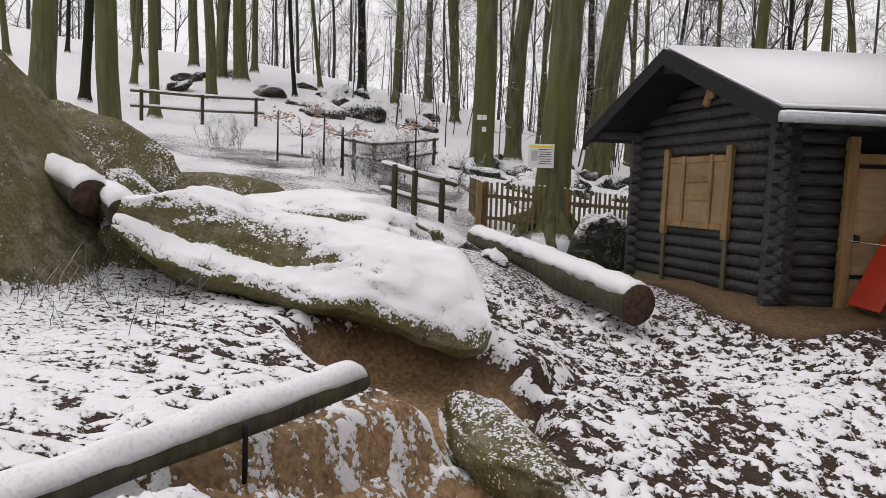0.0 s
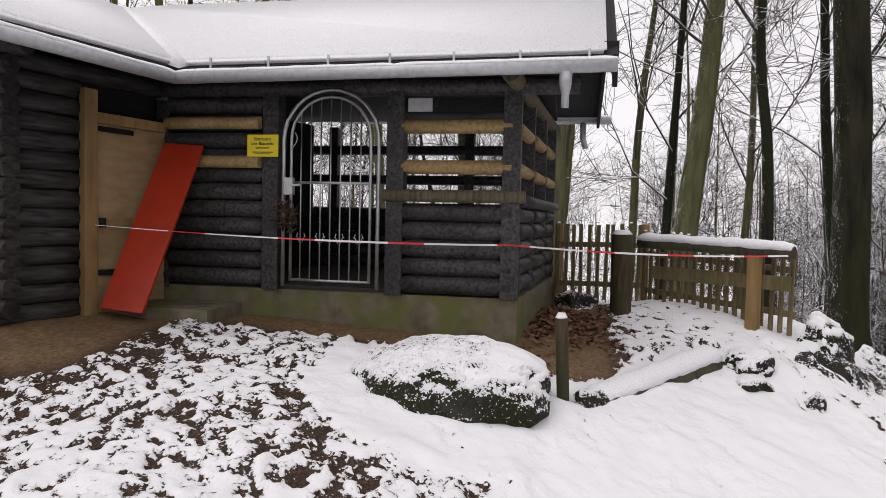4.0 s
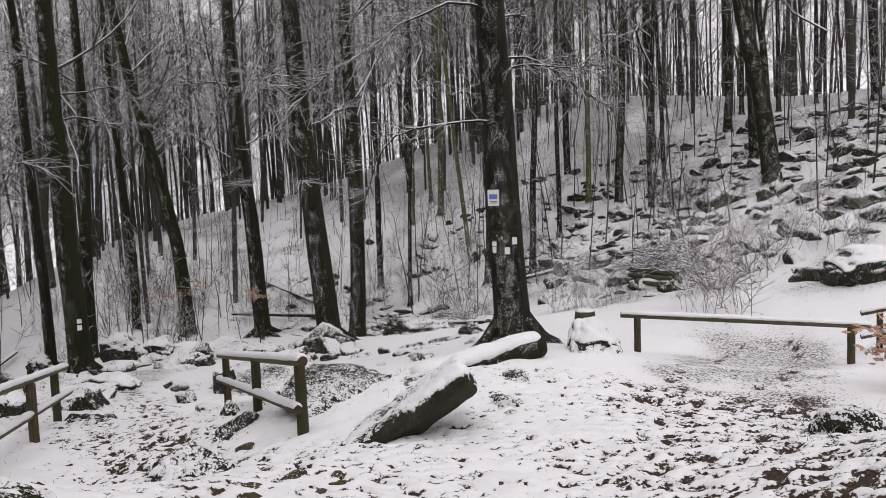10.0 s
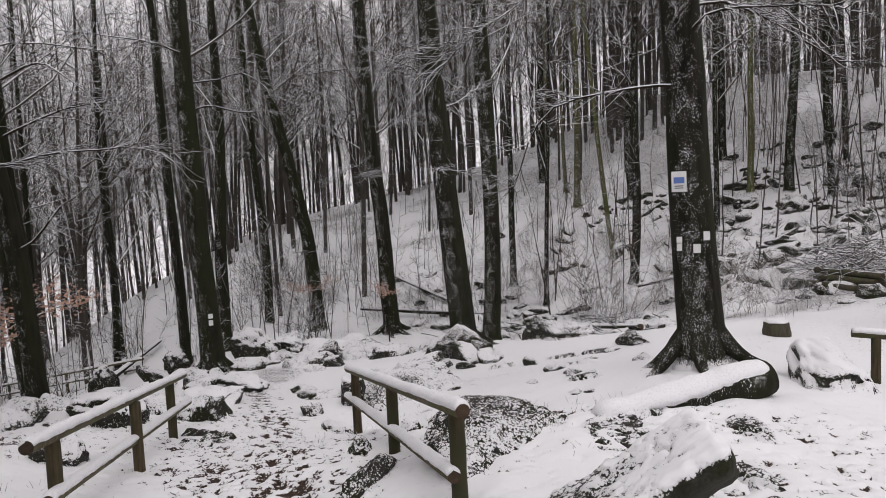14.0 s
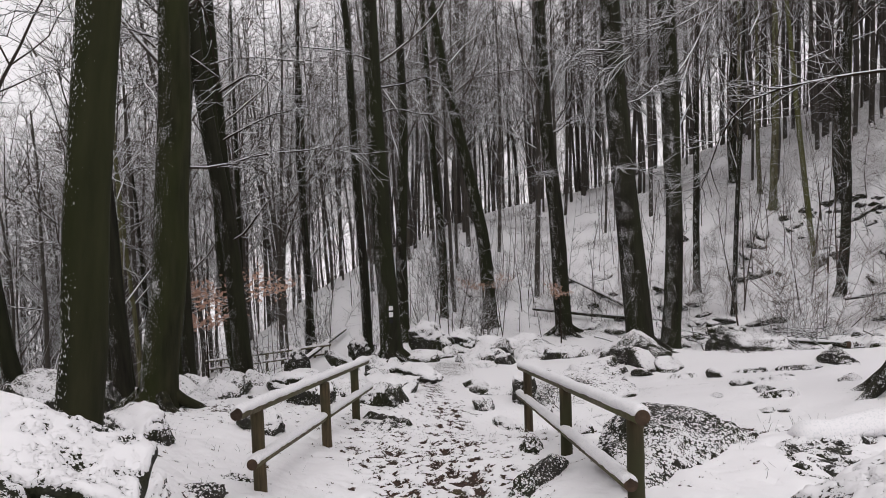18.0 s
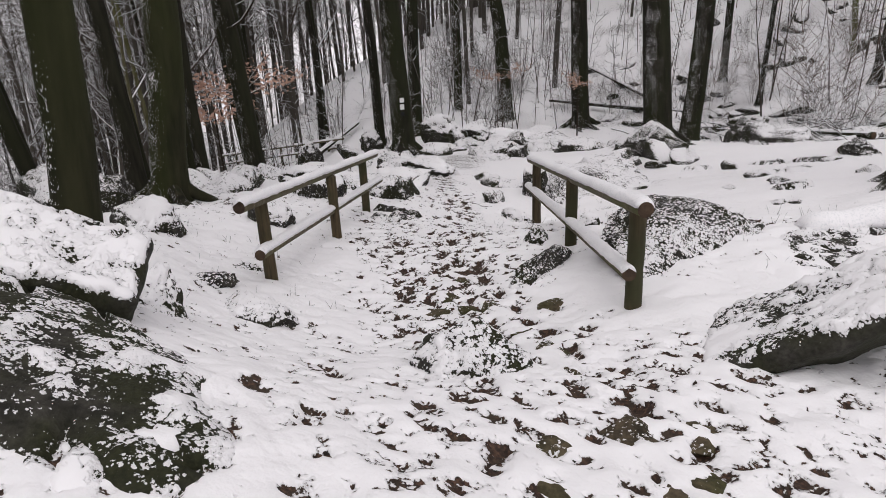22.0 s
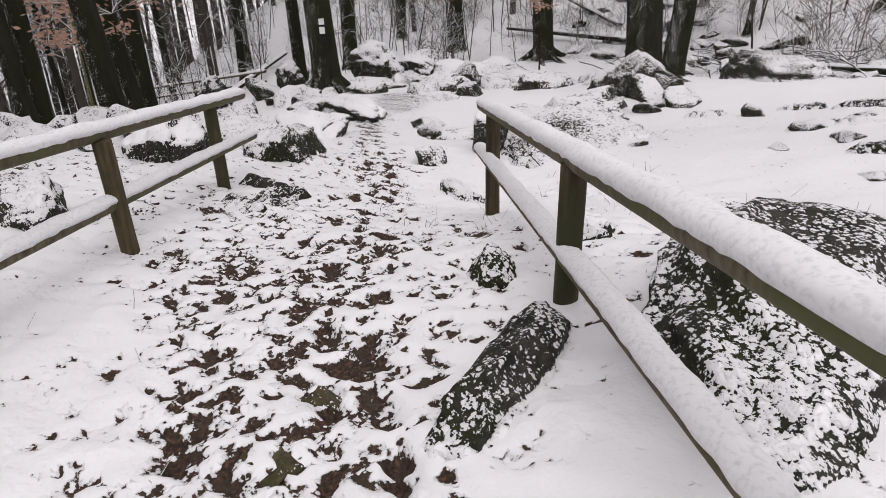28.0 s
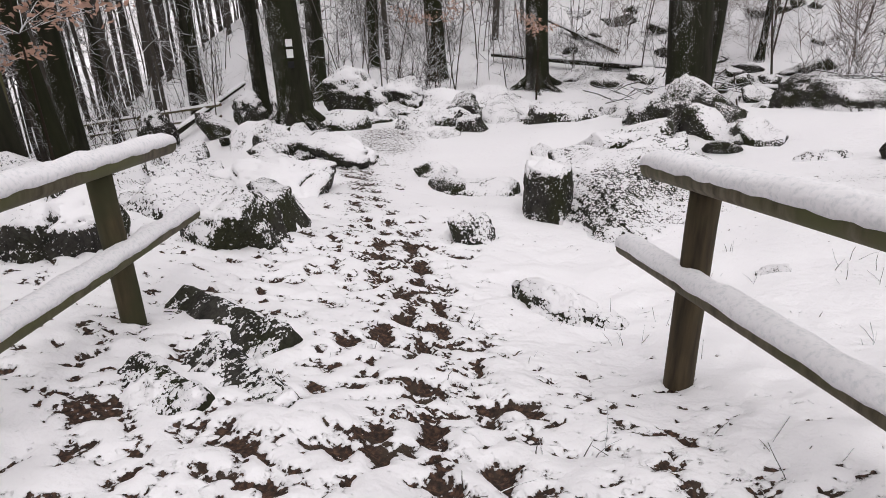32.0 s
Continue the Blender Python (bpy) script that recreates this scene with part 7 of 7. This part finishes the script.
tag_on(mk, p0 + Vector((0, 0, -2.32)), rt, (0.12, 0.13), M_WHITE, 0, M_BLACK, "X")
tag_on(mk, p0 + Vector((0, 0, -2.51)), rt, (0.12, 0.15), M_WHITE, 0, M_BLACK, "N")
tag_on(mk, p0 + Vector((0, 0, -2.71)), rt, (0.11, 0.12), M_DARK, 0, M_YELLOW, "O")
rt, fw = facing(1.28, 13.75, 0.3, 1.0)
p0 = Vector((1.2, 13.75, 0)) - fw * 0.45
plate, rot = tag_on(nb, p0 - rt * 0.12 + Vector((0, 0, 2.36)), rt, (0.5, 0.46), M_WHITE, 0, name="notice")
part("header_bar", block(bmesh.new(), p0 - rt * 0.12 - fw * 0.008 + Vector((0, 0, 2.54)), (0.44, 0.035, 0.006), rot, 0), plate, "yellow heading", M_YELLOW)
for k in range(7):
    part("text_bar", block(bmesh.new(), p0 - rt * (0.12 - 0.08) - fw * 0.008 + Vector((0, 0, 2.48 - 0.045 * k)), (0.27 - 0.03 * (k % 3), 0.012, 0.006), rot, 0), plate, "", M_BLACK)
part("sketch_map", block(bmesh.new(), p0 - rt * 0.25 - fw * 0.008 + Vector((0, 0, 2.36)), (0.12, 0.2, 0.006), rot, 0), plate, "grey sketch on the notice", M_GUTTER)
# waymarks on the tree left of the notice
rt, fw = facing(-0.31, 20.8, 0.3, 1.0)
p0 = Vector((-0.31, 20.8, 0)) - fw * 0.4
wb = [o for o in bpy.data.objects if o.parent is None and o.name.startswith("beech_tree") and (o.location - Vector((-0.31, 20.8, o.location.z))).length < 0.01][0]
for dx, z in ((0.05, 4.05), (-0.1, 4.05), (0.05, 3.7)):
    tag_on(wb, p0 + rt * dx + Vector((0, 0, z - 0.2)), rt, (0.13, 0.15), M_WHITE)

# ---- stacked wood, brushwood and a stump by the bend ----
wp = thing("wood_pile", (10.9, -20.0, gz(10.9, -20.0)), "low pile of dark logs dusted with snow", "wood pile")
wz = gz(10.9, -20.0)
for k, (dz, dd) in enumerate(((0.0, -0.25), (0.02, 0.05), (0.0, 0.33), (0.2, -0.1), (0.21, 0.18), (0.38, 0.04))):
    d = Vector((-0.87, 0.5, 0)) * 1.0
    s = Vector((0.5, 0.87, 0)) * dd
    c = Vector((10.9, -20.0, wz + 0.1 + dz)) + s
    part("log", pole_mesh("log", c - d * (1.0 + 0.1 * (k % 3)), c + d * (0.95 + 0.08 * (k % 2)), 0.1, 0.09, M_TRUNKLOG, 10, 5, 0.08, k, M_CUT), wp)
rg = random.Random(77)


def heap(x, y, r, h, n, label):
    out = []
    z = gz(x, y)
    for i in range(n):
        a, q = rg.uniform(0, 6.28), math.sqrt(rg.random()) * r
        c = np.array([x + q * math.cos(a), y + q * math.sin(a), z + h * (1 - (q / r) ** 2) * rg.uniform(0.1, 1.0)])
        b = rg.uniform(0, 6.28)
        d = np.array([math.cos(b), math.sin(b), rg.gauss(0, 0.35)]) * rg.uniform(0.3, 0.9)
        out.append(tube(branch_path(rg, c - d, d / np.linalg.norm(d), 2 * np.linalg.norm(d), 4, 0.0, 0.15), np.linspace(0.022, 0.006, 5), 4, False))
    tagged(new("brushwood", mesh_from("brushwood", *merge(out), M_TWIG)), label, "brushwood", kind="stuff")


heap(11.0, -21.8, 1.7, 1.1, 330, "heap of dark cut brushwood dusted with snow")
heap(8.2, -18.5, 0.9, 0.4, 70, "small heap of twigs in the snow")
heap(17.5, -18.5, 2.2, 0.4, 90, "fallen branches half under the snow")
heap(22.5, -18.0, 2.4, 0.4, 90, "fallen branches half under the snow")
stp = thing("tree_stump", (10.6, -12.9, gz(10.6, -12.9)), "sawn tree stump with a cap of snow", "stump")
sz = gz(10.6, -12.9)
part("stump", pole_mesh("stump", (10.6, -12.9, sz - 0.2), (10.6, -12.9, sz + 0.3), 0.3, 0.25, M_TRUNKLOG, 14, 6, 0.1, 4, M_CUT), stp)
part("snow_top", pole_mesh("snow_top", (10.6, -12.9, sz + 0.3), (10.6, -12.9, sz + 0.36), 0.25, 0.17, M_SNOW, 14, 4, 0.1, 2), stp)
# fallen trunks in the gully
for k, (a, b, r) in enumerate((((24, -19.5), (30, -17), 0.12), ((14, -24), (19, -22.5), 0.1), ((31, -5.5), (37, -10.5), 0.12), ((27, -20), (33, -21), 0.09), ((2, -26), (7, -24), 0.12), ((16, -17.2), (21, -18.4), 0.09))):
    log_thing("fallen_log", "thin fallen trunk edged with snow in the gully", (a[0], a[1], gz(*a) + 0.15), (b[0], b[1], gz(*b) + 0.25), r, r * 0.6, 0.04, 60 + k, M_BARK)


# ---- withered leaves ----
def leafy(name, label, x, y, z, reach, n, size, seed, stems=7, mat=None):
    r = random.Random(seed)
    t = thing(name, (x, y, gz(x, y)), label, "shrub")
    sprays, leaves = [], []
    for s in range(stems):
        a = r.uniform(0, 6.28)
        p = branch_path(r, (x, y, z - 0.25 * reach), (math.cos(a), math.sin(a), 0.35), reach * r.uniform(0.6, 1.1), 6, 0.0, 0.12)
        sprays.append(tube(p, np.linspace(0.012, 0.004, 7), 4, False))
        for k in range(n // stems):
            q = r.uniform(0.25, 1) * 5.99
            j = int(q)
            c = p[j] + (p[j + 1] - p[j]) * (q - j) + np.array([r.gauss(0, 0.09), r.gauss(0, 0.09), r.gauss(0, 0.06)]) * reach
            u = np.array([r.gauss(0, 1), r.gauss(0, 1), r.gauss(0, 0.5)])
            u /= np.linalg.norm(u)
            w = np.cross(u, [r.gauss(0, 1), r.gauss(0, 1), r.gauss(0, 1)])
            w /= np.linalg.norm(w)
            L = size * r.uniform(0.7, 1.2)
            leaves.append((np.array([c - u * L, c + w * L * 0.45 + u * L * 0.1, c + u * L, c - w * L * 0.45 + u * L * 0.1]), np.array([[0, 1, 2, 3]])))
    z0 = gz(x, y)
    sprays.append(tube(line((x, y, z0 - 0.1), (x, y, z), 5), np.linspace(0.03, 0.014, 5), 6, False))
    for sp in sprays:
        part("stem", mesh_from("stem", *sp, M_TWIG_NEAR), t)
    tagged(part("leaves", mesh_from("leaves", *merge(leaves), mat or M_LEAF, False), t, "withered pinkish-brown leaves"), kind="stuff")


leafy("young_beech", "young beech still holding withered brown leaves", 25.6, -2.7, -1.4, 2.4, 520, 0.085, 3, 14)
leafy("young_beech", "young beech still holding withered brown leaves", 26.6, -2.0, -2.4, 1.3, 260, 0.075, 4, 7)
leafy("leafy_shrub", "low shrub with orange-brown leaves and snow", 3.75, -7.0, -1.25, 1.0, 420, 0.06, 5, 9)
leafy("leafy_shrub", "low shrub with orange-brown leaves and snow", 2.9, -6.6, -0.9, 1.2, 300, 0.06, 6, 8)
leafy("young_beech", "young beech still holding withered brown leaves", 25.2, -14.6, -2.6, 0.9, 160, 0.06, 7, 6)
leafy("young_beech", "young beech still holding withered brown leaves", 27.8, -13.0, -2.4, 1.2, 200, 0.06, 8, 6)
for k in range(6):
    leafy("young_beech", "young beech still holding withered brown leaves", -3.0 + rg.gauss(0, 1.5), 17.5 + rg.gauss(0, 1.5), 2.9 + rg.uniform(0, 0.8), 0.8, 90, 0.05, 20 + k, 5)


# ---- fallen leaves, twigs and grass in the snow ----
def strew(name, label, n, area, size, mat, seed, lift=0.012):
    """Curled leaves lying on the ground within an area."""
    r = random.Random(seed)
    out = []
    while len(out) < n:
        x, y = area(r)
        c = np.array([x, y, gz(x, y) + lift])
        a, L = r.uniform(0, 6.28), size * r.uniform(0.6, 1.2)
        u = np.array([math.cos(a), math.sin(a), r.gauss(0, 0.3)])
        w = np.array([-math.sin(a), math.cos(a), r.gauss(0, 0.3)])
        up = np.array([0, 0, L * r.uniform(0.1, 0.5)])
        out.append((np.array([c - u * L + up * 0.5, c - u * L * 0.2 + w * L * 0.5 + up, c + u * L * 0.4 + w * L * 0.4, c + u * L + up * 0.4, c + u * L * 0.3 - w * L * 0.45 + up * 0.8, c - u * L * 0.4 - w * L * 0.4]), np.array([[0, 1, 2, 5], [2, 3, 4, 5]])))
    tagged(new(name, mesh_from(name, *merge(out), mat, False)), label, "leaves", kind="stuff")


strew("leaf_litter", "reddish-brown fallen leaves by the hut's corner", 900, lambda r: (7.75 + r.gauss(0, 0.5), 5.3 + r.gauss(0, 0.36)), 0.045, M_LITTER, 1)
strew("leaf_litter", "pale brown leaves blown under the flat boulder", 200, lambda r: (lambda t: (4.85 + 0.72 * t + r.gauss(0, 0.05), 5.36 - 0.95 * t + 0.25 * t * t + r.gauss(0, 0.05)))(r.random()), 0.05, M_LEAF, 2)


def tufts(name, label, n, area, height, seed, mat):
    r = random.Random(seed)
    out = []
    for i in range(n):
        x, y = area(r)
        z = gz(x, y) - 0.02
        for k in range(r.randrange(1, 5)):
            d = np.array([r.gauss(0, 0.45), r.gauss(0, 0.45), 1.0])
            out.append(tube(branch_path(r, (x + r.gauss(0, 0.04), y + r.gauss(0, 0.04), z), d / np.linalg.norm(d), height * r.uniform(0.4, 1.2), 3, -0.1, 0.12), [0.0028, 0.0024, 0.0018, 0.0012], 3, False))
    tagged(new(name, mesh_from(name, *merge(out), mat)), label, "grass", kind="stuff")


tufts("dry_stalks", "dry stalks and twigs poking out of the snow", 120, lambda r: (11.4 + r.uniform(-2.8, 3.5), -4.3 + r.gauss(0, 0.9)), 0.16, 1, M_TWIG)
tufts("dry_stalks", "dry stalks and twigs poking out of the snow", 90, lambda r: (12.5 + r.uniform(-2.2, 3.0), 0.6 + r.gauss(0, 0.7)), 0.14, 2, M_TWIG)
tufts("dry_stalks", "dry stalks and twigs poking out of the snow", 80, lambda r: (3.6 + r.uniform(-1.0, 1.3), -3.8 + r.gauss(0, 1.0)), 0.16, 3, M_TWIG)
tufts("brown_stems", "thin brown stems at the tall boulder's foot", 60, lambda r: (-2.6 + r.gauss(0, 0.35), 4.4 + r.gauss(0, 0.3)), 0.35, 4, M_TWIG)

for k, (x, y, q) in enumerate(((1.33, 9.0, 0.1), (1.2, 9.25, 0.12), (1.52, 8.2, 0.11), (1.42, 8.6, 0.13), (1.56, 8.0, 0.08))):
    rock("log_stone", "small snow-dusted stone beside the felled log", x, y, (q * 1.4, q, q), k * 50, (0, 0), 70 + k, 0.6, 3, 0.3)
